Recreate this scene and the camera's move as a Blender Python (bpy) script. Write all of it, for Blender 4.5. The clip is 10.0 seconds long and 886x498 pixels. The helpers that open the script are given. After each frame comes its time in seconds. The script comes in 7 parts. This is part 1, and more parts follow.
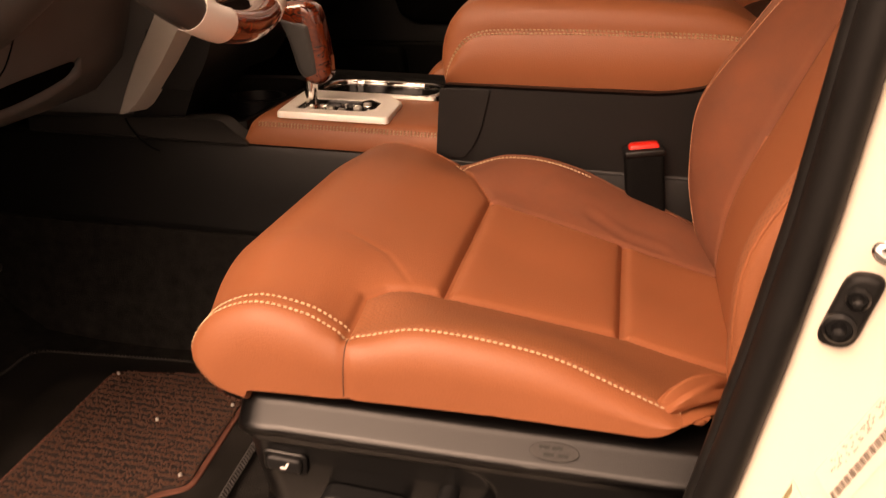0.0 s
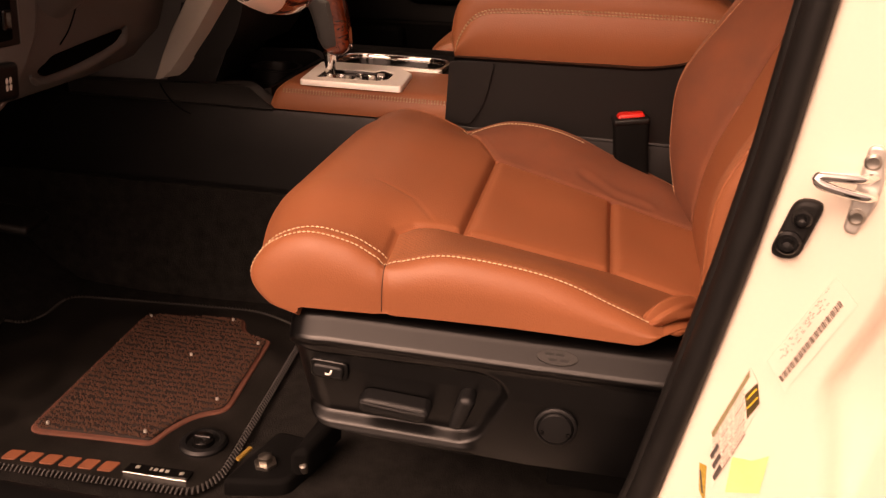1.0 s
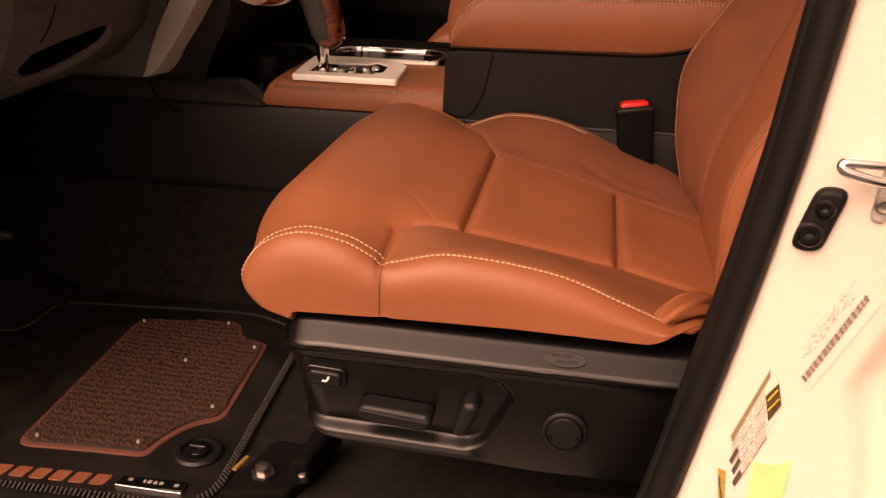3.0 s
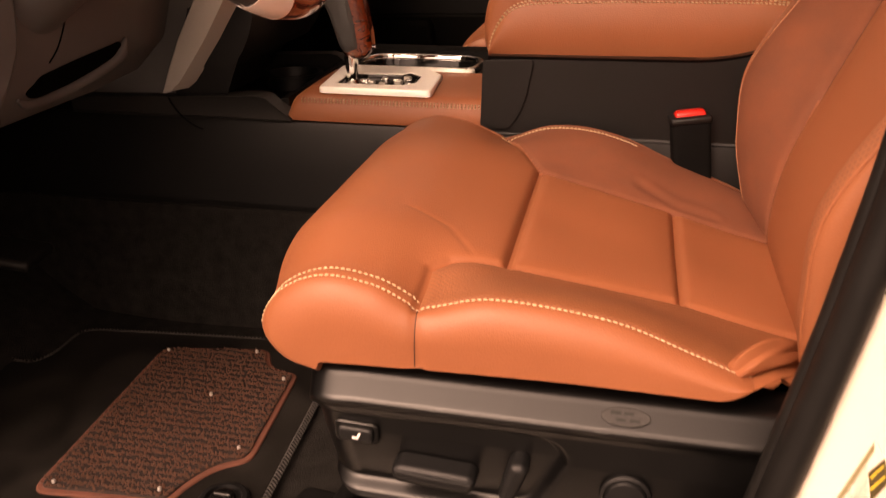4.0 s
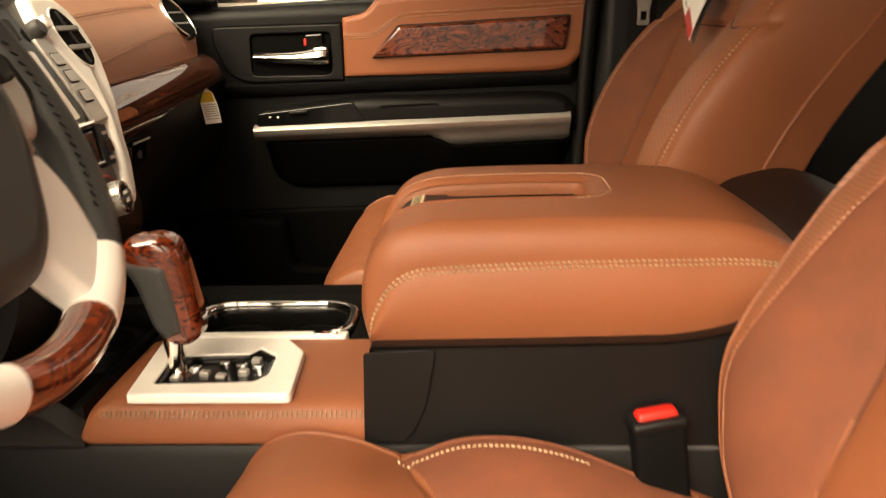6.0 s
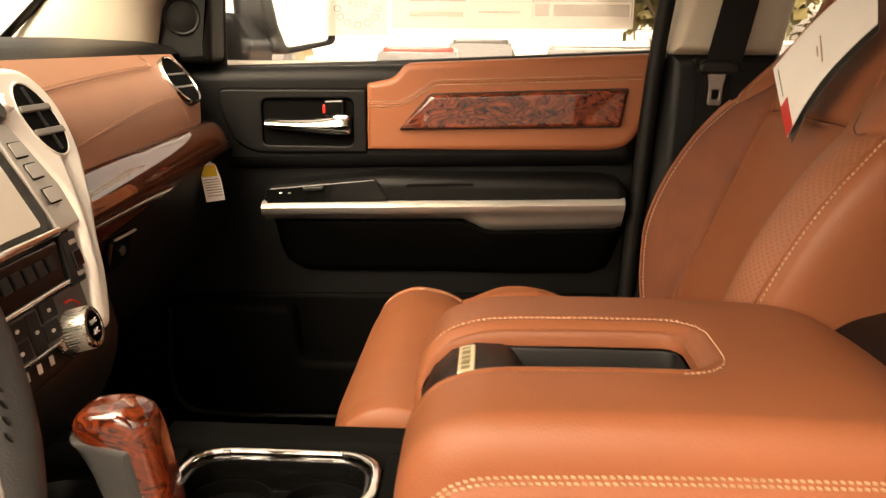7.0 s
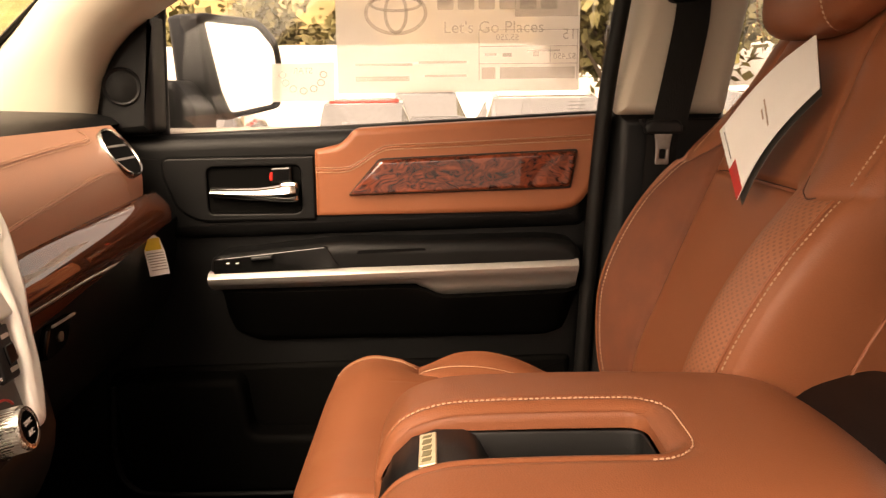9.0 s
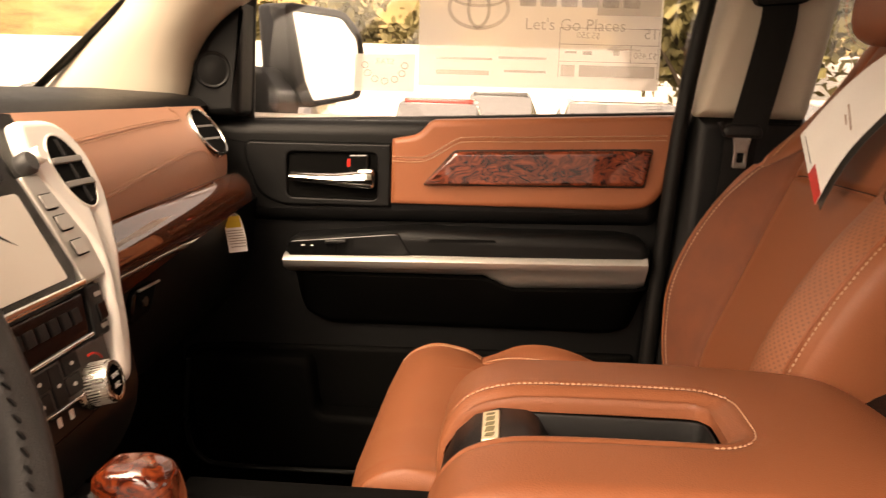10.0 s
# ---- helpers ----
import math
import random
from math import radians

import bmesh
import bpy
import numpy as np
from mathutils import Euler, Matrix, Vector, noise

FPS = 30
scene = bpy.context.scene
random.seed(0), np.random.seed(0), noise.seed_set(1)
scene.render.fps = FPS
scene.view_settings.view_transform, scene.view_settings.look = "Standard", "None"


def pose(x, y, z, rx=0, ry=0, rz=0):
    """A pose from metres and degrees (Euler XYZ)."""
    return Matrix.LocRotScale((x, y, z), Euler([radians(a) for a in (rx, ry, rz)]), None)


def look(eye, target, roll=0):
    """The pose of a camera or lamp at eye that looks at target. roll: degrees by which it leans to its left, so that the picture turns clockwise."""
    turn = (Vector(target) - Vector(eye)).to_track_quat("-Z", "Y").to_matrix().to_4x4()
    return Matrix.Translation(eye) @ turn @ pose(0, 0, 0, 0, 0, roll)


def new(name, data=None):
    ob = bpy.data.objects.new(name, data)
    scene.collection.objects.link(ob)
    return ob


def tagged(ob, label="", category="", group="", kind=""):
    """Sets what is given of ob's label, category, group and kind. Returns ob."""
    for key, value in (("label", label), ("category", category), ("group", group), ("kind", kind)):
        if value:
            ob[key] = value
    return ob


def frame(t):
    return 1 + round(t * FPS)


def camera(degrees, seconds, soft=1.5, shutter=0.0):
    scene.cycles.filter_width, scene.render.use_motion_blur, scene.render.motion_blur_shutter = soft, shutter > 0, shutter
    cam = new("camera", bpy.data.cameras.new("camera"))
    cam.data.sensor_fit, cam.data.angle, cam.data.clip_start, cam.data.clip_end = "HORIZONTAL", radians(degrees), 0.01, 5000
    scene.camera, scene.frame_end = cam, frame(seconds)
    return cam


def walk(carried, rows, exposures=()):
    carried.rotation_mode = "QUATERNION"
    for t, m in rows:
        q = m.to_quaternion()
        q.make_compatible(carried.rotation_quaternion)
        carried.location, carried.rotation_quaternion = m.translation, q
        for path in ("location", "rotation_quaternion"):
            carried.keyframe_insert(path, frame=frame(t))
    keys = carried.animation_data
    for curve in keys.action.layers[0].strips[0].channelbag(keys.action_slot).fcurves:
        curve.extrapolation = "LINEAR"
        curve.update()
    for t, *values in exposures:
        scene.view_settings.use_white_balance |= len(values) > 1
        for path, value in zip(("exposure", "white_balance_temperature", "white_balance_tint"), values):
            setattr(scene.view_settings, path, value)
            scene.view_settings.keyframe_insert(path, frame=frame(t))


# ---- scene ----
cam = camera(55.1, 10.0, soft=1.3, shutter=0.5)
PATH = [
    (0, (0.041, 0.01, 0.642), (-0.324, 1.83, -0.103), 1.0),
    (0.5, (0.037, -0.059, 0.632), (-0.334, 1.753, -0.128), 0.7),
    (1, (0.026, -0.133, 0.651), (-0.282, 1.684, -0.126), 2.5),
    (1.5, (0.02, -0.183, 0.66), (-0.251, 1.646, -0.102), 3.1),
    (2, (0.024, -0.18, 0.662), (-0.25, 1.664, -0.063), 2.5),
    (3.5, (0.013, -0.048, 0.631), (-0.334, 1.748, -0.177), 0.3),
    (4, (0.0, -0.006, 0.642), (-0.391, 1.784, -0.159), -0.5),
    (4.5, (-0.025, 0.085, 0.662), (-0.271, 1.922, -0.092), -1.3),
    (5, (-0.077, 0.163, 0.678), (-0.122, 2.078, 0.102), -1.7),
    (5.2, (-0.087, 0.189, 0.697), (-0.105, 2.112, 0.145), -2.0),
    (6.3, (-0.073, 0.468, 0.745), (-0.206, 2.387, 0.2), -1.1),
    (6.5, (-0.076, 0.532, 0.764), (-0.229, 2.454, 0.233), -1.0),
    (7, (-0.127, 0.597, 0.78), (-0.23, 2.537, 0.305), 0.5),
    (7.5, (-0.184, 0.608, 0.796), (-0.12, 2.557, 0.354), 1.9),
    (8, (-0.185, 0.612, 0.802), (-0.037, 2.565, 0.395), 1.2),
    (8.5, (-0.157, 0.619, 0.807), (-0.069, 2.582, 0.435), -0.3),
    (9, (-0.132, 0.625, 0.804), (-0.119, 2.591, 0.437), -0.6),
    (9.5, (-0.129, 0.615, 0.798), (-0.185, 2.577, 0.419), -0.0),
    (10, (-0.137, 0.603, 0.79), (-0.28, 2.564, 0.427), 1.7),
]
EXPOSURES = [(0.0, 0.92, 12400, 38), (1.0, 0.62, 12300, 49), (2.0, 0.48, 12200, 51), (3.5, 0.58, 12200, 49), (4.0, 1.05, 11800, 42), (5.0, 1.14, 10100, 19), (6.3, 1.80, 9950, 14), (7.5, 2.0, 9950, 20), (10.0, 1.92, 10000, 24)]
walk(cam, [(t, look(eye, target, roll)) for t, eye, target, roll in PATH], EXPOSURES)

# ---- light ----
world = bpy.data.worlds.new("sky")
scene.world = world
world.use_nodes = True
wn = world.node_tree
sky = wn.nodes.new("ShaderNodeTexSky")
sky.sky_type, sky.sun_disc = "NISHITA", False
sky.sun_elevation, sky.sun_rotation = radians(46), radians(206)
sky.air_density, sky.dust_density, sky.ozone_density = 0.7, 8.0, 0.3
haze = wn.nodes.new("ShaderNodeHueSaturation")
haze.inputs["Saturation"].default_value = 0.12
wn.links.new(sky.outputs[0], haze.inputs["Color"])
wn.links.new(haze.outputs[0], wn.nodes["Background"].inputs[0])
wn.nodes["Background"].inputs[1].default_value = 0.15
sun = new("sun", bpy.data.lights.new("sun", "SUN"))
sun.data.energy, sun.data.angle, sun.data.color = 0.34, radians(50), (1.0, 0.95, 0.86)
sun.matrix_world = look((0, 0, 0), (0.304, 0.624, -0.719))

# ---- materials ----
def nodes_of(name):
    m = bpy.data.materials.new(name)
    m.use_nodes = True
    return m, m.node_tree.nodes, m.node_tree.links, m.node_tree.nodes["Principled BSDF"]


def surface(name, color, rough=0.5, metal=0.0, vary=0.15, size=0.08, grain=0.0, grain_size=0.002, coat=0.0, cells=False, sheen=0.0, stretch=(1, 1, 1), spec=0.5):
    """A plain material with blotches of about size metres, and a relief of grain with marks of grain_size metres."""
    m, nodes, links, b = nodes_of(name)
    where = nodes.new("ShaderNodeTexCoord")
    turn = nodes.new("ShaderNodeMapping")
    turn.inputs["Scale"].default_value = stretch
    links.new(where.outputs["Object"], turn.inputs[0])
    big, fine = nodes.new("ShaderNodeTexNoise"), nodes.new("ShaderNodeTexNoise")
    big.inputs["Scale"].default_value, big.inputs["Detail"].default_value = 1 / size, 4
    fine.inputs["Scale"].default_value, fine.inputs["Detail"].default_value = 1 / grain_size, 3
    links.new(turn.outputs[0], big.inputs["Vector"])
    links.new(turn.outputs[0], fine.inputs["Vector"])
    add = nodes.new("ShaderNodeMath")
    add.operation = "MULTIPLY_ADD"
    add.inputs[1].default_value = 0.4
    links.new(fine.outputs["Fac"], add.inputs[0])
    links.new(big.outputs["Fac"], add.inputs[2])
    ramp = nodes.new("ShaderNodeValToRGB")
    ramp.color_ramp.elements[0].position, ramp.color_ramp.elements[1].position = 0.4, 1.0
    ramp.color_ramp.elements[0].color = (*[c * (1 - vary) for c in color], 1)
    ramp.color_ramp.elements[1].color = (*[min(1, c * (1 + vary)) for c in color], 1)
    links.new(add.outputs[0], ramp.inputs[0])
    links.new(ramp.outputs[0], b.inputs["Base Color"])
    rr = nodes.new("ShaderNodeMapRange")
    rr.inputs["To Min"].default_value, rr.inputs["To Max"].default_value = max(0.02, rough * 0.85), min(1, rough * 1.15)
    links.new(big.outputs["Fac"], rr.inputs[0])
    links.new(rr.outputs[0], b.inputs["Roughness"])
    b.inputs["Metallic"].default_value, b.inputs["Coat Weight"].default_value = metal, coat
    b.inputs["Coat Roughness"].default_value = 0.05
    b.inputs["Specular IOR Level"].default_value = spec
    if sheen:
        b.inputs["Sheen Weight"].default_value, b.inputs["Sheen Roughness"].default_value = sheen, 0.5
    if grain:
        bump = nodes.new("ShaderNodeBump")
        bump.inputs["Strength"].default_value, bump.inputs["Distance"].default_value = grain, grain_size * 0.5
        source = fine.outputs["Fac"]
        if cells:
            v = nodes.new("ShaderNodeTexVoronoi")
            v.inputs["Scale"].default_value = 1 / grain_size
            links.new(turn.outputs[0], v.inputs["Vector"])
            source = v.outputs["Distance"]
        links.new(source, bump.inputs["Height"])
        links.new(bump.outputs[0], b.inputs["Normal"])
    return m


def punched(name, color, flat, pitch=0.0042, hole=0.74):
    """Leather with rows of small holes. flat: the scale by which each axis counts."""
    m = surface(name, color, 0.5, vary=0.14, size=0.05, grain=0.2, grain_size=0.002, cells=True)
    nodes, links, b = m.node_tree.nodes, m.node_tree.links, m.node_tree.nodes["Principled BSDF"]
    where, turn, dots, cut, mix = [nodes.new("ShaderNode" + k) for k in ("TexCoord", "Mapping", "TexVoronoi", "MapRange", "Mix")]
    turn.inputs["Scale"].default_value = [f / pitch for f in flat]
    turn.inputs["Rotation"].default_value = (0, 0, radians(45)) if flat[2] == 0 else (radians(45), 0, 0)
    dots.inputs["Scale"].default_value, dots.inputs["Randomness"].default_value = 1, 0.0
    links.new(where.outputs["Object"], turn.inputs[0])
    links.new(turn.outputs[0], dots.inputs["Vector"])
    cut.inputs["From Min"].default_value, cut.inputs["From Max"].default_value = 0.2, 0.32
    links.new(dots.outputs["Distance"], cut.inputs[0])
    mix.data_type = "RGBA"
    old = b.inputs["Base Color"].links[0].from_socket
    links.new(cut.outputs[0], mix.inputs["Factor"])
    mix.inputs["A"].default_value = (*[c * hole for c in color], 1)
    links.new(old, mix.inputs["B"])
    links.new(mix.outputs["Result"], b.inputs["Base Color"])
    return m


def burl(name, dark, light, scale=14.0, gloss=0.12, coat=1.0, spec=0.5, ior=1.5):
    """Lacquered burl wood: knotted bands under a clear coat."""
    m, nodes, links, b = nodes_of(name)
    where, turn, bend, wave, spots, ramp, mix = [nodes.new("ShaderNode" + k) for k in ("TexCoord", "Mapping", "TexNoise", "TexNoise", "TexVoronoi", "ValToRGB", "Mix")]
    turn.inputs["Scale"].default_value = (0.55, 1, 1)
    links.new(where.outputs["Object"], turn.inputs[0])
    bend.inputs["Scale"].default_value, bend.inputs["Detail"].default_value = scale, 3
    links.new(turn.outputs[0], bend.inputs["Vector"])
    vm = nodes.new("ShaderNodeVectorMath")
    vm.operation = "MULTIPLY_ADD"
    vm.inputs[1].default_value = (0.12, 0.12, 0.12)
    links.new(bend.outputs["Color"], vm.inputs[0])
    links.new(turn.outputs[0], vm.inputs[2])
    wave.inputs["Scale"].default_value, wave.inputs["Detail"].default_value, wave.inputs["Distortion"].default_value = scale * 4, 6, 2.5
    links.new(vm.outputs[0], wave.inputs["Vector"])
    ramp.color_ramp.elements[0].position, ramp.color_ramp.elements[0].color = 0.36, (*dark, 1)
    ramp.color_ramp.elements[1].position, ramp.color_ramp.elements[1].color = 0.68, (*light, 1)
    links.new(wave.outputs["Fac"], ramp.inputs[0])
    links.new(ramp.outputs[0], b.inputs["Base Color"])
    b.inputs["Roughness"].default_value, b.inputs["Coat Weight"].default_value, b.inputs["Coat Roughness"].default_value = gloss * 2.5, coat, gloss * 0.15
    b.inputs["Specular IOR Level"].default_value, b.inputs["Coat IOR"].default_value = spec, ior
    return m


def clear(name, tint=(1, 1, 1), gloss=0.02, share=0.06):
    """A thin pane: mostly see-through, with a faint mirror image."""
    m, nodes, links, b = nodes_of(name)
    t, g, mix = nodes.new("ShaderNodeBsdfTransparent"), nodes.new("ShaderNodeBsdfGlossy"), nodes.new("ShaderNodeMixShader")
    t.inputs[0].default_value, g.inputs["Roughness"].default_value = (*tint, 1), gloss
    mix.inputs[0].default_value = share
    links.new(t.outputs[0], mix.inputs[1])
    links.new(g.outputs[0], mix.inputs[2])
    links.new(mix.outputs[0], nodes["Material Output"].inputs["Surface"])
    return m


def sheer(name, color, share):
    """Paper or print on glass that lets part of the daylight through."""
    m, nodes, links, b = nodes_of(name)
    t, mix = nodes.new("ShaderNodeBsdfTransparent"), nodes.new("ShaderNodeMixShader")
    tr, dif, two = nodes.new("ShaderNodeBsdfTranslucent"), nodes.new("ShaderNodeBsdfDiffuse"), nodes.new("ShaderNodeMixShader")
    tr.inputs[0].default_value = dif.inputs[0].default_value = (*color, 1)
    two.inputs[0].default_value = 0.6
    links.new(dif.outputs[0], two.inputs[1])
    links.new(tr.outputs[0], two.inputs[2])
    mix.inputs[0].default_value = share
    links.new(t.outputs[0], mix.inputs[1])
    links.new(two.outputs[0], mix.inputs[2])
    links.new(mix.outputs[0], nodes["Material Output"].inputs["Surface"])
    return m


TAN = (0.257, 0.0845, 0.0405)
LEATHER = surface("tan_leather", TAN, 0.42, spec=0.28, vary=0.10, size=0.12, grain=0.16, grain_size=0.0016, cells=True)
# lighter tan: windscreen light on the dash put into the leather colour
LEATHER_LIGHT = surface("windscreen_lit_leather", (0.47, 0.232, 0.153), 0.5, vary=0.08, size=0.10, grain=0.22, grain_size=0.0018, cells=True)
SUEDE = surface("tan_suede", (0.160, 0.047, 0.022), 0.85, vary=0.22, size=0.045, grain=0.3, grain_size=0.0012)
PUNCHED = punched("punched_leather", (0.235, 0.079, 0.036), (1, 1, 0), 0.0036)
PUNCHED_BACK = punched("punched_leather_upright", (0.285, 0.100, 0.050), (0, 1, 1), 0.0050, 0.66)
# brown that draws the shade in the cover seams
SEAM_SHADE = surface("seam_shade", (0.06, 0.018, 0.009), 0.8, vary=0.2)
THREAD = surface("cream_thread", (0.43, 0.30, 0.19), 0.7, vary=0.2, size=0.02)
THREAD_TAN = surface("tan_thread", (0.42, 0.24, 0.155), 0.7, vary=0.2, size=0.02)
BLACK = surface("black_plastic", (0.0048, 0.0050, 0.0053), 0.42, spec=0.3, vary=0.2, size=0.1, grain=0.25, grain_size=0.0009, cells=True)
SOFT = surface("black_soft_trim", (0.0042, 0.0044, 0.0046), 0.42, spec=0.28, vary=0.18, size=0.12, grain=0.3, grain_size=0.0011, cells=True)
GLOSSY = surface("piano_black", (0.004, 0.004, 0.004), 0.10, spec=0.35, vary=0.1)
DEEP = surface("matt_black", (0.004, 0.004, 0.004), 0.8, spec=0.05, vary=0.3, size=0.03, grain=0.3, grain_size=0.002)
# near black that puts the shade of door pockets and recesses into the colour
VOID = surface("recess_shade_black", (0.0016, 0.0015, 0.0014), 0.7, spec=0.04, vary=0.3, size=0.05)
SHIELD = surface("black_seat_plastic", (0.0015, 0.0015, 0.0016), 0.33, spec=0.42, vary=0.3, size=0.06, grain=0.12, grain_size=0.0009, cells=True)
RUBBER = surface("rubber_seal", (0.0065, 0.0062, 0.006), 0.5, spec=0.18, vary=0.2, size=0.03, grain=0.2, grain_size=0.001)
GREYLEATHER = surface("charcoal_leather", (0.046, 0.046, 0.046), 0.42, spec=0.3, vary=0.15, size=0.05, grain=0.3, grain_size=0.0012, cells=True)
CARPET = surface("black_carpet", (0.0130, 0.0122, 0.0115), 0.95, spec=0.05, vary=0.5, size=0.02, grain=0.9, grain_size=0.0022)
BEIGE = surface("beige_pillar_trim", (0.50, 0.435, 0.35), 0.6, vary=0.05, size=0.2, grain=0.2, grain_size=0.0012)
CLOTH = surface("beige_headliner", (0.50, 0.44, 0.35), 0.95, vary=0.08, size=0.05, grain=0.5, grain_size=0.0016)
SATIN = surface("satin_silver", (0.56, 0.54, 0.505), 0.42, metal=0.7, vary=0.05, size=0.1, grain=0.05, grain_size=0.0006)
# near-white base carries the sky's reflection on the silver parts
SILVERPAINT = surface("sky_lit_silver", (0.90, 0.87, 0.82), 0.32, metal=0.1, vary=0.05, size=0.1)
# darker copy of the silver, the leg's shade in its colour; keys share it
LEGPAINT = surface("shaded_silver", (0.5, 0.47, 0.43), 0.35, metal=0.2, vary=0.06, size=0.1)
DARKCHROME = surface("dark_chrome", (0.55, 0.53, 0.50), 0.12, metal=1.0, vary=0.08, size=0.03)
NICKEL = surface("brushed_nickel", (0.50, 0.47, 0.43), 0.27, metal=1.0, vary=0.1, size=0.01)
CHROME = surface("chrome", (0.85, 0.84, 0.82), 0.06, metal=1.0, vary=0.03)
STEEL = surface("dull_steel", (0.35, 0.33, 0.30), 0.35, metal=1.0, vary=0.2, size=0.01)
WOOD = burl("red_burl_wood", (0.030, 0.006, 0.0045), (0.20, 0.042, 0.020), coat=1.0, spec=0.2, gloss=.08, ior=1.6)
WOODDASH = burl("dark_walnut", (0.006, 0.0018, 0.0010), (0.17, 0.044, 0.018), 34, coat=1.0, spec=0.03, gloss=.05, ior=2.0)
KNEE = surface("charcoal_dash_plastic", (0.125, 0.123, 0.122), 0.5, spec=0.35, vary=0.15, size=0.08, grain=0.25, grain_size=0.0009, cells=True)
CHARCOAL = surface("charcoal_plastic", (0.0100, 0.0101, 0.0102), 0.5, spec=0.25, vary=0.2, size=0.08, grain=0.25, grain_size=0.0009, cells=True)
WOODRED = burl("bright_burl_wood", (0.050, 0.006, 0.0025), (0.24, 0.040, 0.013), 14, gloss=.06, ior=1.6)
DOORBLACK = surface("black_door_skin", (0.0034, 0.0034, 0.0035), 0.45, spec=0.16, vary=0.2, size=0.1, grain=0.3, grain_size=0.0011, cells=True)
RAIL = surface("grey_black_plastic", (0.020, 0.0195, 0.019), 0.45, spec=0.35, vary=0.2, size=0.08, grain=0.25, grain_size=0.0009, cells=True)
PAINT = surface("white_car_paint", (0.68, 0.60, 0.515), 0.25, vary=0.02, size=0.3, coat=1.0)
RED = surface("red_plastic", (0.55, 0.02, 0.015), 0.35, vary=0.1)
YELLOW = surface("yellow_paper", (0.75, 0.55, 0.06), 0.6, vary=0.08, size=0.02)
PAPER = surface("white_card", (0.88, 0.86, 0.82), 0.45, vary=0.04, size=0.06, grain=0.05)
INK = surface("grey_ink", (0.06, 0.05, 0.045), 0.6, vary=0.1)
GREYPRINT = surface("grey_print", (0.13, 0.105, 0.085), 0.6, vary=0.15)
FAINT = surface("faint_print", (0.33, 0.28, 0.23), 0.6, vary=0.2, size=0.004)
OLIVE = surface("olive_print", (0.20, 0.17, 0.09), 0.6, vary=0.3, size=0.003)
ORANGE = surface("orange_print", (0.19, 0.058, 0.028), 0.6, vary=0.15, size=0.01)
MATFACE = surface("black_mat_rubber", (0.0092, 0.0083, 0.0076), 0.5, spec=0.14, vary=0.9, size=0.06, grain=0.4, grain_size=0.0015)
PILE = surface("brown_ribbed_pile", (0.014, 0.006, 0.0042), 0.95, vary=0.75, size=0.006, grain=0.9, grain_size=0.0022, stretch=(0.5, 1.6, 1))
PILE_EDGE = surface("brown_binding", (0.105, 0.033, 0.020), 0.85, vary=0.25, size=0.01, grain=0.6, grain_size=0.0015)
CORD = surface("grey_whipped_edge", (0.022, 0.020, 0.019), 0.8, vary=0.2, size=0.02)
# pale base holds the sky's reflection on the screen
SCREEN = surface("screen_sky_reflection", (0.74, 0.70, 0.63), 0.12, vary=0.03, coat=0.6)
ASPHALT = surface("asphalt", (0.055, 0.053, 0.05), 0.9, vary=0.25, size=0.6, grain=0.5, grain_size=0.01)
GLASS = clear("window_glass")
TINTED = clear("tinted_windscreen", (0.90, 0.92, 0.88))
MIRROR = surface("mirror_glass", (0.9, 0.9, 0.9), 0.02, metal=1.0, vary=0.01)
WEBBING = surface("black_webbing", (0.010, 0.0095, 0.009), 0.7, spec=0.1, vary=0.2, size=0.01, grain=0.6, grain_size=0.0016, stretch=(1, 1, 0.3))
STICKER = surface("label_paper", (0.66, 0.585, 0.505), 0.4, vary=0.04, size=0.02)
LABEL = surface("white_label", (0.80, 0.79, 0.76), 0.35, vary=0.02)
SHEET = sheer("window_sheet", (0.93, 0.87, 0.80), 0.58)
PRINT = sheer("sheet_print", (0.50, 0.44, 0.40), 0.24)
PRINTLIGHT = sheer("sheet_print_light", (0.72, 0.64, 0.57), 0.25)

# ---- shaping ----
def spline(points, n):
    """n points along a smooth curve through the given ones."""
    p = np.array(points, float)
    p = np.vstack([2 * p[0] - p[1], p, 2 * p[-1] - p[-2]])
    t = np.linspace(0, len(p) - 3, n)
    i = np.minimum(t.astype(int), len(p) - 4)
    f = (t - i)[:, None]
    a, b, c, d = p[i], p[i + 1], p[i + 2], p[i + 3]
    return 0.5 * (2 * b + (c - a) * f + (2 * a - 5 * b + 4 * c - d) * f**2 + (3 * b - 3 * c + d - a) * f**3)


def along(points, n, closed=False):
    """n points at even steps along a polyline."""
    p = np.array(points, float)
    if closed:
        p = np.vstack([p, p[:1]])
    length = np.r_[0, np.cumsum(np.linalg.norm(np.diff(p, axis=0), axis=1))]
    at = np.linspace(0, length[-1], n, endpoint=not closed)
    return np.stack([np.interp(at, length, p[:, k]) for k in range(p.shape[1])], 1)


def rounded(points, r, steps=5):
    """A polygon with rounded corners. r: one radius, or one for each corner."""
    p, out = np.array(points, float), []
    rs = r if isinstance(r, (list, tuple)) else [r] * len(p)
    for k in range(len(p)):
        a, b, c = p[k - 1], p[k], p[(k + 1) % len(p)]
        u, v = (a - b) / np.linalg.norm(a - b), (c - b) / np.linalg.norm(c - b)
        reach = min(rs[k], 0.45 * np.linalg.norm(a - b), 0.45 * np.linalg.norm(c - b))
        if reach < 1e-5:
            out.append(b)
            continue
        s, e = b + u * reach, b + v * reach
        for f in np.linspace(0, 1, steps):
            out.append((1 - f) ** 2 * s + 2 * f * (1 - f) * b + f**2 * e)
    return np.array(out)


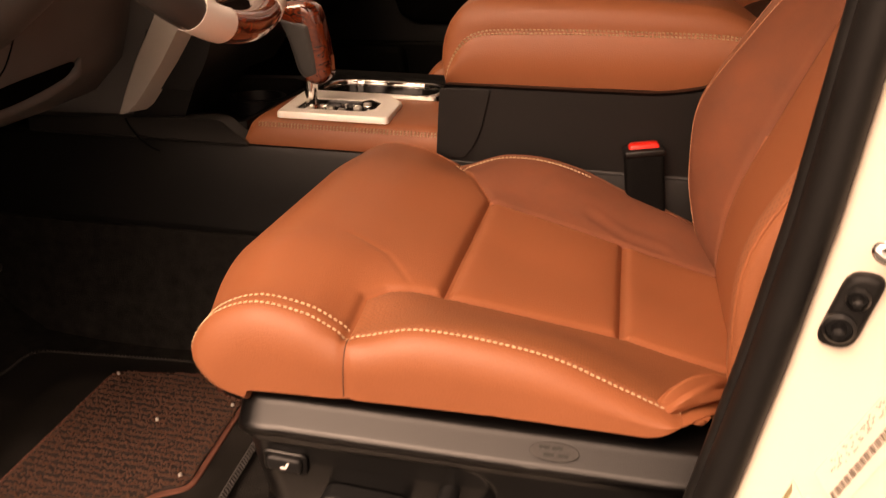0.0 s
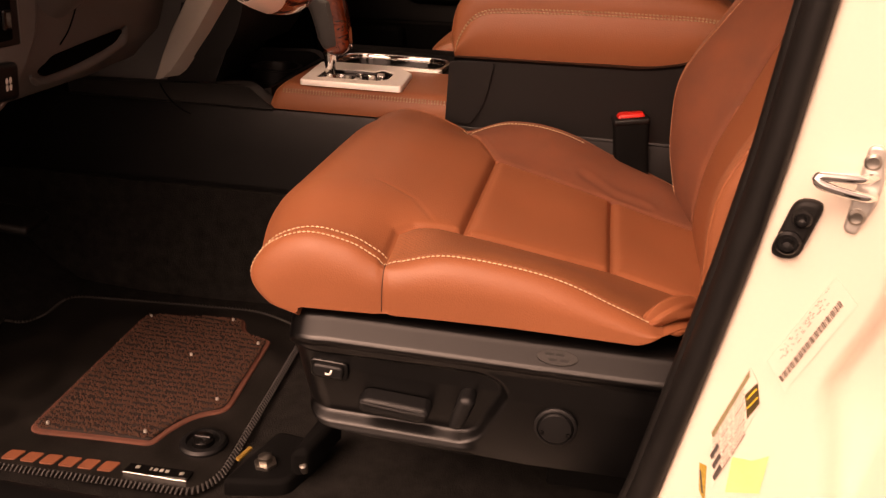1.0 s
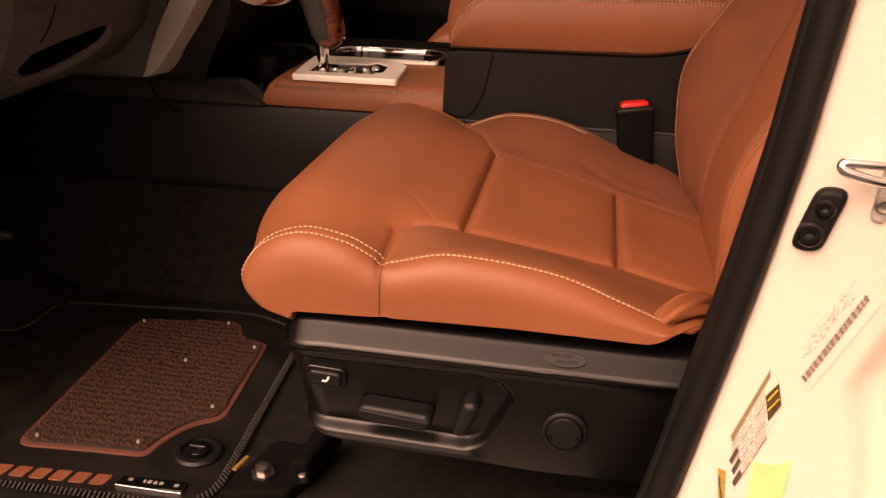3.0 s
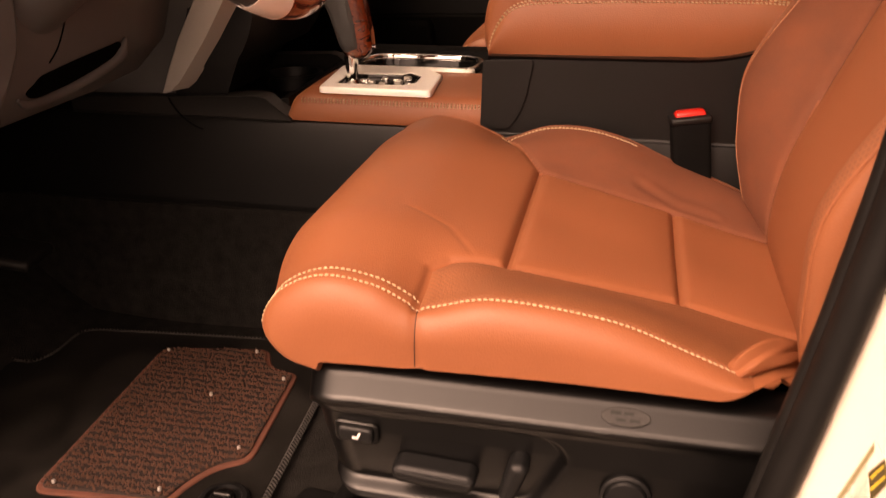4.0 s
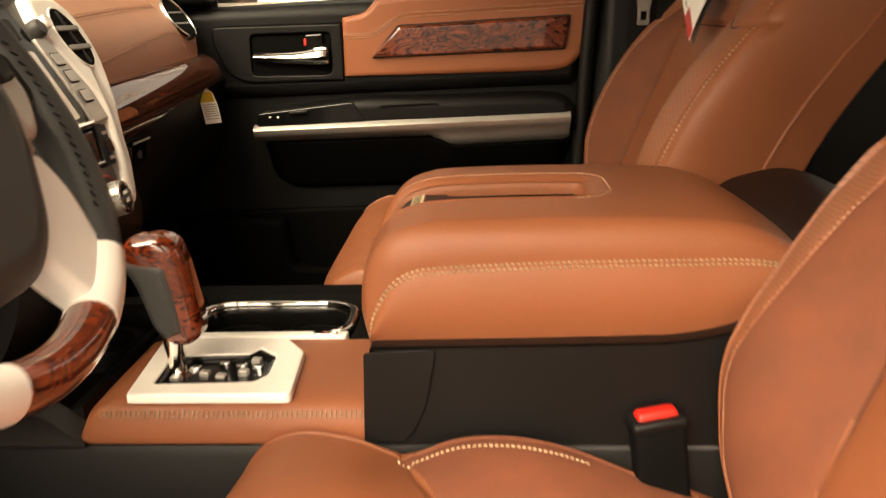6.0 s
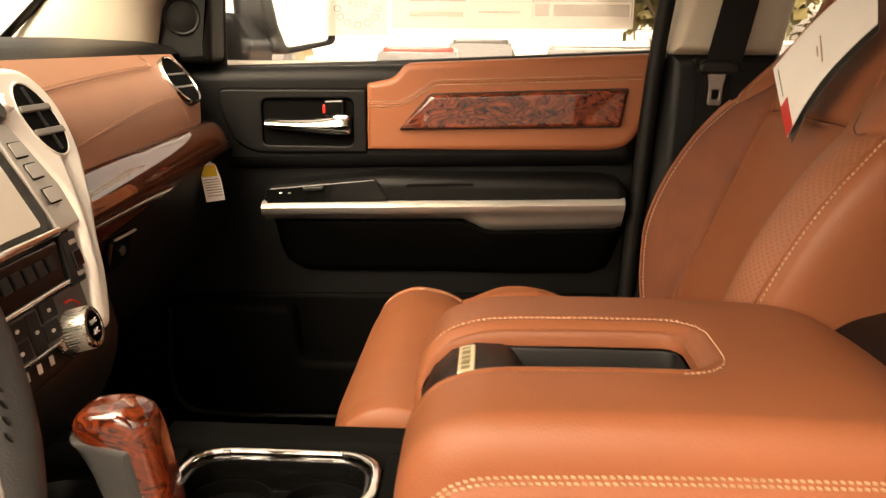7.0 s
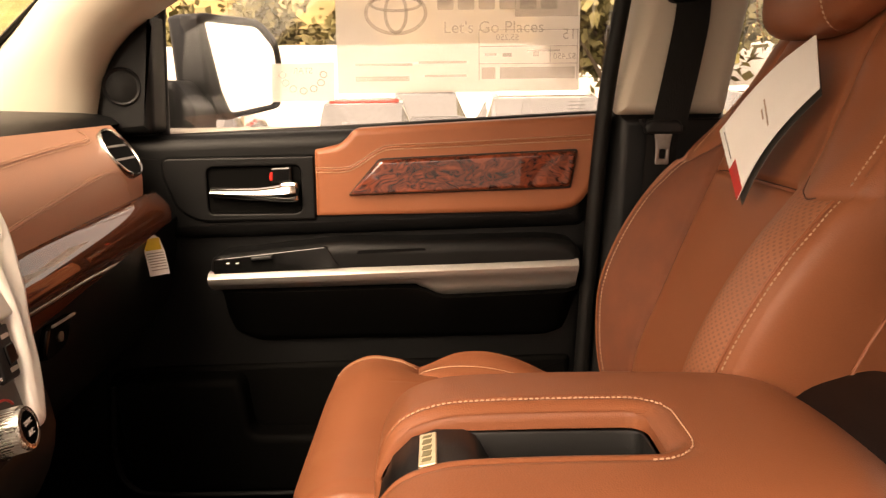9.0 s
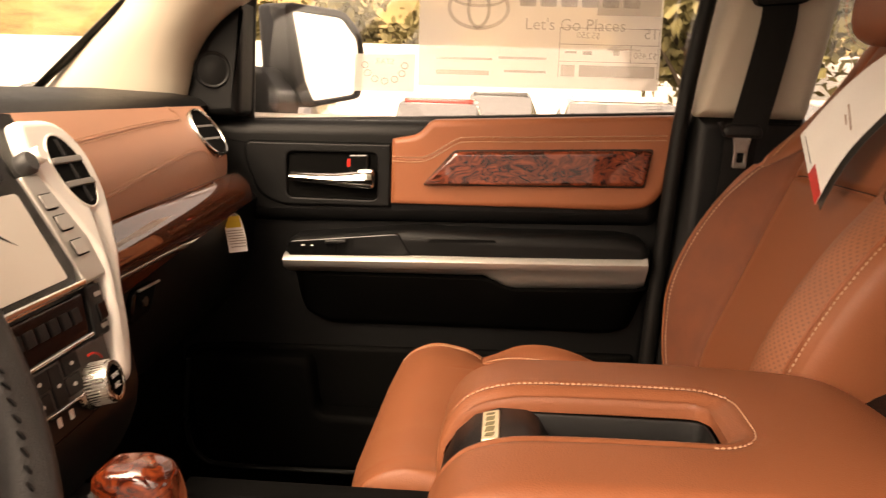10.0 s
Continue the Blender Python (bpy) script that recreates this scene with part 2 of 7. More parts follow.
def inset(poly, d):
    """A closed polygon moved inwards by d."""
    p = np.array(poly, float)
    q, s = np.roll(p, 1, 0), np.roll(p, -1, 0)
    area = np.sum(p[:, 0] * s[:, 1] - s[:, 0] * p[:, 1])
    e = s - q
    n = np.stack([-e[:, 1], e[:, 0]], 1) / (np.linalg.norm(e, axis=1)[:, None] + 1e-9)
    out = p + n * d * (1 if area > 0 else -1)
    for _ in range(6):
        flipped = ((np.roll(out, -1, 0) - out) * (s - p)).sum(1) < 0
        if not flipped.any() or flipped.all():
            break
        start = int(np.argmin(flipped))
        k = 0
        while k < len(p):
            i = (start + k) % len(p)
            if flipped[i]:
                run = [i]
                while flipped[(run[-1] + 1) % len(p)]:
                    run.append((run[-1] + 1) % len(p))
                pts = run + [(run[-1] + 1) % len(p)]
                out[pts] = out[pts].mean(0)
                k += len(run)
            k += 1
    return out


def oval(cx, cy, rx, ry, n=32, turn=0.0):
    a = np.linspace(0, 2 * np.pi, n, endpoint=False)
    u, v = rx * np.cos(a), ry * np.sin(a)
    return np.stack([cx + u * math.cos(turn) - v * math.sin(turn), cy + u * math.sin(turn) + v * math.cos(turn)], 1)


def joined(*shapes):
    verts, faces = [], []
    for v, f in shapes:
        base = len(verts)
        verts += [tuple(x) for x in v]
        faces += [tuple(i + base for i in face) for face in f]
    return verts, faces


def loft(rings, cap=True, closed=True):
    """A skin over rings with the same number of points."""
    n = len(rings[0])
    verts = [tuple(p) for ring in rings for p in ring]
    faces = []
    for k in range(len(rings) - 1):
        for i in range(n if closed else n - 1):
            j = (i + 1) % n
            faces.append((k * n + i, k * n + j, (k + 1) * n + j, (k + 1) * n + i))
    if cap and closed:
        faces += [tuple(range(n)), tuple(range((len(rings) - 1) * n, len(rings) * n))]
    return verts, faces


def slab(poly, to3d, d0, d1, bevel=0.004):
    """A plate with a rounded front edge: poly in the plane, from depth d0 to d1."""
    s = 1 if d1 > d0 else -1
    p = np.array(poly, float)
    rings = [[to3d(u, v, d0) for u, v in p]]
    for a in (0, 0.25, 0.55, 1.0):
        q = inset(p, bevel * (1 - math.cos(a * math.pi / 2)))
        rings.append([to3d(u, v, d1 - s * bevel * (1 - math.sin(a * math.pi / 2))) for u, v in q])
    rings.append([to3d(u, v, d1) for u, v in inset(p, bevel * 1.25)])
    return loft(rings)


def radial(poly, mid, turns):
    """Where rays from mid at the given angles leave a polygon."""
    p = np.array(poly, float) - mid
    q = np.roll(p, -1, 0)
    out = []
    for a in turns:
        d = np.array([math.cos(a), math.sin(a)])
        cp, cq = d[0] * p[:, 1] - d[1] * p[:, 0], d[0] * q[:, 1] - d[1] * q[:, 0]
        f = np.where(np.abs(cp - cq) > 1e-12, cp / np.where(np.abs(cp - cq) > 1e-12, cp - cq, 1), -1)
        hit = p + (q - p) * f[:, None]
        far = hit @ d
        ok = (f >= -1e-6) & (f <= 1 + 1e-6) & (far > 0)
        out.append(mid + d * (far[ok].max() if ok.any() else 0.001))
    return np.array(out)


def frame_slab(outer, inner, to3d, d0, d1, lip=0.003, n=64):
    """A plate with an opening through it."""
    mid = np.array(inner, float).mean(0)
    turns = np.concatenate([np.arctan2(*(np.array(q, float) - mid).T[::-1]) for q in (outer, inner)] + [np.linspace(-np.pi, np.pi, n, endpoint=False)])
    turns = np.unique(turns.round(4))
    o, i = radial(outer, mid, turns), radial(inner, mid, turns)
    s = 1 if d1 > d0 else -1
    oi, io = inset(o, lip), inset(i, -lip)
    rings = [(o, d0), (o, d1 - s * lip), (inset(o, lip * .35), d1 - s * lip * .3), (oi, d1), (inset(o, lip * 1.3), d1), (inset(i, -lip * 1.3), d1), (io, d1), (inset(i, -lip * .35), d1 - s * lip * .3), (i, d1 - s * lip), (i, d0), (o, d0)]
    return loft([[to3d(u, v, d) for u, v in ring] for ring, d in rings], cap=False)


def tube(path, r, n=10, cap=True, flat=1.0, up=(0, 0, 1)):
    """A round bar along a path; r one radius or one a point; flat squeezes it along its second axis."""
    p = np.array(path, float)
    rs = np.ones(len(p)) * r
    rings = []
    for k in range(len(p)):
        d = p[min(k + 1, len(p) - 1)] - p[max(k - 1, 0)]
        d = d / (np.linalg.norm(d) + 1e-12)
        a = np.cross(d, up)
        a = a / np.linalg.norm(a) if np.linalg.norm(a) > 1e-6 else np.cross(d, (1, 0, 0))
        b = np.cross(a, d)
        rings.append([p[k] + rs[k] * (math.cos(x) * a + flat * math.sin(x) * b) for x in np.linspace(0, 2 * np.pi, n, endpoint=False)])
    return loft(rings, cap)


def lathe(profile, n, m):
    """A turned body: (radius, height) profile round z, moved by the pose m."""
    rings = [[m @ Vector((r * math.cos(a), r * math.sin(a), h)) for a in np.linspace(0, 2 * np.pi, n, endpoint=False)] for r, h in profile]
    return loft(rings)


def block(x0, x1, y0, y1, z0, z1, r=0.004):
    """A box with rounded edges."""
    poly = rounded([(x0, y0), (x1, y0), (x1, y1), (x0, y1)], r, 4)
    lo, hi = [], []
    for a in (1.0, 0.55, 0.25, 0):
        q = inset(poly, r * (1 - math.cos(a * math.pi / 2)))
        lo.append([(u, v, z0 + r * (1 - math.sin(a * math.pi / 2))) for u, v in q])
        hi.append([(u, v, z1 - r * (1 - math.sin(a * math.pi / 2))) for u, v in q])
    return loft(lo + hi[::-1])


def net(P, keep=None):
    """A skin over a grid of points; keep: which of its faces stay."""
    nu, nv = P.shape[:2]
    ids = np.arange(nu * nv).reshape(nu, nv)
    quads = np.stack([ids[:-1, :-1], ids[1:, :-1], ids[1:, 1:], ids[:-1, 1:]], -1).reshape(-1, 4)
    if keep is not None:
        quads = quads[keep.reshape(-1)]
    used, quads = np.unique(quads, return_inverse=True)
    return P.reshape(-1, 3)[used], quads.reshape(-1, 4).tolist()


def moved(shape, m):
    return [tuple(m @ Vector(v)) for v in shape[0]], shape[1]


def place(name, shape, material, parent=None, label="", smooth=38):
    """Links a shape as one mesh object, under a thing where one is given."""
    mesh = bpy.data.meshes.new(name)
    mesh.from_pydata([tuple(map(float, v)) for v in shape[0]], [], [tuple(map(int, f)) for f in shape[1]])
    bm = bmesh.new()
    bm.from_mesh(mesh)
    bmesh.ops.remove_doubles(bm, verts=bm.verts, dist=2e-5)
    bmesh.ops.recalc_face_normals(bm, faces=bm.faces)
    bm.to_mesh(mesh)
    bm.free()
    mesh.polygons.foreach_set("use_smooth", [True] * len(mesh.polygons))
    mesh.set_sharp_from_angle(angle=radians(smooth))
    mesh.materials.append(material)
    ob = new(name, mesh)
    if parent is not None:
        ob.parent = parent
        far = parent
        while far.parent is not None:
            far = far.parent
        ob.matrix_parent_inverse = Matrix.Translation(-far.location) if far == parent else Matrix()
    return tagged(ob, label)


def part(name, shape, material, parent, label="", smooth=38):
    return place(name, shape, material, parent, label, smooth)


def thing(name, at, label, category, group=""):
    """An empty at the base of a thing that has parts."""
    ob = new(name)
    ob.location, ob.empty_display_size = at, 0.05
    return tagged(ob, label, category, group)


def stitching(line, normals, pitch=0.0048, length=0.0036, r=0.0010, lift=0.0005, slant=0.0):
    """A row of short threads along a line that lies on a surface with the given normals."""
    p, nrm = np.array(line, float), np.array(normals, float)
    total = np.linalg.norm(np.diff(p, axis=0), axis=1).sum()
    count = max(2, int(total / pitch))
    steps = np.r_[0, np.cumsum(np.linalg.norm(np.diff(p, axis=0), axis=1))]
    at = np.linspace(0, total, count)
    q = np.stack([np.interp(at, steps, p[:, k]) for k in range(3)], 1)
    m = np.stack([np.interp(at, steps, nrm[:, k]) for k in range(3)], 1)
    d = np.gradient(q, axis=0)
    shapes = []
    for c, n, t in zip(q, m, d):
        t = t / (np.linalg.norm(t) + 1e-9)
        n = n / (np.linalg.norm(n) + 1e-9)
        s = np.cross(n, t)
        t = t + slant * s
        t = t / np.linalg.norm(t)
        s = np.cross(n, t)
        verts = []
        for a, w in ((-0.5, 0.35), (-0.28, 1.0), (0.28, 1.0), (0.5, 0.35)):
            h = lift + r * (0.9 if w == 1.0 else 0.1)
            verts += [c + t * a * length - s * r * w, c + t * a * length + n * h, c + t * a * length + s * r * w]
        faces = []
        for k in range(3):
            faces += [(3 * k, 3 * k + 1, 3 * k + 4, 3 * k + 3), (3 * k + 1, 3 * k + 2, 3 * k + 5, 3 * k + 4)]
        faces += [(0, 2, 1), (9, 10, 11)]
        shapes.append((verts, faces))
    verts = np.concatenate([np.array(v) for v, _ in shapes])
    faces = [tuple(i + 12 * k for i in f) for k in range(len(shapes)) for f in shapes[k][1]]
    return verts, faces


def lettering(words, m, size, flip=False, thick=0.0006):
    """Words as a shape in the plane of the pose m."""
    curve = bpy.data.curves.new("words", "FONT")
    curve.body, curve.size, curve.extrude = words, size, thick
    curve.align_x, curve.align_y = "CENTER", "CENTER"
    ob = bpy.data.objects.new("words", curve)
    mesh = bpy.data.meshes.new_from_object(ob)
    verts = [m @ (Vector((-v.co.x if flip else v.co.x, v.co.y, v.co.z))) for v in mesh.vertices]
    faces = [tuple(f.vertices) for f in mesh.polygons]
    bpy.data.objects.remove(ob)
    bpy.data.curves.remove(curve)
    bpy.data.meshes.remove(mesh)
    return verts, faces


def normals_of(P):
    """Unit normals of a grid of points."""
    a, b = np.gradient(P, axis=0), np.gradient(P, axis=1)
    n = np.cross(a, b)
    return n / (np.linalg.norm(n, axis=2, keepdims=True) + 1e-12)


def away(x, y, line):
    """How far points lie from a polyline in the plane."""
    best = np.full(np.shape(x), 9.0)
    for (ax, ay), (bx, by) in zip(line[:-1], line[1:]):
        dx, dy = bx - ax, by - ay
        f = np.clip(((x - ax) * dx + (y - ay) * dy) / (dx * dx + dy * dy + 1e-12), 0, 1)
        best = np.minimum(best, np.hypot(x - ax - f * dx, y - ay - f * dy))
    return best


def ease(a, b, x):
    f = np.clip((x - a) / (b - a), 0, 1)
    return f * f * (3 - 2 * f)


def xz(depth_from):
    """Plane coordinates x, z on an upright face that looks towards the driver: depth counts from y."""
    return lambda u, v, d: (u, depth_from - d, v)


def xy(height):
    """Plane coordinates x, y on a level face: depth counts upwards."""
    return lambda u, v, d: (u, v, height + d)

# ---- seats ----
def cushion(seat, cy, dx, dz, out, near):
    """A seat cushion round y = cy. out: -1 where its outer side looks to the driver's door, else 1. near: finely divided."""
    ctr = [(-.16, .246), (-.215, .249), (-.258, .258), (-.286, .278), (-.293, .305), (-.272, .336), (-.234, .354), (-.187, .352), (-.145, .342), (-.088, .328), (0, .303), (.067, .282), (.14, .260), (.2, .245), (.30, .228)]
    end = [(-.16, .250), (-.210, .254), (-.248, .262), (-.276, .280), (-.286, .301), (-.266, .331), (-.229, .347), (-.187, .342), (-.145, .327), (-.088, .338), (0, .329), (.067, .306), (.14, .277), (.2, .25), (.30, .230)]
    ns = 300 if near else 170
    C, E = spline(ctr, ns), spline(end, ns)
    flat, skirt = np.linspace(-1, 1, 230 if near else 130), np.linspace(0, 1, 34 if near else 20)[1:]
    half = 0.245
    lat = np.r_[-1 - skirt[::-1], flat, 1 + skirt]
    q = np.clip(np.abs(lat) - 1, 0, 1)
    yy = np.clip(lat, -1, 1) * half
    C, E = C.copy(), E.copy()
    x0, y0 = np.meshgrid(E[:, 0], yy, indexing="ij")
    # seams, in the plane seen from above, with the outer side at -y
    seam_l = [(-.150, -.245), (-.151, -.19), (-.137, -.175), (-.115, -.167), (-.088, -.160), (0, -.135), (.067, -.113), (.2, -.10), (.3, -.10)]
    seam_r = [(-.150, .245), (-.135, .20), (-.115, .16), (-.088, .105), (0, .112), (.067, .12), (.2, .13), (.3, .13)]
    seam_f, seam_b = [(-.088, -.160), (-.088, .105)], [(.067, -.113), (.067, .12)]
    yl = np.interp(x0, [-.088, 0, .067, .2], [-.160, -.135, -.113, -.10])
    yr = np.interp(x0, [-.088, 0, .067, .2], [.105, .112, .12, .13])
    rise = np.where(y0 < 0, ease(0, 1, (yl - y0) / (yl + .24)), ease(0, 1, (y0 - yr) / (.24 - yr)))
    fore = ease(-.10, -.16, x0)
    rise = rise * (1 - fore) + fore * ease(.12, .245, np.abs(y0))
    X = C[:, None, 0] * (1 - rise) + E[:, None, 0] * rise
    Z = C[:, None, 1] * (1 - rise) + E[:, None, 1] * rise
    nose = ease(-.13, -.22, x0) * ease(-.245, -.12, y0)
    nose = nose * (1 if near else -.3)
    X -= .017 * nose
    Z += .005 * nose * ease(-.30, -.26, x0)
    Y = y0.copy()
    Z += 0.004 * (1 - (y0 / .25) ** 2) * ease(-.28, -.2, x0)
    # the inner bolster swells at its middle
    swell = (ease(.12, .22, y0) if near else 1.6 * ease(.12, .22, np.abs(y0))) * np.exp(-((x0 + .05) / .08) ** 2)
    Z += 0.010 * swell
    # sides turn down towards a line under the edge
    tx = np.maximum(X, -.232)
    lip = np.interp(x0, [-.243, -.228, -.135, -.027, .076, .25], [.268, .273, .2768, .2785, .278, .2755])
    tz = np.where(np.arange(ns)[:, None] < ns * .16, .268, np.minimum(lip, Z - .012))
    if near:  # the outer side is drawn up and in at its rear end
        tail = ease(.085, .135, x0) * (lat < -.9)[None, :]
        tz = tz + .022 * tail
    Q = np.broadcast_to(q, X.shape)
    fall = np.clip(Q / .9, 0, 1)
    go = np.where(Q > 0, (1 - np.cos(fall * np.pi / 2)) * 0.6 + 0.4 * fall**1.5, 0)
    X, Z = X + (tx - X) * go, Z + (tz - Z) * go
    Y = Y + np.sign(lat) * (0.020 * np.sin(np.clip(Q * 1.6, 0, 1) * np.pi / 2) - 0.042 * ease(.88, 1.0, Q))
    if near:
        Y = Y + .055 * ease(.10, .17, x0) * ease(-.15, -.245, y0)
    else:  # pressed in beside the console
        Y = np.where(Y > .19, .19 + (Y - .19) * .5, Y)
    Y = Y * (1 - .17 * ease(.215, .13, np.arange(ns) / ns)[:, None])  # the underside draws in behind the side cover
    P = np.stack([X, Y, Z], -1)
    N = normals_of(P)
    N *= np.sign(N[ns * 2 // 3, len(lat) // 2, 2])
    top = (Z > .20) & (np.arange(ns)[:, None] > ns * .36)
    w = 0.0042
    dip = np.zeros_like(X)
    for line, deep in ((seam_l, .0042), (seam_r, .0040), (seam_f, .0075), (seam_b, .0075)):
        d = away(X, np.clip(Y, -.245, .245), line)
        dip = np.maximum(dip, deep * np.exp(-(d / w) ** 2) + 0.002 * np.exp(-(d / (3.2 * w)) ** 2))
    side = np.exp(-((X + .153 - 0.01 * Q) / .003) ** 2) * (Q > 0) * .0012
    edge = np.exp(-((np.abs(lat)[None, :] - 1.0) / .012) ** 2) * (.0022 if near else .0015)
    crease = [(-.20, -.104), (-.185, -.107), (-.15, -.122), (-.118, -.163)]
    dc = away(X, Y, crease)
    fold = .0007 * np.exp(-(dc / .0028) ** 2)
    fold = fold * np.where(X < -.19, ease(-.205, -.18, X), 1.0)
    crease2 = [(.03, .150), (.07, .135), (.11, .14)]
    dc2 = away(X, Y, crease2)
    fold2 = .0009 * np.exp(-(dc2 / .008) ** 2) - .0009 * np.exp(-((dc2 - .014) / .008) ** 2)
    ruck = .0042 * np.sin((X * .8 + Y * .45) * 190 + 2 * np.sin(Z * 120)) * ease(.105, .14, X) * ease(-.185, -.215, Y) * (Q < .8)
    soft = np.zeros_like(X)
    for (ax, ay, s, h) in ((-.02, -.03, .05, -.003), (.12, .02, .05, -.003), (-.2, .05, .05, .0015), (-.03, .18, .04, .002), (.03, -.2, .04, .0015)):
        soft += h * np.exp(-((X - ax) ** 2 + (Y - ay) ** 2) / s**2)
    P = P + N * (soft - np.where(top, dip * (1 - .85 * ease(0, .25, Q)) + fold + fold2, 0) - side - edge + np.where(top, ruck, 0))[..., None]
    # which face belongs to which piece of cover
    cx, cyy, cq = x0[:-1, :-1], np.clip(y0[:-1, :-1], -.245, .245), Q[:-1, :-1]
    bl = np.interp(cyy, [-.245, -.19, -.167, -.160, .105, .16, .245], [-.150, -.150, -.115, -.088, -.088, -.115, -.150])
    rows = np.arange(ns - 1)[:, None] * np.ones_like(cx)
    front = (cx < bl) | (rows < ns * .36)
    left, right = (cyy < np.interp(cx, [-.088, 0, .067, .2], [-.160, -.135, -.113, -.10])), (cyy > np.interp(cx, [-.088, 0, .067, .2], [.105, .112, .12, .13]))
    skirts = cq > 0
    masks = {
        "front_panel": (front & ~skirts, LEATHER, ""),
        "front_side_panel": (front & skirts & (lat[:-1] < 0)[None, :], LEATHER, ""),
        "inner_front_side_panel": (front & skirts & (lat[:-1] > 0)[None, :], LEATHER, ""),
        "outer_bolster": (~front & left & ~skirts, PUNCHED if near else LEATHER, "fine punched tan leather bolster"),
        "inner_bolster": (~front & right & ~skirts, SUEDE if near else LEATHER, "tan suede bolster"),
        "side_panel": (~front & skirts & (lat[:-1] < 0)[None, :], LEATHER, ""),
        "inner_side_panel": (~front & skirts & (lat[:-1] > 0)[None, :], LEATHER, ""),
        "centre_panel": (~front & ~left & ~right & ~skirts & (cx < .067), LEATHER, ""),
        "rear_panel": (~front & ~left & ~right & ~skirts & (cx >= .067), LEATHER, ""),
    }

    def world_of(A):
        A = np.array(A, float).copy()
        A[..., 1] = cy - out * A[..., 1]
        return A + np.array([dx, 0, dz])

    W = world_of(P)
    for name, (keep, material, label) in masks.items():
        part(name, net(W, keep), material, seat, label)
    # threads along both edges
    Nw = N.copy()
    Nw[..., 1] *= -out
    a, b = int(ns * .20), int(ns * .925)
    mid = np.argmin(np.abs(E[:, 0] + .150) + (np.arange(ns) < ns * .4))
    edge_ = np.where(lat < -1.02)[0][::-1]
    edge_ = edge_[:int(len(edge_) * .86)]
    # the side seam's shade, laid on as a thin dark bead
    part("side_seam", tube(W[mid, edge_] + Nw[mid, edge_] * .0001, .0005, 6), SEAM_SHADE, seat, "shade line laid along the seam")
    last = np.argmin(np.abs(E[:, 0] - .02) + (np.arange(ns) < ns * .4))
    for sgn in (-1, 1) if near else (-1,):
        if sgn > 0:
            j = np.argmin(np.abs(lat - .93))
            part("stitching", stitching(W[mid:last, j], Nw[mid:last, j]), THREAD, seat, "cream thread")
            continue
        j = np.argmin(np.abs(lat - sgn * 1.03))
        j2 = np.argmin(np.abs(lat - sgn * 0.955))
        if not near:
            k = np.argmin(np.abs(lat + .80))
            part("stitching", stitching(W[mid:b, k], Nw[mid:b, k]), THREAD_TAN, seat, "tan thread")
            k = np.argmin(np.abs(lat + .94))
            part("stitching", stitching(W[int(ns * .33):mid, k], Nw[int(ns * .33):mid, k]), THREAD_TAN, seat, "tan thread")
            continue
        part("stitching", stitching(W[a:b, j], Nw[a:b, j], r=.00085, lift=.0002), THREAD, seat, "cream thread")
        part("stitching", stitching(W[int(ns * .30):mid, j2], Nw[int(ns * .30):mid, j2], r=.00085, lift=.0002), THREAD, seat, "cream thread")


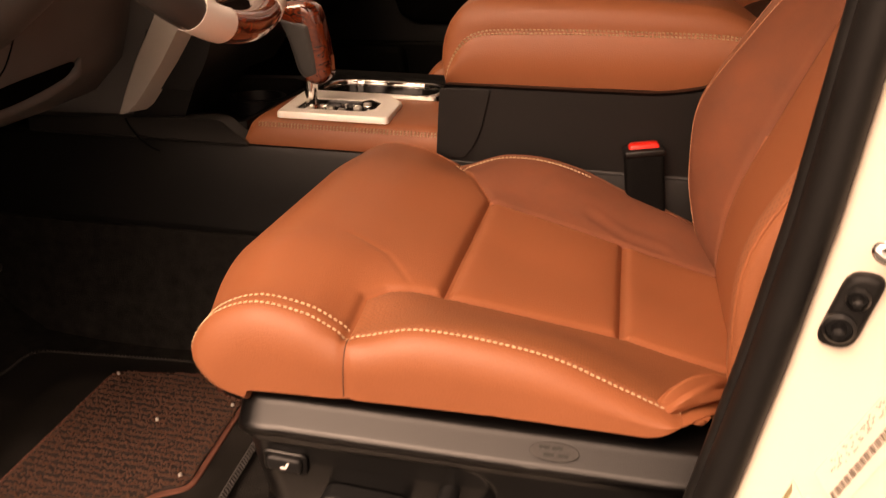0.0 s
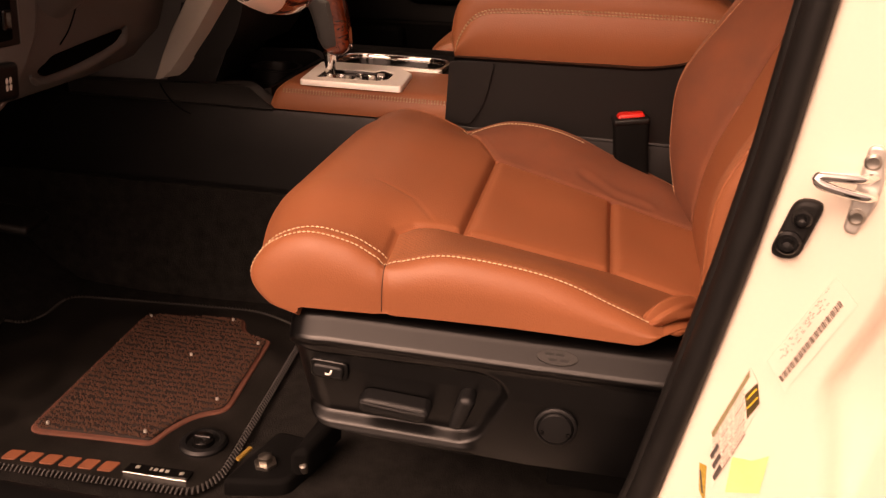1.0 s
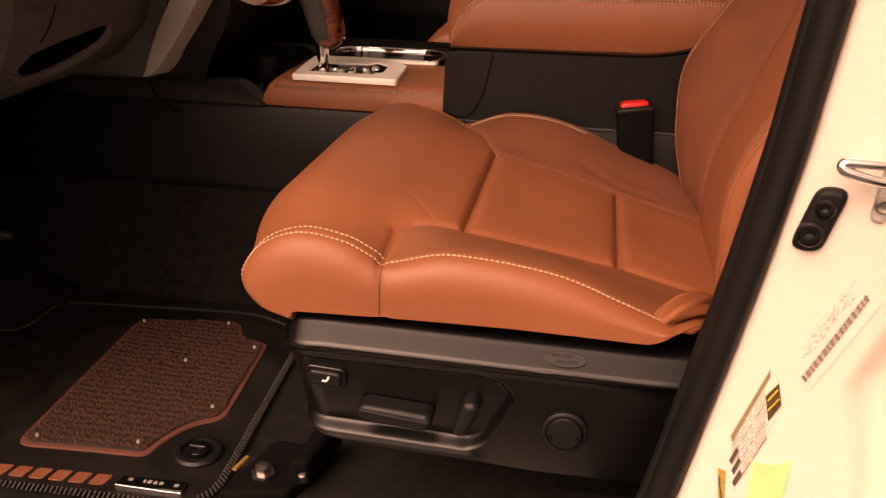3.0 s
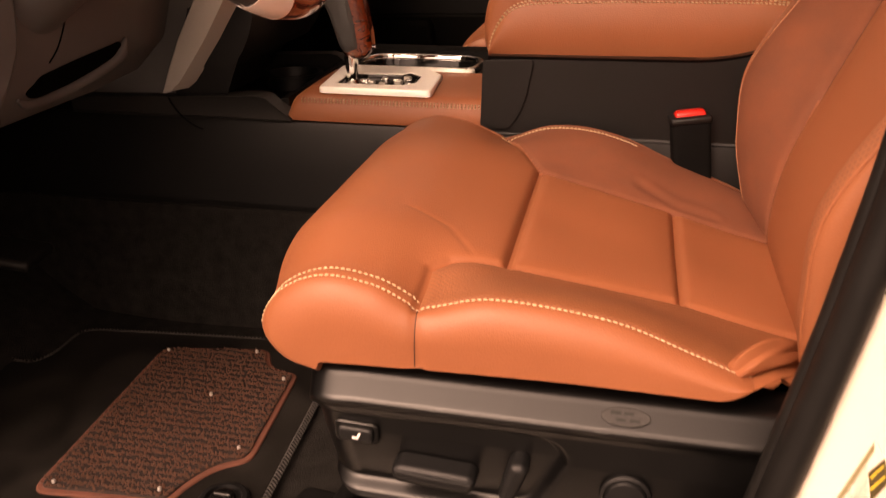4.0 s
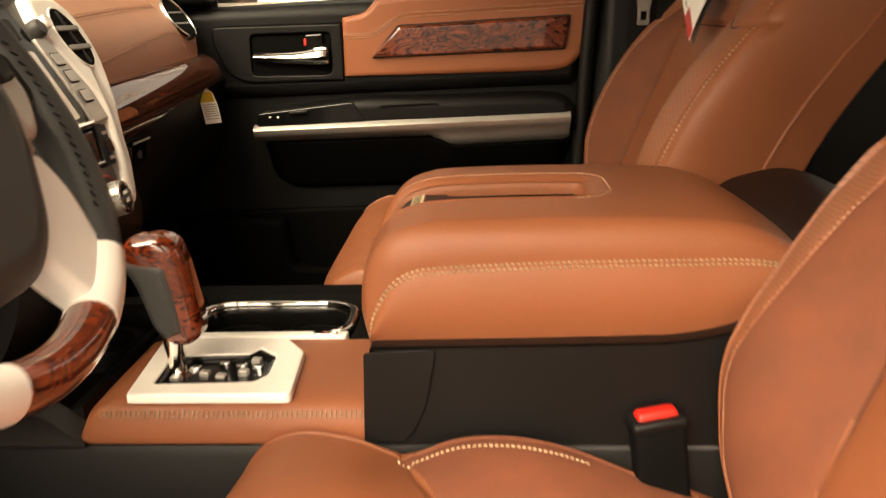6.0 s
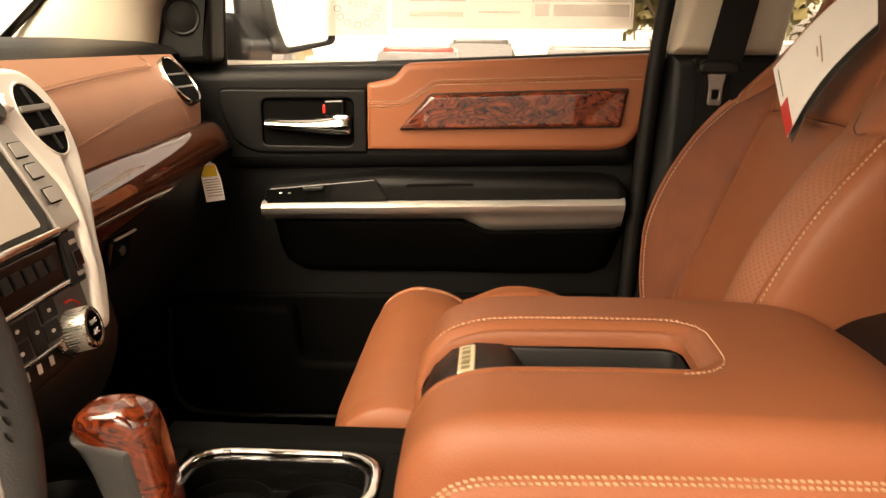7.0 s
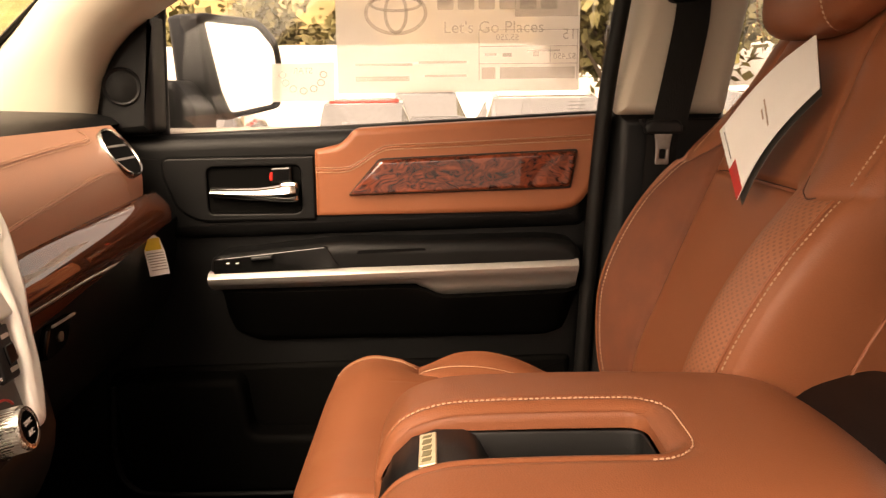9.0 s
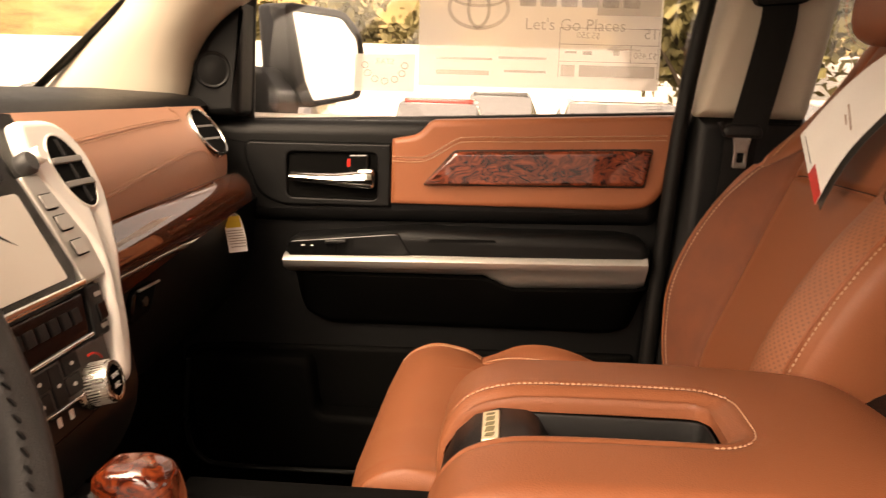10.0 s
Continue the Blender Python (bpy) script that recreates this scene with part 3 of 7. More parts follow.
def backrest(seat, cy, dx, dz, out, near):
    """A reclined backrest with side bolsters, shoulders and a head restraint."""
    ctr = [(.20, .20), (.178, .25), (.177, .30), (.187, .359), (.214, .429), (.259, .538), (.300, .632), (.335, .712), (.362, .768), (.385, .800), (.42, .812)]
    if near:
        bol = [(.20, .20), (.163, .25), (.147, .30), (.139, .352), (.142, .43), (.187, .515), (.235, .587), (.290, .66), (.345, .735), (.385, .78), (.42, .795)]
        wid = [.20, .225, .238, .247, .252, .256, .258, .250, .230, .205, .18]
    else:
        bol = [(.20, .20), (.165, .25), (.151, .30), (.147, .365), (.154, .435), (.188, .515), (.240, .590), (.315, .668), (.362, .730), (.388, .775), (.42, .795)]
        wid = [.20, .225, .238, .247, .252, .255, .252, .235, .212, .192, .172]
    ns = 220 if near else 260
    C, B = spline(ctr, ns), spline(bol, ns)
    Wd = spline([(v, 0) for v in wid], ns)[:, 0]
    flat, skirt = np.linspace(-1, 1, 190), np.linspace(0, 1, 26)[1:]
    lat = np.r_[-1 - skirt[::-1], flat, 1 + skirt]
    q = np.clip(np.abs(lat) - 1, 0, 1)
    f = np.clip(lat, -1, 1)
    Y = Wd[:, None] * f[None, :]
    inner = 0.135
    rise = ease(inner - .012, .235, np.abs(Y))
    if not near:  # the console-side bolster crests well inside its edge and rolls over outwards
        rise = np.where(Y > 0, ease(inner - .020, .202, Y), rise)
    X = C[:, None, 0] * (1 - rise) + B[:, None, 0] * rise
    Z = C[:, None, 1] * (1 - rise) + B[:, None, 1] * rise
    X = X - .006 * (1 - (Y / .25) ** 2)
    if not near:
        X = X + .022 * ease(.19, .262, Y) ** 1.5
    Q = np.broadcast_to(q, X.shape)
    back = 1 - np.cos(Q * np.pi / 2)
    deep = .13 if near else .175
    X, Z = X + deep * (back * .7 + .3 * Q**2), Z - .035 * back
    Y = Y + np.sign(lat) * (.016 * np.sin(np.clip(Q * 1.7, 0, 1) * np.pi / 2) - .05 * Q**3)
    P = np.stack([X, Y, Z], -1)
    N = normals_of(P)
    N *= -np.sign(N[ns // 2, len(lat) // 2, 0])
    H = np.broadcast_to(C[:, None, 1], X.shape)
    seam_v = [[(s * .137, .24), (s * .137, .43), (s * .140, .60), (s * .150, .655), (s * .130, .70), (s * .11, .81)] for s in (-1, 1)]
    seam_h = [[(-.145, .612), (.145, .612)]] + [[(s * .150, .655), (s * .26, .668)] for s in (-1, 1)]
    dip = np.zeros_like(X)
    for line in seam_v + seam_h:
        d = away(Y, H, line)
        dip = np.maximum(dip, (.006 if abs(line[0][0] + line[-1][0]) < .35 else .002) * np.exp(-(d / .004) ** 2) + .002 * np.exp(-(d / .014) ** 2))
    edge = np.exp(-((np.abs(lat)[None, :] - 1.0) / .014) ** 2) * .002 * (H < .67)
    tuck = .003 * ease(.08, .145, np.abs(Y)) * ease(.60, .64, H) * ease(.70, .66, H) * (Q == 0)
    P = P + N * (-(dip * (Q < .3)) - edge - tuck)[..., None]
    cyy, ch, cq = Y[:-1, :-1], H[:-1, :-1], Q[:-1, :-1]
    vx = np.interp(ch, [.24, .43, .60, .655, .70, .81], [.137, .137, .140, .150, .130, .11])
    line_at = np.interp(C[:-1, 1], [.30, .42, .55, .66], [.94, .925, .86, .80]) if near else np.full(ns - 1, .945)
    crest = lat[:-1][None, :] < line_at[:, None]
    l, r, up = cyy < -vx, cyy > vx, ch > .66
    masks = {
        "back_insert": (~l & ~r & (ch <= .612) & (cq == 0), LEATHER, ""),
        "shoulder_panel": (~l & ~r & (ch > .612) & (cq == 0), LEATHER, ""),
        "outer_back_bolster": (l & ~up & (cq == 0), PUNCHED_BACK if near else SUEDE, "tan back bolster facing the door"),
        "inner_back_bolster": (r & ~up & (cq == 0) & crest, SUEDE if near else PUNCHED_BACK, "tan back bolster"),
        "punched_edge": (r & ~up & (cq == 0) & ~crest, PUNCHED_BACK if near else LEATHER, "punched tan leather edge of the bolster"),
        "outer_shoulder": (l & up & (cq == 0), LEATHER, ""),
        "inner_shoulder": (r & up & (cq == 0), LEATHER, ""),
        "back_side": ((cq > 0) & (lat[:-1] < 0)[None, :], LEATHER, ""),
        "inner_back_side": ((cq > 0) & (lat[:-1] > 0)[None, :], LEATHER, ""),
    }

    def world_of(A):
        A = np.array(A, float).copy()
        A[..., 1] = cy - out * A[..., 1]
        return A + np.array([dx, 0, dz])

    W, Nw = world_of(P), N.copy()
    Nw[..., 1] *= -out
    for name, (keep, material, label) in masks.items():
        part(name, net(W, keep), material, seat, label)
    top = np.argmin(np.abs(C[:, 1] - .665))
    for line in seam_v + seam_h:  # the shade where two covers meet, drawn as a dark bead
        pts = []
        for y, h in along(line, 60):
            k = int(np.argmin(np.abs(C[:, 1] - h)))
            j = int(np.argmin(np.abs(Y[k] - y)))
            pts.append(W[k, j] + Nw[k, j] * .0002)
        pts = np.array(pts)
        ker = np.ones(7) / 7
        pts = np.stack([np.convolve(np.pad(pts[:, k], 3, mode="edge"), ker, "valid") for k in range(3)], 1)
        part("cover_seam", tube(pts[2:-2], .0009, 6), SEAM_SHADE, seat, "shade line laid along the seam")
    for sgn in (-1, 1):
        if near and sgn > 0:  # the thread runs between suede and punched leather, further in with height
            rows_ = np.arange(10, top)
            cols_ = [int(np.argmin(np.abs(lat - line_at[k]))) for k in rows_]
            pts, nrm = W[rows_, cols_], Nw[rows_, cols_]
            ker = np.ones(9) / 9
            pts = np.stack([np.convolve(np.pad(pts[:, k], 4, mode="edge"), ker, "valid") for k in range(3)], 1)
            part("stitching", stitching(pts, nrm, 0.0052, 0.0040, .0009, .0003), THREAD_TAN, seat, "tan thread")
            part("piping", tube(pts + nrm * -.0004, .0012, 6), LEATHER, seat, "tan seam")
            continue
        j = np.argmin(np.abs(lat - sgn * (.91 if sgn < 0 else .965)))
        if near and sgn < 0:
            part("piping", tube(W[8:top, np.argmin(np.abs(lat + .985))] + Nw[8:top, np.argmin(np.abs(lat + .985))] * .0004, .0016, 8), LEATHER, seat, "tan piping")
            continue
        if not near:
            e = np.argmin(np.abs(lat - (.945 if sgn > 0 else -1.02)))
            part("piping", tube(W[8:top, e] + Nw[8:top, e] * .0006, .0017, 8), LEATHER, seat, "tan piping")
            if sgn > 0:
                e = np.argmin(np.abs(lat - 1.80))
                part("piping", tube(W[8:top + 20, e] + Nw[8:top + 20, e] * .0006, .0024, 8), LEATHER, seat, "tan piping on the seat side")
        part("stitching", stitching(W[8:top, j], Nw[8:top, j], 0.0058, 0.0044), THREAD_TAN, seat, "tan thread")
        if not near:
            part("stitching", stitching(W[top + 4:-30, j], Nw[top + 4:-30, j], 0.0058, 0.0044), THREAD_TAN, seat, "tan thread")
    # rear shell
    back_off = 0 if near else .05
    rear = [(.30 + back_off, .20), (.36 + back_off, .40), (.43 + back_off, .60), (.485 + back_off, .74), (.50 + back_off, .775), (.47, .785)]
    R = spline(rear, 24)
    wr = np.interp(R[:, 1], [.2, .45, .7, .78], [.17, .205, .18, .14])
    yy = np.linspace(-1, 1, 17)
    S = np.stack([R[:, None, 0] - .05 * np.abs(yy[None, :]) ** 3, wr[:, None] * yy[None, :], np.broadcast_to(R[:, None, 1], (24, 17))], -1)
    part("back_shell", net(world_of(S)), BLACK, seat, "black plastic seat back")
    # head restraint: a plump cushion on two posts
    rings = []
    for k in np.linspace(-1, 1, 41):
        wv = (1 - abs(k) ** 3.2) ** 0.45
        ring = []
        for a in np.linspace(0, 2 * np.pi, 40, endpoint=False):
            c, s = math.cos(a), math.sin(a)
            ex, ez = math.copysign(abs(c) ** .75, c) * .052, math.copysign(abs(s) ** .75, s) * .085
            groove = 1 - .05 * math.exp(-((abs(k) - .72) / .03) ** 2)
            px, pz = ex * wv * groove, ez * (0.25 + .75 * wv) * groove
            ring.append((.372 + px + .28 * pz, k * .128, .862 + pz))
        rings.append(ring)
    part("headrest", moved(loft(rings), Matrix.Translation((dx, cy, dz)) @ Matrix.Diagonal((1, -out, 1, 1))), LEATHER, seat, "tan leather head restraint")
    for s in (-1, 1):
        part("headrest_post", tube([(.385 + dx, cy + s * .065, .78 + dz), (.398 + dx, cy + s * .065, .80 + dz)], .0075, 12), CHROME, seat, "chrome post")
        hr = [(.372 + .052 * math.cos(a) * 1.0 + .28 * .085 * math.sin(a) + dx, cy + s * .092, .862 + .083 * math.sin(a) + dz) for a in np.linspace(.62 * np.pi, 1.45 * np.pi, 30)]
        part("stitching", stitching(hr, [(-1, 0, .2)] * 30, 0.0058, 0.0044, .0011, .001), THREAD_TAN, seat, "tan thread")


driver_seat = thing("car_seat", (0.0, .83, 0.0), "tan leather driver seat with cream stitching and black power switches", "car seat", "front seats")
cushion(driver_seat, .83, 0, 0, -1, True)
backrest(driver_seat, .83, 0, 0, -1, True)
passenger_seat = thing("car_seat", (0.0, 1.665, 0.0), "tan leather passenger seat with suede bolster and head restraint", "car seat", "front seats")
cushion(passenger_seat, 1.665, -.012, .047, 1, False)
backrest(passenger_seat, 1.665, -.030, .082, 1, False)
for seat, cy, dz in ((driver_seat, .83, 0), (passenger_seat, 1.665, .047)):
    part("seat_pan", block(-.17, .30, cy - .16, cy + .16, .09, .215 + dz, .01), DEEP, seat, "black seat pan")
    for s in (-1, 1):
        part("seat_rail", block(.02, .34, cy + s * .10 - .022, cy + s * .10 + .022, 0.0, .10, .005), DEEP, seat, "black steel floor rail")


def driver_shield(seat):
    """The black plastic cover under the cushion's outer side, with its switches."""
    out_ = Matrix.Translation((0, -.005, 0))

    def bit(name, shape, material, parent, label=""):
        return part(name, moved(shape, out_), material, parent, label)

    # the face as a relief over x and z: a slanting lip on top, a sunken switch field with a ledge under it
    nu, nv = 220, 150
    xs = np.linspace(-.251, .25, nu)
    ztop = np.interp(xs, [-.251, -.2495, -.246, -.240, -.229, -.20, -.11, -.04, .11, .25], [.240, .252, .261, .267, .2705, .2720, .2710, .2700, .2690, .2690])
    zlow = np.interp(xs, [-.251, -.230, -.20, .0, .25], [.150, .140, .136, .124, .128])
    f = np.linspace(0, 1, nv)[:, None]
    Zs = ztop[None, :] + (zlow - ztop)[None, :] * f
    Xs = xs[None, :] + .022 * f * ease(-.12, -.243, xs)[None, :]
    drop = ztop[None, :] - Zs
    Ys = np.interp(drop, [0, .0006, .002, .004, .007, .0185, .0215, .0245, .029, .034, .06, .2], [.610, .588, .5795, .5750, .5715, .5568, .5550, .5554, .5580, .5592, .5595, .5740])
    field = rounded([(-.30, .2365), (-.05, .2365), (-.030, .230), (-.020, .214), (-.046, .158), (-.062, .149), (-.21, .153), (-.30, .154)], [.004, .02, .012, .02, .015, .01, .01, .004])
    inn, dist = np.zeros(Xs.shape, bool), away(Xs, Zs, np.vstack([field, field[:1]]))
    for (ax, az), (bx, bz) in zip(field, np.roll(field, -1, 0)):
        cross = ((az > Zs) != (bz > Zs)) & (Xs < (bx - ax) * (Zs - az) / (bz - az + 1e-12) + ax)
        inn ^= cross
    sd = np.where(inn, dist, -dist)
    Ys = Ys + .0115 * ease(-.001, .009, sd)
    Ys = Ys - .0035 * np.exp(-((Zs - .143 + .02 * (Xs + .13)) / .006) ** 2) * ease(-.24, -.21, Xs) * ease(-.045, -.065, Xs)
    Ys = Ys + .03 * ease(.93, 1.0, f) + .034 * (1 - np.sqrt(1 - np.clip((-.216 - xs) / .0352, 0, .995) ** 2))[None, :]
    front_end = np.stack([Xs[:, 0], Ys[:, 0], Zs[:, 0]], 1)
    body = bit("side_shield", joined(net(np.stack([Xs, Ys, Zs], -1)), net(np.stack([front_end, front_end + [.006, .03, 0], front_end + [.02, .08, 0]], 1))), SHIELD, seat, "black textured plastic seat side cover with switches")
    # lumbar rocker
    bit("rocker_bezel", slab(rounded([(-.220, .202), (-.181, .200), (-.181, .221), (-.220, .223)], .006), xz(.5705), 0, .004, .002), GLOSSY, body, "glossy switch surround")
    bit("rocker_switch", slab(rounded([(-.216, .205), (-.185, .2035), (-.185, .218), (-.216, .2195)], .005), xz(.5685), 0, .006, .003), BLACK, body, "rocker switch with a white seat sign")
    bit("seat_sign", joined(slab([(-.203, .2085), (-.198, .2085), (-.198, .2105), (-.203, .2105)], xz(.5625), 0, .0004, .0001), slab([(-.199, .210), (-.197, .210), (-.1955, .2145), (-.1975, .2145)], xz(.5625), 0, .0004, .0001)), LABEL, body, "white seat sign")
    # slide switch, recliner switch, round lumbar knob
    slide = rounded([(-.165, .177), (-.101, .172), (-.095, .185), (-.100, .191), (-.160, .195), (-.168, .190)], .006)
    bit("slide_switch", slab(slide, xz(.5715), 0, .021, .006), BLACK, body, "long black slide switch")
    bit("slide_switch_ridge", tube(spline([(-.163, .5525, .1895), (-.13, .5508, .187), (-.100, .5525, .184)], 16), .0022, 8), BLACK, body)
    tilt = rounded([(-.078, .173), (-.064, .171), (-.052, .204), (-.057, .210), (-.068, .209)], .006)
    bit("recline_switch", slab(tilt, xz(.5715), 0, .021, .006), BLACK, body, "upright black recliner switch")
    bit("lumbar_bezel", lathe([(.0205, 0), (.0205, .003), (.0185, .0045), (.0175, .0045), (.0170, .0015), (0.001, .0015)], 40, pose(.025, .5600, .188, 90)), BLACK, body, "knob surround")
    bit("lumbar_knob", lathe([(.0168, 0), (.0168, .004), (.0150, .0065), (.006, .0072), (.001, .0072)], 36, pose(.025, .5600, .188, 90)), BLACK, body, "round black lumbar knob")
    for s in (-1, 1):
        bit("knob_dimple", lathe([(.0022, 0), (.0022, .0012), (.001, .0018)], 12, pose(.025 + s * .0125, .5528, .184, 90)), DEEP, body)
    bit("airbag_badge", slab(oval(.020, .2585, .019, .0048, 36), lambda u, v, d: (u, .5640 + (v - .2573) * 1.28 - d * .8, v + d * .6), 0, .0014, .0005), surface("worn_badge", (0.024, 0.023, 0.022), 0.5, vary=0.3, size=0.004, spec=0.25), body, "faint oval stamped mark")
    bars = [slab([(u - .004, v - .0008), (u + .004, v - .0008), (u + .004, v + .0008), (u - .004, v + .0008)], lambda a, b, d: (a, .5640 + (b - .2573) * 1.28 - d * .8, b + d * .6), .0014, .0018, .0001) for u, v in ((.012, .2602), (.022, .2602), (.016, .2568), (.027, .2568))]
    bit("badge_marks", joined(*bars), surface("badge_print", (0.008, 0.008, 0.008), 0.5, vary=0.3, size=0.004, spec=0.25), body)


driver_shield(driver_seat)


def gather(seat):
    """The rumpled end of the cover, tucked between cushion and backrest."""
    axis = spline([(.094, .592, .279), (.101, .589, .290), (.112, .594, .300), (.126, .606, .300), (.142, .624, .294), (.165, .65, .284)], 40)
    reach = np.interp(np.linspace(0, 1, 40), [0, .12, .35, .7, 1], [.002, .007, .012, .012, .008])
    rows = []
    for k, (c, r) in enumerate(zip(axis, reach)):
        t = axis[min(k + 1, 39)] - axis[max(k - 1, 0)]
        t = t / np.linalg.norm(t)
        s = np.cross(t, (0, 0, 1))
        s = s / np.linalg.norm(s)
        n = np.cross(s, t)
        row = []
        for a in np.linspace(0, 2 * math.pi, 33):
            w = r * (1 + .20 * math.sin(4 * a + k * .10) + .10 * math.sin(7 * a - k * .17 + 1))
            row.append(c + s * w * .75 * math.cos(a) + n * w * math.sin(a))
        rows.append(row)
    part("gathered_cover", net(np.array(rows)), LEATHER, seat, "rumpled tan leather cover end")


gather(driver_seat)
# seat anchor by the mat: bolted foot with a cover flap
anchor = thing("seat_anchor", (-.30, .645, 0.0), "black steel seat anchor bolted to the carpet", "seat anchor")
part("foot_plate", slab(rounded([(-.345, .60), (-.27, .615), (-.245, .70), (-.315, .71)], .012), xy(0.0), 0, .022, .006), DEEP, anchor)
part("bolt", lathe([(.014, 0), (.014, .004), (.009, .005), (.009, .012), (.007, .013), (.001, .013)], 6, pose(-.305, .640, .022)), STEEL, anchor, "hexagon bolt head")
part("cover_flap", slab(rounded([(-.272, .632), (-.252, .640), (-.235, .72), (-.262, .72)], .006), xy(.018), 0, .032, .008), DEEP, anchor)
part("stud", lathe([(.005, 0), (.005, .012), (.003, .014), (.001, .014)], 12, pose(-.258, .642, .02, 20)), STEEL, anchor)
part("warning_tab", slab([(-.342, .640), (-.337, .638), (-.331, .664), (-.336, .666)], xy(.022), 0, .003, .0008), surface("dull_gold_tab", (0.22, 0.13, 0.03), 0.5, vary=0.2, size=0.01), anchor, "yellow tab")

# ---- cabin shell ----
def setting(name, shape, material, label, category, smooth=38):
    return tagged(place(name, shape, material, None, label, smooth), label, category, kind="structure")


# carpeted floor: flat, with a toe board that climbs to the bulkhead
fx = spline([(-1.15, .42), (-1.05, .28), (-.93, .10), (-.84, .02), (-.76, 0), (-.4, 0), (.3, 0), (1.45, .02)], 60)
fy = np.linspace(.50, 2.06, 60)
Fz = fx[:, None, 1] + .004 * np.sin(fy[None, :] * 23) * np.sin(fx[:, None, 0] * 17)
floor = setting("floor", net(np.stack(np.broadcast_arrays(fx[:, None, 0], fy[None, :], Fz - .001), -1)), CARPET, "black carpeted cabin floor, slightly uneven", "floor")
setting("floor_base", block(-1.2, 1.5, .47, 2.09, -.08, -.03, .01), DEEP, "dark underside of the cabin floor", "floor")
setting("bulkhead", block(-1.22, -1.10, .50, 2.08, -.05, .80, .01), DEEP, "dark bulkhead in front of the pedals", "wall")
setting("wall_rear", block(1.44, 1.50, .47, 2.09, -.05, .80, .01), DEEP, "dark rear wall of the cabin", "wall")
for y0, y1 in ((.47, .62), (1.94, 2.09)):
    setting("rear_corner", block(1.44, 1.50, y0, y1, .80, 1.2, .01), DEEP, "dark rear corner pillar of the cabin", "pillar")
# unseen opening, added to light the wheel and dash from behind
setting("window_rear", block(1.465, 1.472, .62, 1.94, .80, 1.17, .002), GLASS, "clear rear window, unseen, added to let light into the cab", "window").visible_shadow = False
setting("ceiling", block(-.42, 1.5, .56, 1.96, 1.165, 1.19, .01), CLOTH, "beige cloth headliner", "ceiling")
setting("roof", block(-.46, 1.52, .50, 2.02, 1.20, 1.225, .012), PAINT, "white painted roof skin", "roof")

# door sill on the driver's side
setting("sill", loft([[(x, .50, -.02), (x, .52, .01), (x, .50, .018), (x, .455, .014), (x, .43, -.01), (x, .42, -.14), (x, .47, -.16)] for x in np.linspace(-1.1, .10, 12)]), PAINT, "white painted door sill", "sill")
setting("sill_trim", loft([[(x, .545, .0), (x, .545, .022), (x, .53, .030), (x, .505, .030), (x, .498, .020), (x, .498, .0)] for x in np.linspace(-1.1, .12, 12)]), BLACK, "black plastic sill trim", "trim")


def pillar_edge(z):
    """Where the door seal of the driver's side runs, at height z."""
    return np.interp(z, [-.10, 0.0, .08, .173, .303, .39, .481, .595, .80, 1.0, 1.2], [-.06, .05, .095, .119, .143, .158, .171, .182, .20, .215, .225])


zz = np.linspace(-.14, 1.2, 150)
prof = [(0.004, .53), (0.0, .4925), (.004, .4885), (.02, .4835), (.05, .474), (.09, .464), (.115, .455), (.130, .449), (.138, .444), (.141, .440), (.1415, .452), (.1465, .452), (.147, .424), (.150, .418), (.158, .414), (.21, .408), (.5, .400), (1.3, .396)]
flare = np.interp(zz, [-.14, 0, .15, .3], [.05, .03, .012, 0.0])
fine = np.linspace(.02, .138, 60)
prof = prof[:3] + [(u, float(np.interp(u, [p[0] for p in prof[3:10]], [p[1] for p in prof[3:10]]))) for u in fine] + prof[9:]


def pressed(x, u, z):
    """The flat jamb ends along a curve; past it the sheet is pressed in."""
    edge_x = np.interp(z, [0, .207, .263, .314, .341, .375, .398, .422, .503, .60], [.240, .235, .226, .215, .225, .237, .242, .244, .246, .25])
    return .026 * ease(0.0, .030, x - edge_x) * ease(.138, .132, u) * ease(.62, .54, z) if u < .14 else 0.0


rows = []
for z, f in zip(zz, flare):
    row = []
    for u, v in prof:
        x = pillar_edge(z) + u * (1 + 3 * f * (u < .2))
        row.append((x, v - f * .5 + pressed(x, u, z), z))
    rows.append(row)
P = np.array(rows)
keep = np.ones((len(zz) - 1, len(prof) - 1), bool)
zc, uc = zz[:-1, None], np.array([u for u, _ in prof[:-1]])[None, :]
keep &= ~((zc > .78) & (zc < 1.14) & (uc >= .2))
setting("pillar_driver", net(P, keep), PAINT, "white painted door pillar and rear door of the truck", "pillar", 60)
zs = np.linspace(-.02, 1.18, 60)
setting("door_seal", tube([(pillar_edge(z) - .012, .496, z) for z in zs], .0145, 14, flat=.8, up=(1, 0, 0)), RUBBER, "black rubber door seal on the pillar", "seal")
setting("door_seal_lip", tube([(pillar_edge(z) - .019, .508, z) for z in zs], .0075, 10, up=(1, 0, 0)), RUBBER, "black rubber seal lip", "seal")
setting("pillar_trim", loft([[(pillar_edge(z) - .016, .515, z), (pillar_edge(z) + .004, .55, z), (pillar_edge(z) + .05, .57, z), (pillar_edge(z) + .2, .565, z), (pillar_edge(z) + .2, .52, z), (pillar_edge(z) - .006, .512, z)] for z in np.linspace(0, .72, 16)]), BLACK, "black lower trim of the driver pillar", "trim")

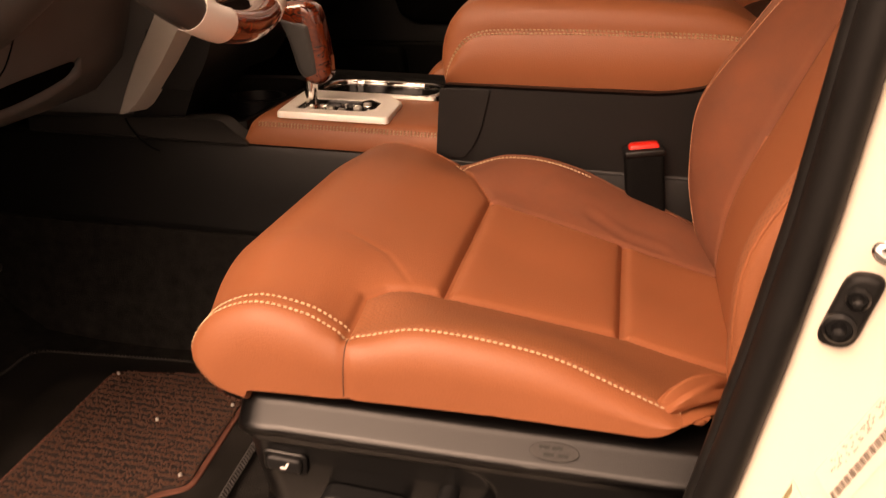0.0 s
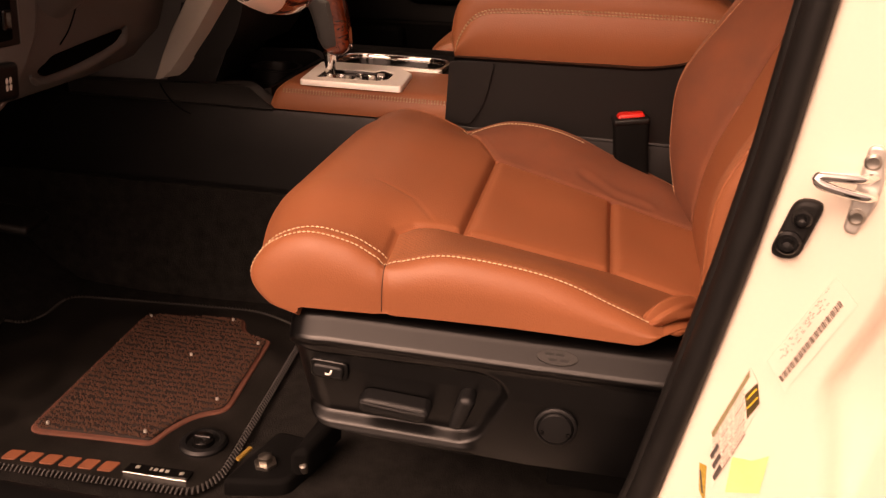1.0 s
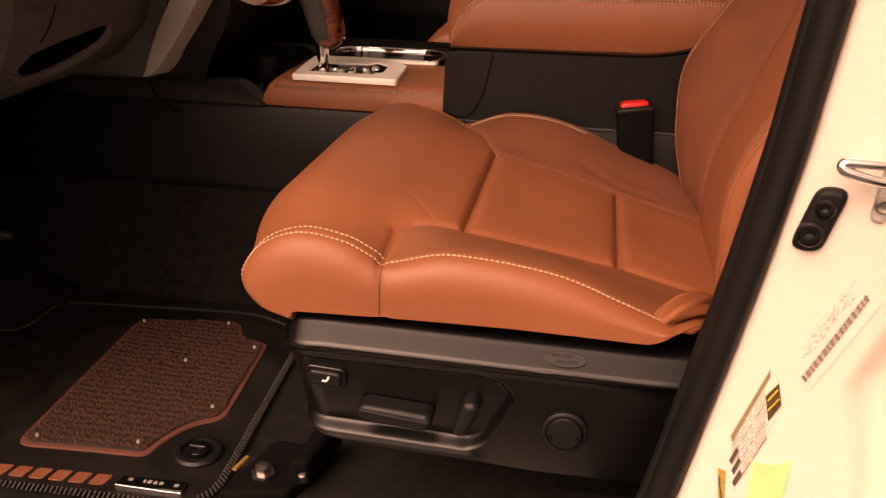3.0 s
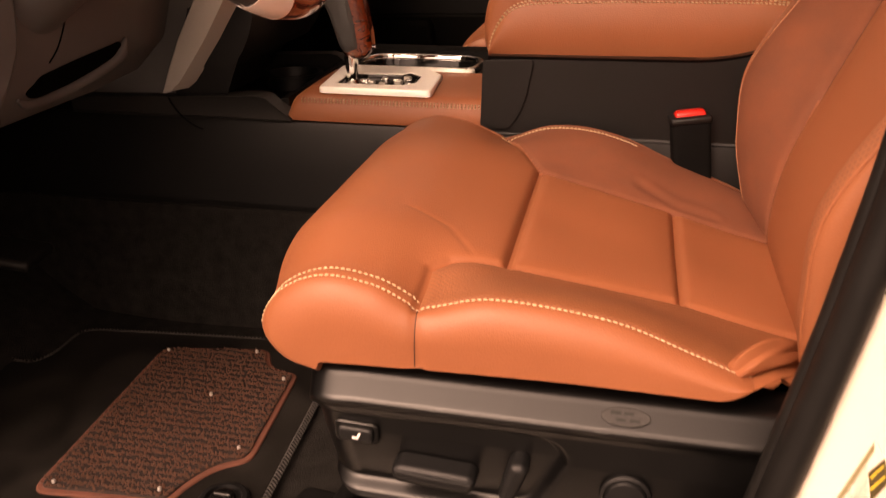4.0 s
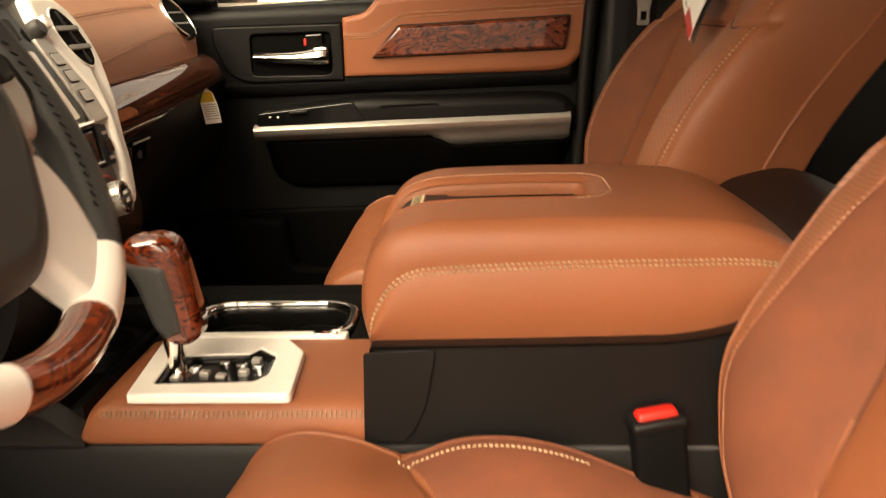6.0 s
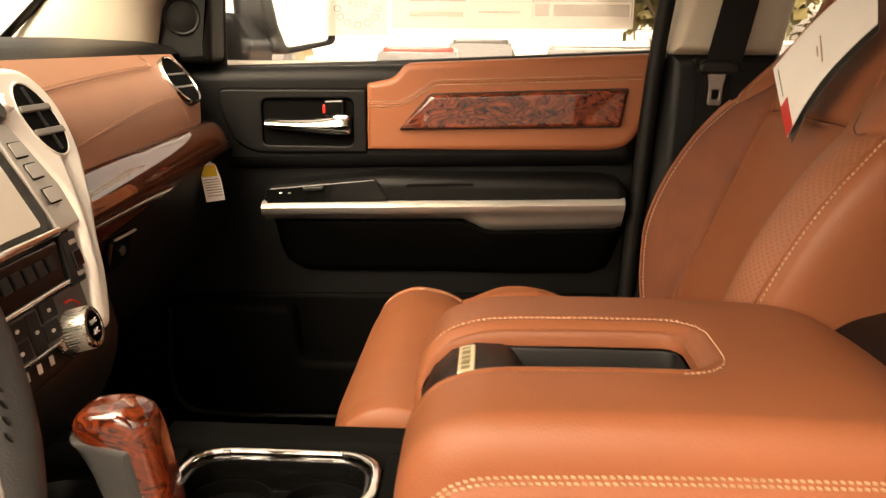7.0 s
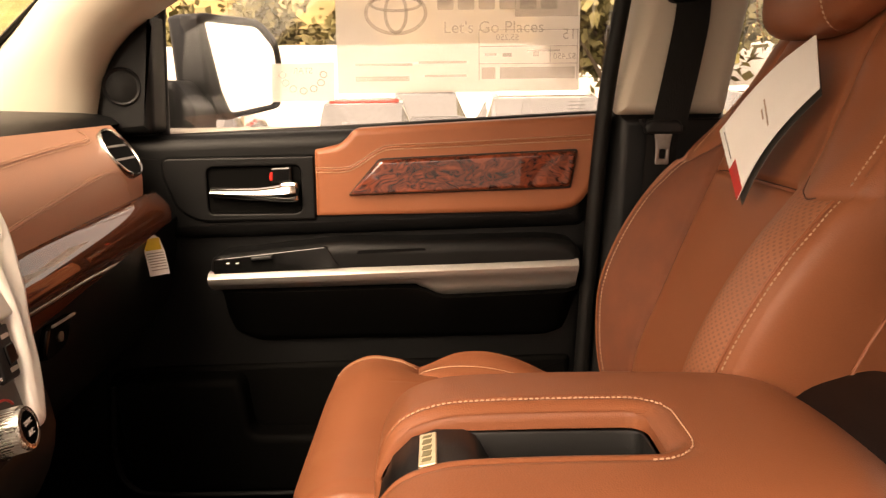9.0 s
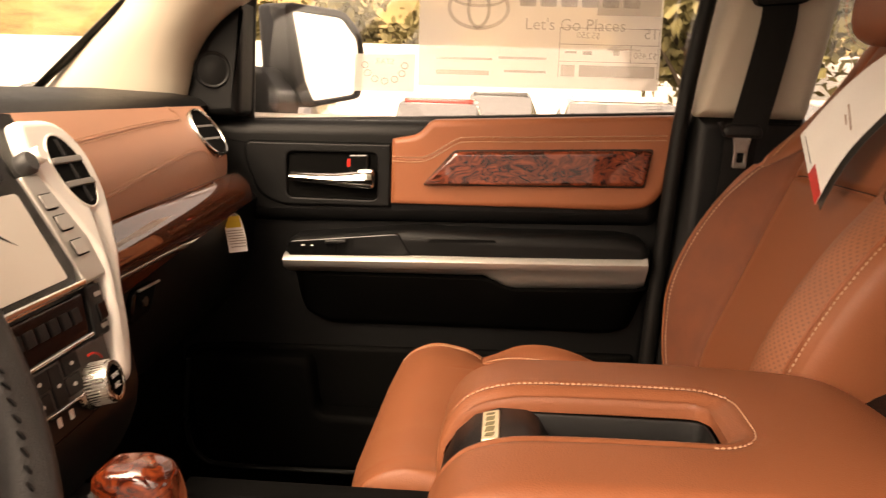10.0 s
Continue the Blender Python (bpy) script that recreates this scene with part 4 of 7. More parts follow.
# jamb switch, striker, labels on the pillar
def jamb(u, v, d):
    """A place on the pillar's jamb: u along it from the seal, at height v, d out of it."""
    f = np.interp(v, [-.14, 0, .15, .3], [.05, .03, .012, 0.0])
    s = -f * .5 + np.interp(u, [0, .006, .02, .05, .09, .125], [.4915, .488, .4835, .474, .464, .452])
    n = np.array([-.25, -.97, 0])
    return tuple(np.array([pillar_edge(v) + u * (1 + 3 * f), s, v]) + n * d)


bump = thing("jamb_switch", jamb(.02, .435, 0), "black rubber door light switch on the pillar", "switch")
part("switch_plate", slab(rounded([(.006, .411), (.026, .411), (.031, .458), (.011, .458)], .0098), jamb, 0, .007, .004), RUBBER, bump)
for u, v, r in ((.016, .425, .0092), (.0195, .4445, .0068)):
    cx, cy_, cz = jamb(u, v, .006)
    part("switch_button" if r < .01 else "fixing_screw", lathe([(r, 0), (r, .004), (r * .8, .006), (r * .75, .003), (r * .45, .003), (r * .4, .007 if r > .01 else .012), (.0005, .007 if r > .01 else .013)], 28, look((cx, cy_, cz), (cx + .25, cy_ + .97, cz))), BLACK, bump, "round black button")
strike = thing("door_striker", jamb(.052, .475, 0), "bare steel door striker loop on the white pillar", "striker")
part("striker_plate", slab(rounded([(.046, .440), (.055, .438), (.061, .468), (.053, .503), (.043, .503), (.044, .47)], .012), jamb, 0, .004, .002), SATIN, strike)
loop = [jamb(u, v, d) for u, v, d in ((.056, .468, .001), (.054, .469, .012), (.044, .471, .019), (.028, .475, .026), (.020, .478, .028), (.0185, .481, .0275), (.022, .4825, .026), (.044, .482, .017), (.053, .481, .002))]
part("striker_bar", tube(spline(loop, 40), .0036, 12), CHROME, strike, "bright steel bar")
for u, v in ((.051, .452), (.048, .492)):
    c = jamb(u, v, .003)
    part("screw_head", lathe([(.0058, 0), (.0058, .003), (.004, .0045), (.002, .004), (.0005, .004)], 18, look(c, (c[0] + .25, c[1] + .97, c[2]))), STEEL, strike)


def sticker(name, corners, material, label, marks, category="label", mat_marks=None, lift=0.0):
    """A flat label on the jamb with bars for its print."""
    ob = thing(name, jamb(*corners[0], 0), label, category)
    part("sheet", slab(corners, jamb, .0003, .0012 + lift, .0002), material, ob)
    for k, (u0, v0, u1, v1, w) in enumerate(marks):
        d = np.array([u1 - u0, v1 - v0])
        n = np.array([-d[1], d[0]]) / (np.linalg.norm(d) + 1e-9) * w / 2
        a, b = np.array([u0, v0]), np.array([u1, v1])
        part("print_bar", slab([a - n, b - n, b + n, a + n], jamb, .0012 + lift, .0018 + lift, .0001), mat_marks or INK, ob)
    return ob


bars = []
for k in range(46):
    f = k / 46
    u, v = .046 + .016 * f, .316 + .072 * f
    bars.append((u, v, u + .0036, v - .0036, .0004 + .0007 * (k * 7 % 3 == 0) + .0004 * (k * 5 % 4 == 0)))
barcode = sticker("barcode_label", [(.034, .326), (.054, .304), (.074, .386), (.054, .404)], STICKER, "white barcode label on the door pillar", bars, mat_marks=GREYPRINT)
specks = np.random.default_rng(8)
for k in range(60):
    f, g = specks.random(), specks.integers(0, 6)
    u, v = .042 + .014 * f - .0008 * g, .322 + .062 * f + .0022 * g
    l = .0008 + .0016 * specks.random()
    part("print_line", slab([(u, v), (u + l * .25, v + l), (u + l * .25 + .0005, v + l - .0004), (u + .0005, v - .0004)], jamb, .0012, .0018, .0001), FAINT, barcode)
rows = []
for i in range(13):  # short lines of fine print along the label
    a, b = np.array([.0190 + .00115 * i, .249 - .0031 * i]), np.array([.0262 + .00115 * i, .303 - .0036 * i])
    for c, d in ((0, .22), (.27, .46), (.50, .61), (.66, .97)) if i % 3 else ((0, .5), (.56, 1)):
        rows.append((*(a + (b - a) * c), *(a + (b - a) * d), .0004 + .0003 * (i % 4 == 0)))
tyre = sticker("tyre_label", [(.017, .250), (.033, .204), (.042, .288), (.034, .306), (.025, .317)], STICKER, "white and yellow tyre pressure label on the door pillar", rows, mat_marks=GREYPRINT)
part("olive_band", slab([(.0172, .252), (.0200, .249), (.0272, .309), (.0252, .315)], jamb, .0012, .0019, .0001), OLIVE, tyre, "olive heading band")
for u_, v_ in ((.0225, .232), (.0265, .224), (.0300, .214)):
    part("print_block", slab([(u_, v_), (u_ + .0026, v_ - .003), (u_ + .0040, v_ + .010), (u_ + .0014, v_ + .013)], jamb, .0013, .0020, .0001), INK, tyre)
sticker("warning_label", [(.029, .293), (.034, .306), (.041, .289), (.037, .273)], surface("dark_gold_label", (0.06, 0.042, 0.014), 0.4, vary=0.2, size=0.004), "dark gold warning label on the door pillar", [(.0315, .290, .035, .301, .0008), (.034, .282, .038, .294, .0008)], mat_marks=YELLOW, lift=.001)
sticker("yellow_tag", [(.043, .203), (.066, .211), (.062, .246), (.052, .238), (.038, .236)], surface("pale_yellow_tape", (0.70, 0.61, 0.27), 0.5, vary=0.08, size=0.02), "pale yellow tape on the door pillar", [])
sticker("gold_label", [(.0175, .222), (.0235, .221), (.032, .188), (.025, .197)], surface("gold_label", (0.35, 0.24, 0.05), 0.4, vary=0.25, size=0.004), "small gold label at the foot of the pillar", [(.020, .216, .028, .196, .0012)])
sticker("round_label", oval(.0235, .178, .006, .009, 20).tolist(), STICKER, "round white label low on the pillar", [(.020, .172, .027, .184, .0012)])

stop = thing("rubber_stop", (.25, .385, .425), "black rubber stop on the white rear door edge", "rubber stop")
part("stop_body", slab(rounded([(.2365, .395), (.262, .395), (.262, .455), (.2365, .455)], .009), xz(.395), 0, .022, .007), RUBBER, stop)

# passenger side above the belt line
setting("pillar_passenger", slab(rounded([(.151, .762), (.185, .945), (.228, 1.17), (.41, 1.17), (.36, .95), (.325, .762)], .01), xz(2.06), 0, .09, .025), BEIGE, "beige upper trim of the passenger door pillar", "pillar")
setting("pillar_trim_low", slab(rounded([(.150, .772), (.127, .50), (.115, .36), (.085, .05), (.36, .05), (.345, .36), (.330, .772)], .01), xz(2.09), 0, .11, .03), SOFT, "black lower trim of the passenger pillar", "trim")
setting("passenger_seal", tube(spline([(.198, 1.995, 1.15), (.163, 1.992, .95), (.135, 1.99, .76), (.116, 1.988, .5), (.104, 1.988, .3), (.08, 1.99, .05)], 50), .013, 12, up=(0, 1, 0)), RUBBER, "black rubber seal between door and pillar", "seal")
setting("belt_guard", slab(rounded([(.205, .68), (.330, .68), (.335, .757), (.20, .757)], .01), xz(1.985), 0, .008, .004), BLACK, "black upper edge of the pillar trim", "trim")


def windscreen_pillar(y, lean, name, label):
    """A beige windscreen pillar from the dash up to the roof."""
    lowx = spline([(-.675, .74), (-.666, .776), (-.657, .82), (-.637, .862), (-.602, .90), (-.560, .927), (-.512, .955), (-.44, 1.03), (-.30, 1.165)], 30)
    upx = spline([(-.95, .74), (-.905, .776), (-.858, .816), (-.81, .857), (-.76, .898), (-.728, .925), (-.690, .957), (-.60, 1.035), (-.44, 1.165)], 30)
    rings = []
    for k, (a, b) in enumerate(zip(lowx, upx)):
        yo = y + lean * (k / 29) * .10
        m = (a + b) / 2
        rings.append([(a[0], yo - lean * .02, a[1]), (a[0] * .93 + b[0] * .07, yo + lean * .004, a[1] * .93 + b[1] * .07), (m[0] * .5 + a[0] * .5, yo + lean * .016, m[1] * .5 + a[1] * .5), (m[0], yo + lean * .018, m[1]), (m[0] * .4 + b[0] * .6, yo + lean * .010, m[1] * .4 + b[1] * .6), (b[0], yo - lean * .02, b[1]), (b[0], yo - lean * .09, b[1]), (a[0], yo - lean * .09, a[1])])
    return setting(name, loft(rings), BEIGE, label, "pillar", 60)


windscreen_pillar(1.965, -1, "windscreen_pillar_passenger", "beige trim of the windscreen pillar")
windscreen_pillar(.545, 1, "windscreen_pillar_driver", "beige trim of the windscreen pillar")
setting("windscreen", net(np.array([[(-.94, .56, .755), (-.96, 1.25, .755), (-.94, 1.96, .755)], [(-.46, .60, 1.175), (-.49, 1.25, 1.175), (-.46, 1.92, 1.175)]])), TINTED, "lightly tinted windscreen", "window")
setting("windscreen_edge", tube([(-.92, 1.955, .765), (-.70, 1.93, .953), (-.45, 1.88, 1.17)], .012, 8, flat=.4), RUBBER, "black edge of the windscreen", "seal")

# rear passenger door, seen in a sliver past the seat
setting("outer_skin_passenger", block(-1.2, 1.5, 2.10, 2.14, -.35, .745, .012), PAINT, "white outer skin of the passenger side", "body side")
setting("door_rear_passenger", slab(rounded([(.345, .0), (1.40, .0), (1.42, .76), (.345, .76)], .02), xz(2.09), 0, .06, .01), SOFT, "black trim of the rear passenger door", "door")
rw = setting("window_rear_passenger", slab([(.36, .765), (1.40, .765), (1.40, 1.16), (.42, 1.16)], xz(2.07), 0, .004, .001), GLASS, "clear rear side window", "window")
rw.visible_shadow = False
setting("side_rail_passenger", block(-.48, 1.5, 1.95, 2.08, 1.15, 1.20, .015), BLACK, "dark roof rail over the passenger windows", "trim")
setting("side_rail_driver", block(-.48, 1.5, .44, .58, 1.15, 1.20, .015), PAINT, "white roof rail over the driver's door opening", "trim")
setting("scuttle_side", block(-1.2, -.70, 2.03, 2.10, -.1, .76, .01), DEEP, "dark side wall of the passenger footwell", "wall")
setting("scuttle_side_driver", block(-1.2, -.80, .46, .52, -.1, .76, .01), DEEP, "dark side wall of the driver footwell", "wall")

# ---- centre console ----
console = thing("centre_console", (-.2, 1.26, 0), "black centre console with tan leather trim, shifter plate and cup holders", "console")
# lower body with a crease along its side, carpeted below
prof = [(1.098, .0), (1.094, .10), (1.090, .19), (1.086, .200), (1.086, .205), (1.088, .26), (1.090, .318), (1.094, .328), (1.11, .331), (1.41, .331), (1.426, .328), (1.432, .318), (1.434, .20), (1.428, .0)]
part("console_base", loft([[(x, y, z) for y, z in prof] for x in (-1.05, -.9, -.75, -.6, -.45, -.3, -.15, 0, .15, .30, .42, .46)]), SOFT, console, "black plastic console side with a crease", 30)
part("tunnel_carpet", loft([[(x, 1.074, -.01), (x, 1.078, .08), (x, 1.084, .192), (x, 1.10, .199), (x, 1.42, .199), (x, 1.438, .192), (x, 1.446, -.01)] for x in np.linspace(-1.06, .2, 10)]), CARPET, console, "black carpet along the console foot")
# box under the lid
box_side = rounded([(-.187, .324), (-.180, .40), (-.178, .430), (.105, .433), (.172, .448), (.215, .515), (.30, .530), (.37, .505), (.40, .44), (.42, .324)], [.002, .01, .004, .05, .04, .03, .04, .03, .03, .002], 6)
rings = []
for y, s in ((1.094, 0), (1.090, .002), (1.090, .002), (1.43, .002), (1.434, 0)):
    q = inset(np.array(box_side), .004 if s == 0 else 0)
    rings.append([(u, y, v) for u, v in q])
part("console_box", loft(rings), SOFT, console, "black soft-touch console box")
part("console_box_front", slab(rounded([(-.187, .333), (-.184, .424), (-.125, .427), (-.118, .424), (-.128, .37), (-.140, .345), (-.150, .334)], [.003, .003, .003, .006, .03, .02, .003]), xz(1.0902), 0, .0008, .0005), SOFT, console, "black trim wedge on the console side")
# tray in front, side rails with a seam
for y0, y1, s in ((1.088, 1.118, 1), (1.405, 1.432, -1)):
    rail = [(-.80, .331), (-.80, .352), (-.64, .3585), (-.505, .364), (-.492, .361), (-.456, .333), (-.456, .331)]
    part("tray_rail", loft([[(u, y, v - d) for u, v in rail] for y, d in ((y0 + .002, .004), (y0 - .001, 0), ((y0 + y1) / 2, 0), (y1 + .001, 0), (y1 - .002, .004))]), RAIL, console, "black rail beside the tray")
seam = spline([(-.640, 1.0865, .357), (-.634, 1.0862, .345), (-.622, 1.0862, .330), (-.606, 1.0862, .318), (-.592, 1.0870, .312)], 20)
part("rail_seam", tube(seam, .0011, 6), DEEP, console)
part("tray_floor", block(-.82, -.456, 1.115, 1.408, .300, .318, .004), DEEP, console, "black rubber tray")
for k in range(5):
    part("tray_rib", block(-.80 + k * .045, -.794 + k * .045, 1.13, 1.39, .316, .324, .002), BLACK, console)
part("tray_step", loft([[(x, y, z) for x, z in ((-.47, .318), (-.47, .356), (-.485, .352), (-.505, .330), (-.515, .318))] for y in (1.12, 1.25, 1.404)]), BLACK, console, "black ramp at the tray's end")
part("front_cup", lathe([(.043, .0), (.043, .034), (.046, .036), (.046, .038), (.040, .038), (.038, .030), (.036, .005), (.001, .004)], 40, pose(-.53, 1.300, .316)), BLACK, console, "round black cup holder")
# leather-wrapped shifter deck
deck = [(1.0925, .331), (1.0915, .337), (1.096, .358), (1.102, .366), (1.112, .3695), (1.16, .371), (1.256, .371), (1.258, .366), (1.258, .331)]
rings = []
for x, f in ((-.459, .35), (-.4545, .75), (-.445, .95), (-.434, 1), (-.35, 1), (-.25, 1), (-.188, 1), (-.1855, .99)):
    rings.append([(x + .006 * (1 - (z - .331) / .04) * (x < -.43) * -1, y + (.004 * (1 - f) if y < 1.2 else 0), .331 + (z - .331) * f) for y, z in deck])
part("shifter_deck", loft(rings), LEATHER, console, "tan leather shifter deck with cream stitching", 50)
for d in (-.0018, .0018):
    line = [(x, 1.0955 + d * .25, .3600 + d) for x in np.linspace(-.440, -.190, 40)]
    part("stitching", stitching(line, [(0, -.9, .45)] * 40, .0046, .0034, .0009, .0004, slant=2.2), THREAD, console, "tan thread")
plate_o = rounded([(-.417, 1.101), (-.257, 1.101), (-.258, 1.120), (-.264, 1.207), (-.292, 1.247), (-.430, 1.247)], [.007, .007, .004, .004, .004, .008])
plate_i = rounded([(-.398, 1.127), (-.300, 1.131), (-.290, 1.148), (-.292, 1.194), (-.314, 1.216), (-.320, 1.200), (-.402, 1.196)], [.004, .006, .006, .004, .004, .004, .006])
part("shifter_plate", frame_slab(plate_o, plate_i, xy(.369), 0, .0095, .003, 90), SILVERPAINT, console, "silver shifter surround")
part("gate_wall", frame_slab(inset(plate_i, -.001), inset(plate_i, .004), xy(.3695), 0, .0072, .001, 60), GLOSSY, console, "black shifter gate")
part("gate_floor", slab(inset(plate_i, -.002), xy(.3705), 0, .0015, .0005), GLOSSY, console, "glossy black gate floor")
random.seed(4)
for k, (u, v) in enumerate(((-.385, 1.150), (-.372, 1.175), (-.358, 1.160), (-.345, 1.185), (-.340, 1.155), (-.325, 1.178), (-.318, 1.160), (-.306, 1.172), (-.312, 1.190))):
    part("gate_marker", slab(rounded([(u - .005, v - .004), (u + .005, v - .005), (u + .006, v + .003), (u - .004, v + .005)], .0015), xy(.3718), 0, .003 + .003 * random.random(), .001), CHROME if k % 2 else SATIN, console, "bright gear marker")
# cup holder with a bright rim
cup_o = rounded([(-.428, 1.262), (-.224, 1.262), (-.224, 1.386), (-.428, 1.386)], .05, 9)
cup_i = rounded([(-.418, 1.276), (-.234, 1.276), (-.236, 1.379), (-.418, 1.379)], .044, 9)
part("cup_rim", frame_slab(cup_o, cup_i, xy(.362), 0, .011, .003, 110), CHROME, console, "chrome cup holder rim")
part("cup_bar", slab(rounded([(-.428, 1.259), (-.228, 1.259), (-.226, 1.276), (-.428, 1.274)], .006), xy(.364), 0, .0105, .003), SILVERPAINT, console, "silver bar beside the cup holder")
part("cup_bar_notch", slab(rounded([(-.266, 1.262), (-.238, 1.262), (-.238, 1.272), (-.266, 1.272)], .002), xy(.3735), 0, .002, .0006), CHROME, console)
part("cup_well", frame_slab(inset(cup_i, -.001), inset(cup_i, .005), xy(.290), 0, .075, .001, 80), GLOSSY, console, "black cup holder well")
part("cup_floor", slab(inset(cup_i, -.001), xy(.285), 0, .008, .001), DEEP, console)
for cx in (-.372, -.280):
    part("cup_ring", lathe([(.043, 0), (.044, .052), (.041, .052), (.039, .004), (.001, .003)], 36, pose(cx, 1.328, .292)), DEEP, console, "round cup insert")
part("cup_saddle", block(-.340, -.312, 1.284, 1.372, .29, .335, .008), DEEP, console)
part("far_rail", loft([[(x, y, z) for y, z in ((1.388, .331), (1.390, .366), (1.397, .376), (1.425, .380), (1.438, .374), (1.442, .331))] for x in (-.46, -.40, -.3, -.2, -.186)]), DEEP, console, "black rail beside the cup holder")
for x0, x1 in ((-.452, -.428), (-.224, -.187)):
    part("deck_bridge", block(x0, x1, 1.257, 1.390, .331, .368, .003), DEEP, console, "black deck beside the cup holder")

# shifter: bright stem, wood crown and back, charcoal leather grip
shifter = thing("gear_shifter", (-.385, 1.165, .352), "gear shifter with red burl wood crown and charcoal leather grip", "gear shifter")
part("stem", tube([(-.386, 1.165, .346), (-.387, 1.165, .385), (-.388, 1.165, .41)], [.010, .0085, .011], 16), CHROME, shifter, "chrome stem")
part("stem_collar", joined(block(-.400, -.372, 1.152, 1.178, .355, .366, .003), lathe([(.016, 0), (.016, .006), (.011, .010), (.009, .010)], 24, pose(-.386, 1.165, .366))), CHROME, shifter, "chrome collar")


def knob_body(poly, y0, y1, bevel):
    near, far = [], []
    for a in np.linspace(0, 1, 6):
        q = inset(poly, bevel * (1 - math.sin(a * math.pi / 2)))
        d = bevel * (1 - math.cos(a * math.pi / 2))
        near.append([(u, y0 + d, v) for u, v in q])
        far.append([(u, y1 - d, v) for u, v in q])
    return loft(near + far[::-1])


crown = rounded([(-.427, .510), (-.417, .519), (-.390, .522), (-.373, .516), (-.366, .499), (-.356, .448), (-.353, .418), (-.370, .405), (-.392, .409), (-.398, .425), (-.412, .474), (-.428, .500)], [.006, .012, .03, .012, .02, .03, .014, .012, .012, .02, .03, .006], 6)
part("wood_knob", knob_body(crown, 1.145, 1.187, .013), WOODRED, shifter, "glossy red burl wood knob", 50)
pad = rounded([(-.4300, .4985), (-.3785, .4950), (-.3700, .458), (-.3660, .420), (-.389, .412), (-.4005, .425), (-.4145, .473)], [.004, .007, .02, .008, .008, .02, .03], 5)
part("leather_grip", knob_body(pad, 1.1432, 1.1888, .011), GREYLEATHER, shifter, "charcoal leather grip pad", 50)


# ---- armrest lid with a sunken slot ----
def armrest():
    lid = thing("console_armrest", (0, 1.26, .43), "tan leather armrest lid with a sunken black slot and cream stitching", "armrest")
    path = [(-.182, .430), (-.189, .462), (-.184, .500), (-.166, .528), (-.138, .541), (-.10, .5455), (0, .547), (.10, .5455), (.155, .541), (.190, .529), (.222, .509), (.246, .489)]
    ns = 190
    C = spline(path, ns)
    flat, skirt = np.linspace(-1, 1, 190), np.linspace(0, 1, 30)[1:]
    lat = np.r_[-1 - skirt[::-1], flat, 1 + skirt]
    q = np.clip(np.abs(lat) - 1, 0, 1)
    half = .128
    y0 = np.clip(lat, -1, 1) * half
    X, Y = np.meshgrid(C[:, 0], y0, indexing="ij")
    Z = np.broadcast_to(C[:, None, 1], X.shape).copy()
    Z -= .006 * (np.abs(Y) / half) ** 3
    Q = np.broadcast_to(q, X.shape)
    # the sides roll over a padded edge, step in at the seam, then fall to the lower rim
    zb = (.4285 + .005 * ease(-.19, .118, C[:, 0]) + .047 * np.clip((C[:, 0] - .100) / .146, 0, 1) ** 1.5)[:, None]
    inx, inz = np.clip(X, -.150, .160), np.minimum(Z, .497)
    roll = np.clip(Q / .42, 0, 1)
    a1 = 1 - np.cos(roll * np.pi / 2)
    low = spline([(-.179, .429), (-.177, .447), (-.169, .466), (-.158, .482), (-.141, .493), (-.11, .498), (0, .502), (.10, .503), (.155, .503), (.190, .500), (.220, .493), (.243, .483)], ns)
    seamx, seamz = low[:, None, 0], low[:, None, 1]
    X1, Z1 = X + (seamx - X) * a1, Z + (seamz - Z) * a1
    fall = np.clip((Q - .42) / .58, 0, 1)
    X2, Z2 = X1, Z1 + (np.minimum(zb, Z1) - Z1) * fall
    Yo = Y + np.sign(lat) * (.024 * np.sin(roll * np.pi / 2) + .006 * np.sin(fall * np.pi) + .003 * fall)
    P = np.stack([X2, Yo, Z2], -1)
    N = normals_of(P)
    N *= np.sign(N[ns // 2, len(lat) // 2, 2])
    seam = np.exp(-((Q - .434) / .016) ** 2) * .0012
    # the slot: open to the front, round at its rear corners
    sx0, sx1, sy0, sy1, r = -.40, .041, -.057, .033, .020
    dxs, dys = np.maximum(sx0 + r - X, X - (sx1 - r)), np.maximum(sy0 + r - Y, Y - (sy1 - r))
    sd = np.hypot(np.maximum(dxs, 0), np.maximum(dys, 0)) + np.minimum(np.maximum(dxs, dys), 0) - r
    lip = .007 * np.clip(1 - sd / .013, 0, 1) ** 2 * (Q == 0)
    band = .0016 * np.exp(-((sd - .016) / .003) ** 2) * (Q == 0)
    P = P + N * (-seam - lip - band)[..., None]
    P[..., 1] += 1.262
    open_ = (sd[:-1, :-1] < 0) & (sd[1:, 1:] < 0) & (Q[:-1, :-1] == 0)
    stitched = Q[:-1, :-1] < .44
    part("lid_top", net(P, ~open_ & stitched), LEATHER, lid, "padded tan leather lid top")
    for s in (-1, 1):
        part("lid_side", net(P, ~open_ & ~stitched & (lat[:-1] * s > 0)[None, :]), LEATHER, lid, "tan leather lid side")
    for s in (-1, 1):
        for lv in (1.405, 1.462):
            j = np.argmin(np.abs(lat - s * lv))
            part("stitching", stitching(P[6:-8, j], N[6:-8, j], .0050, .0036, .0013, .0007, slant=.35 * s), THREAD, lid, "cream thread")
    # slot wall: leather strip on three sides, following the lid's front curve
    outline = [(x, 1.262 + sy1) for x in np.linspace(-.184, sx1 - r, 40)]
    outline += [(sx1 - r + r * math.sin(a), 1.262 + sy1 - r + r * math.cos(a)) for a in np.linspace(.1, np.pi / 2, 8)]
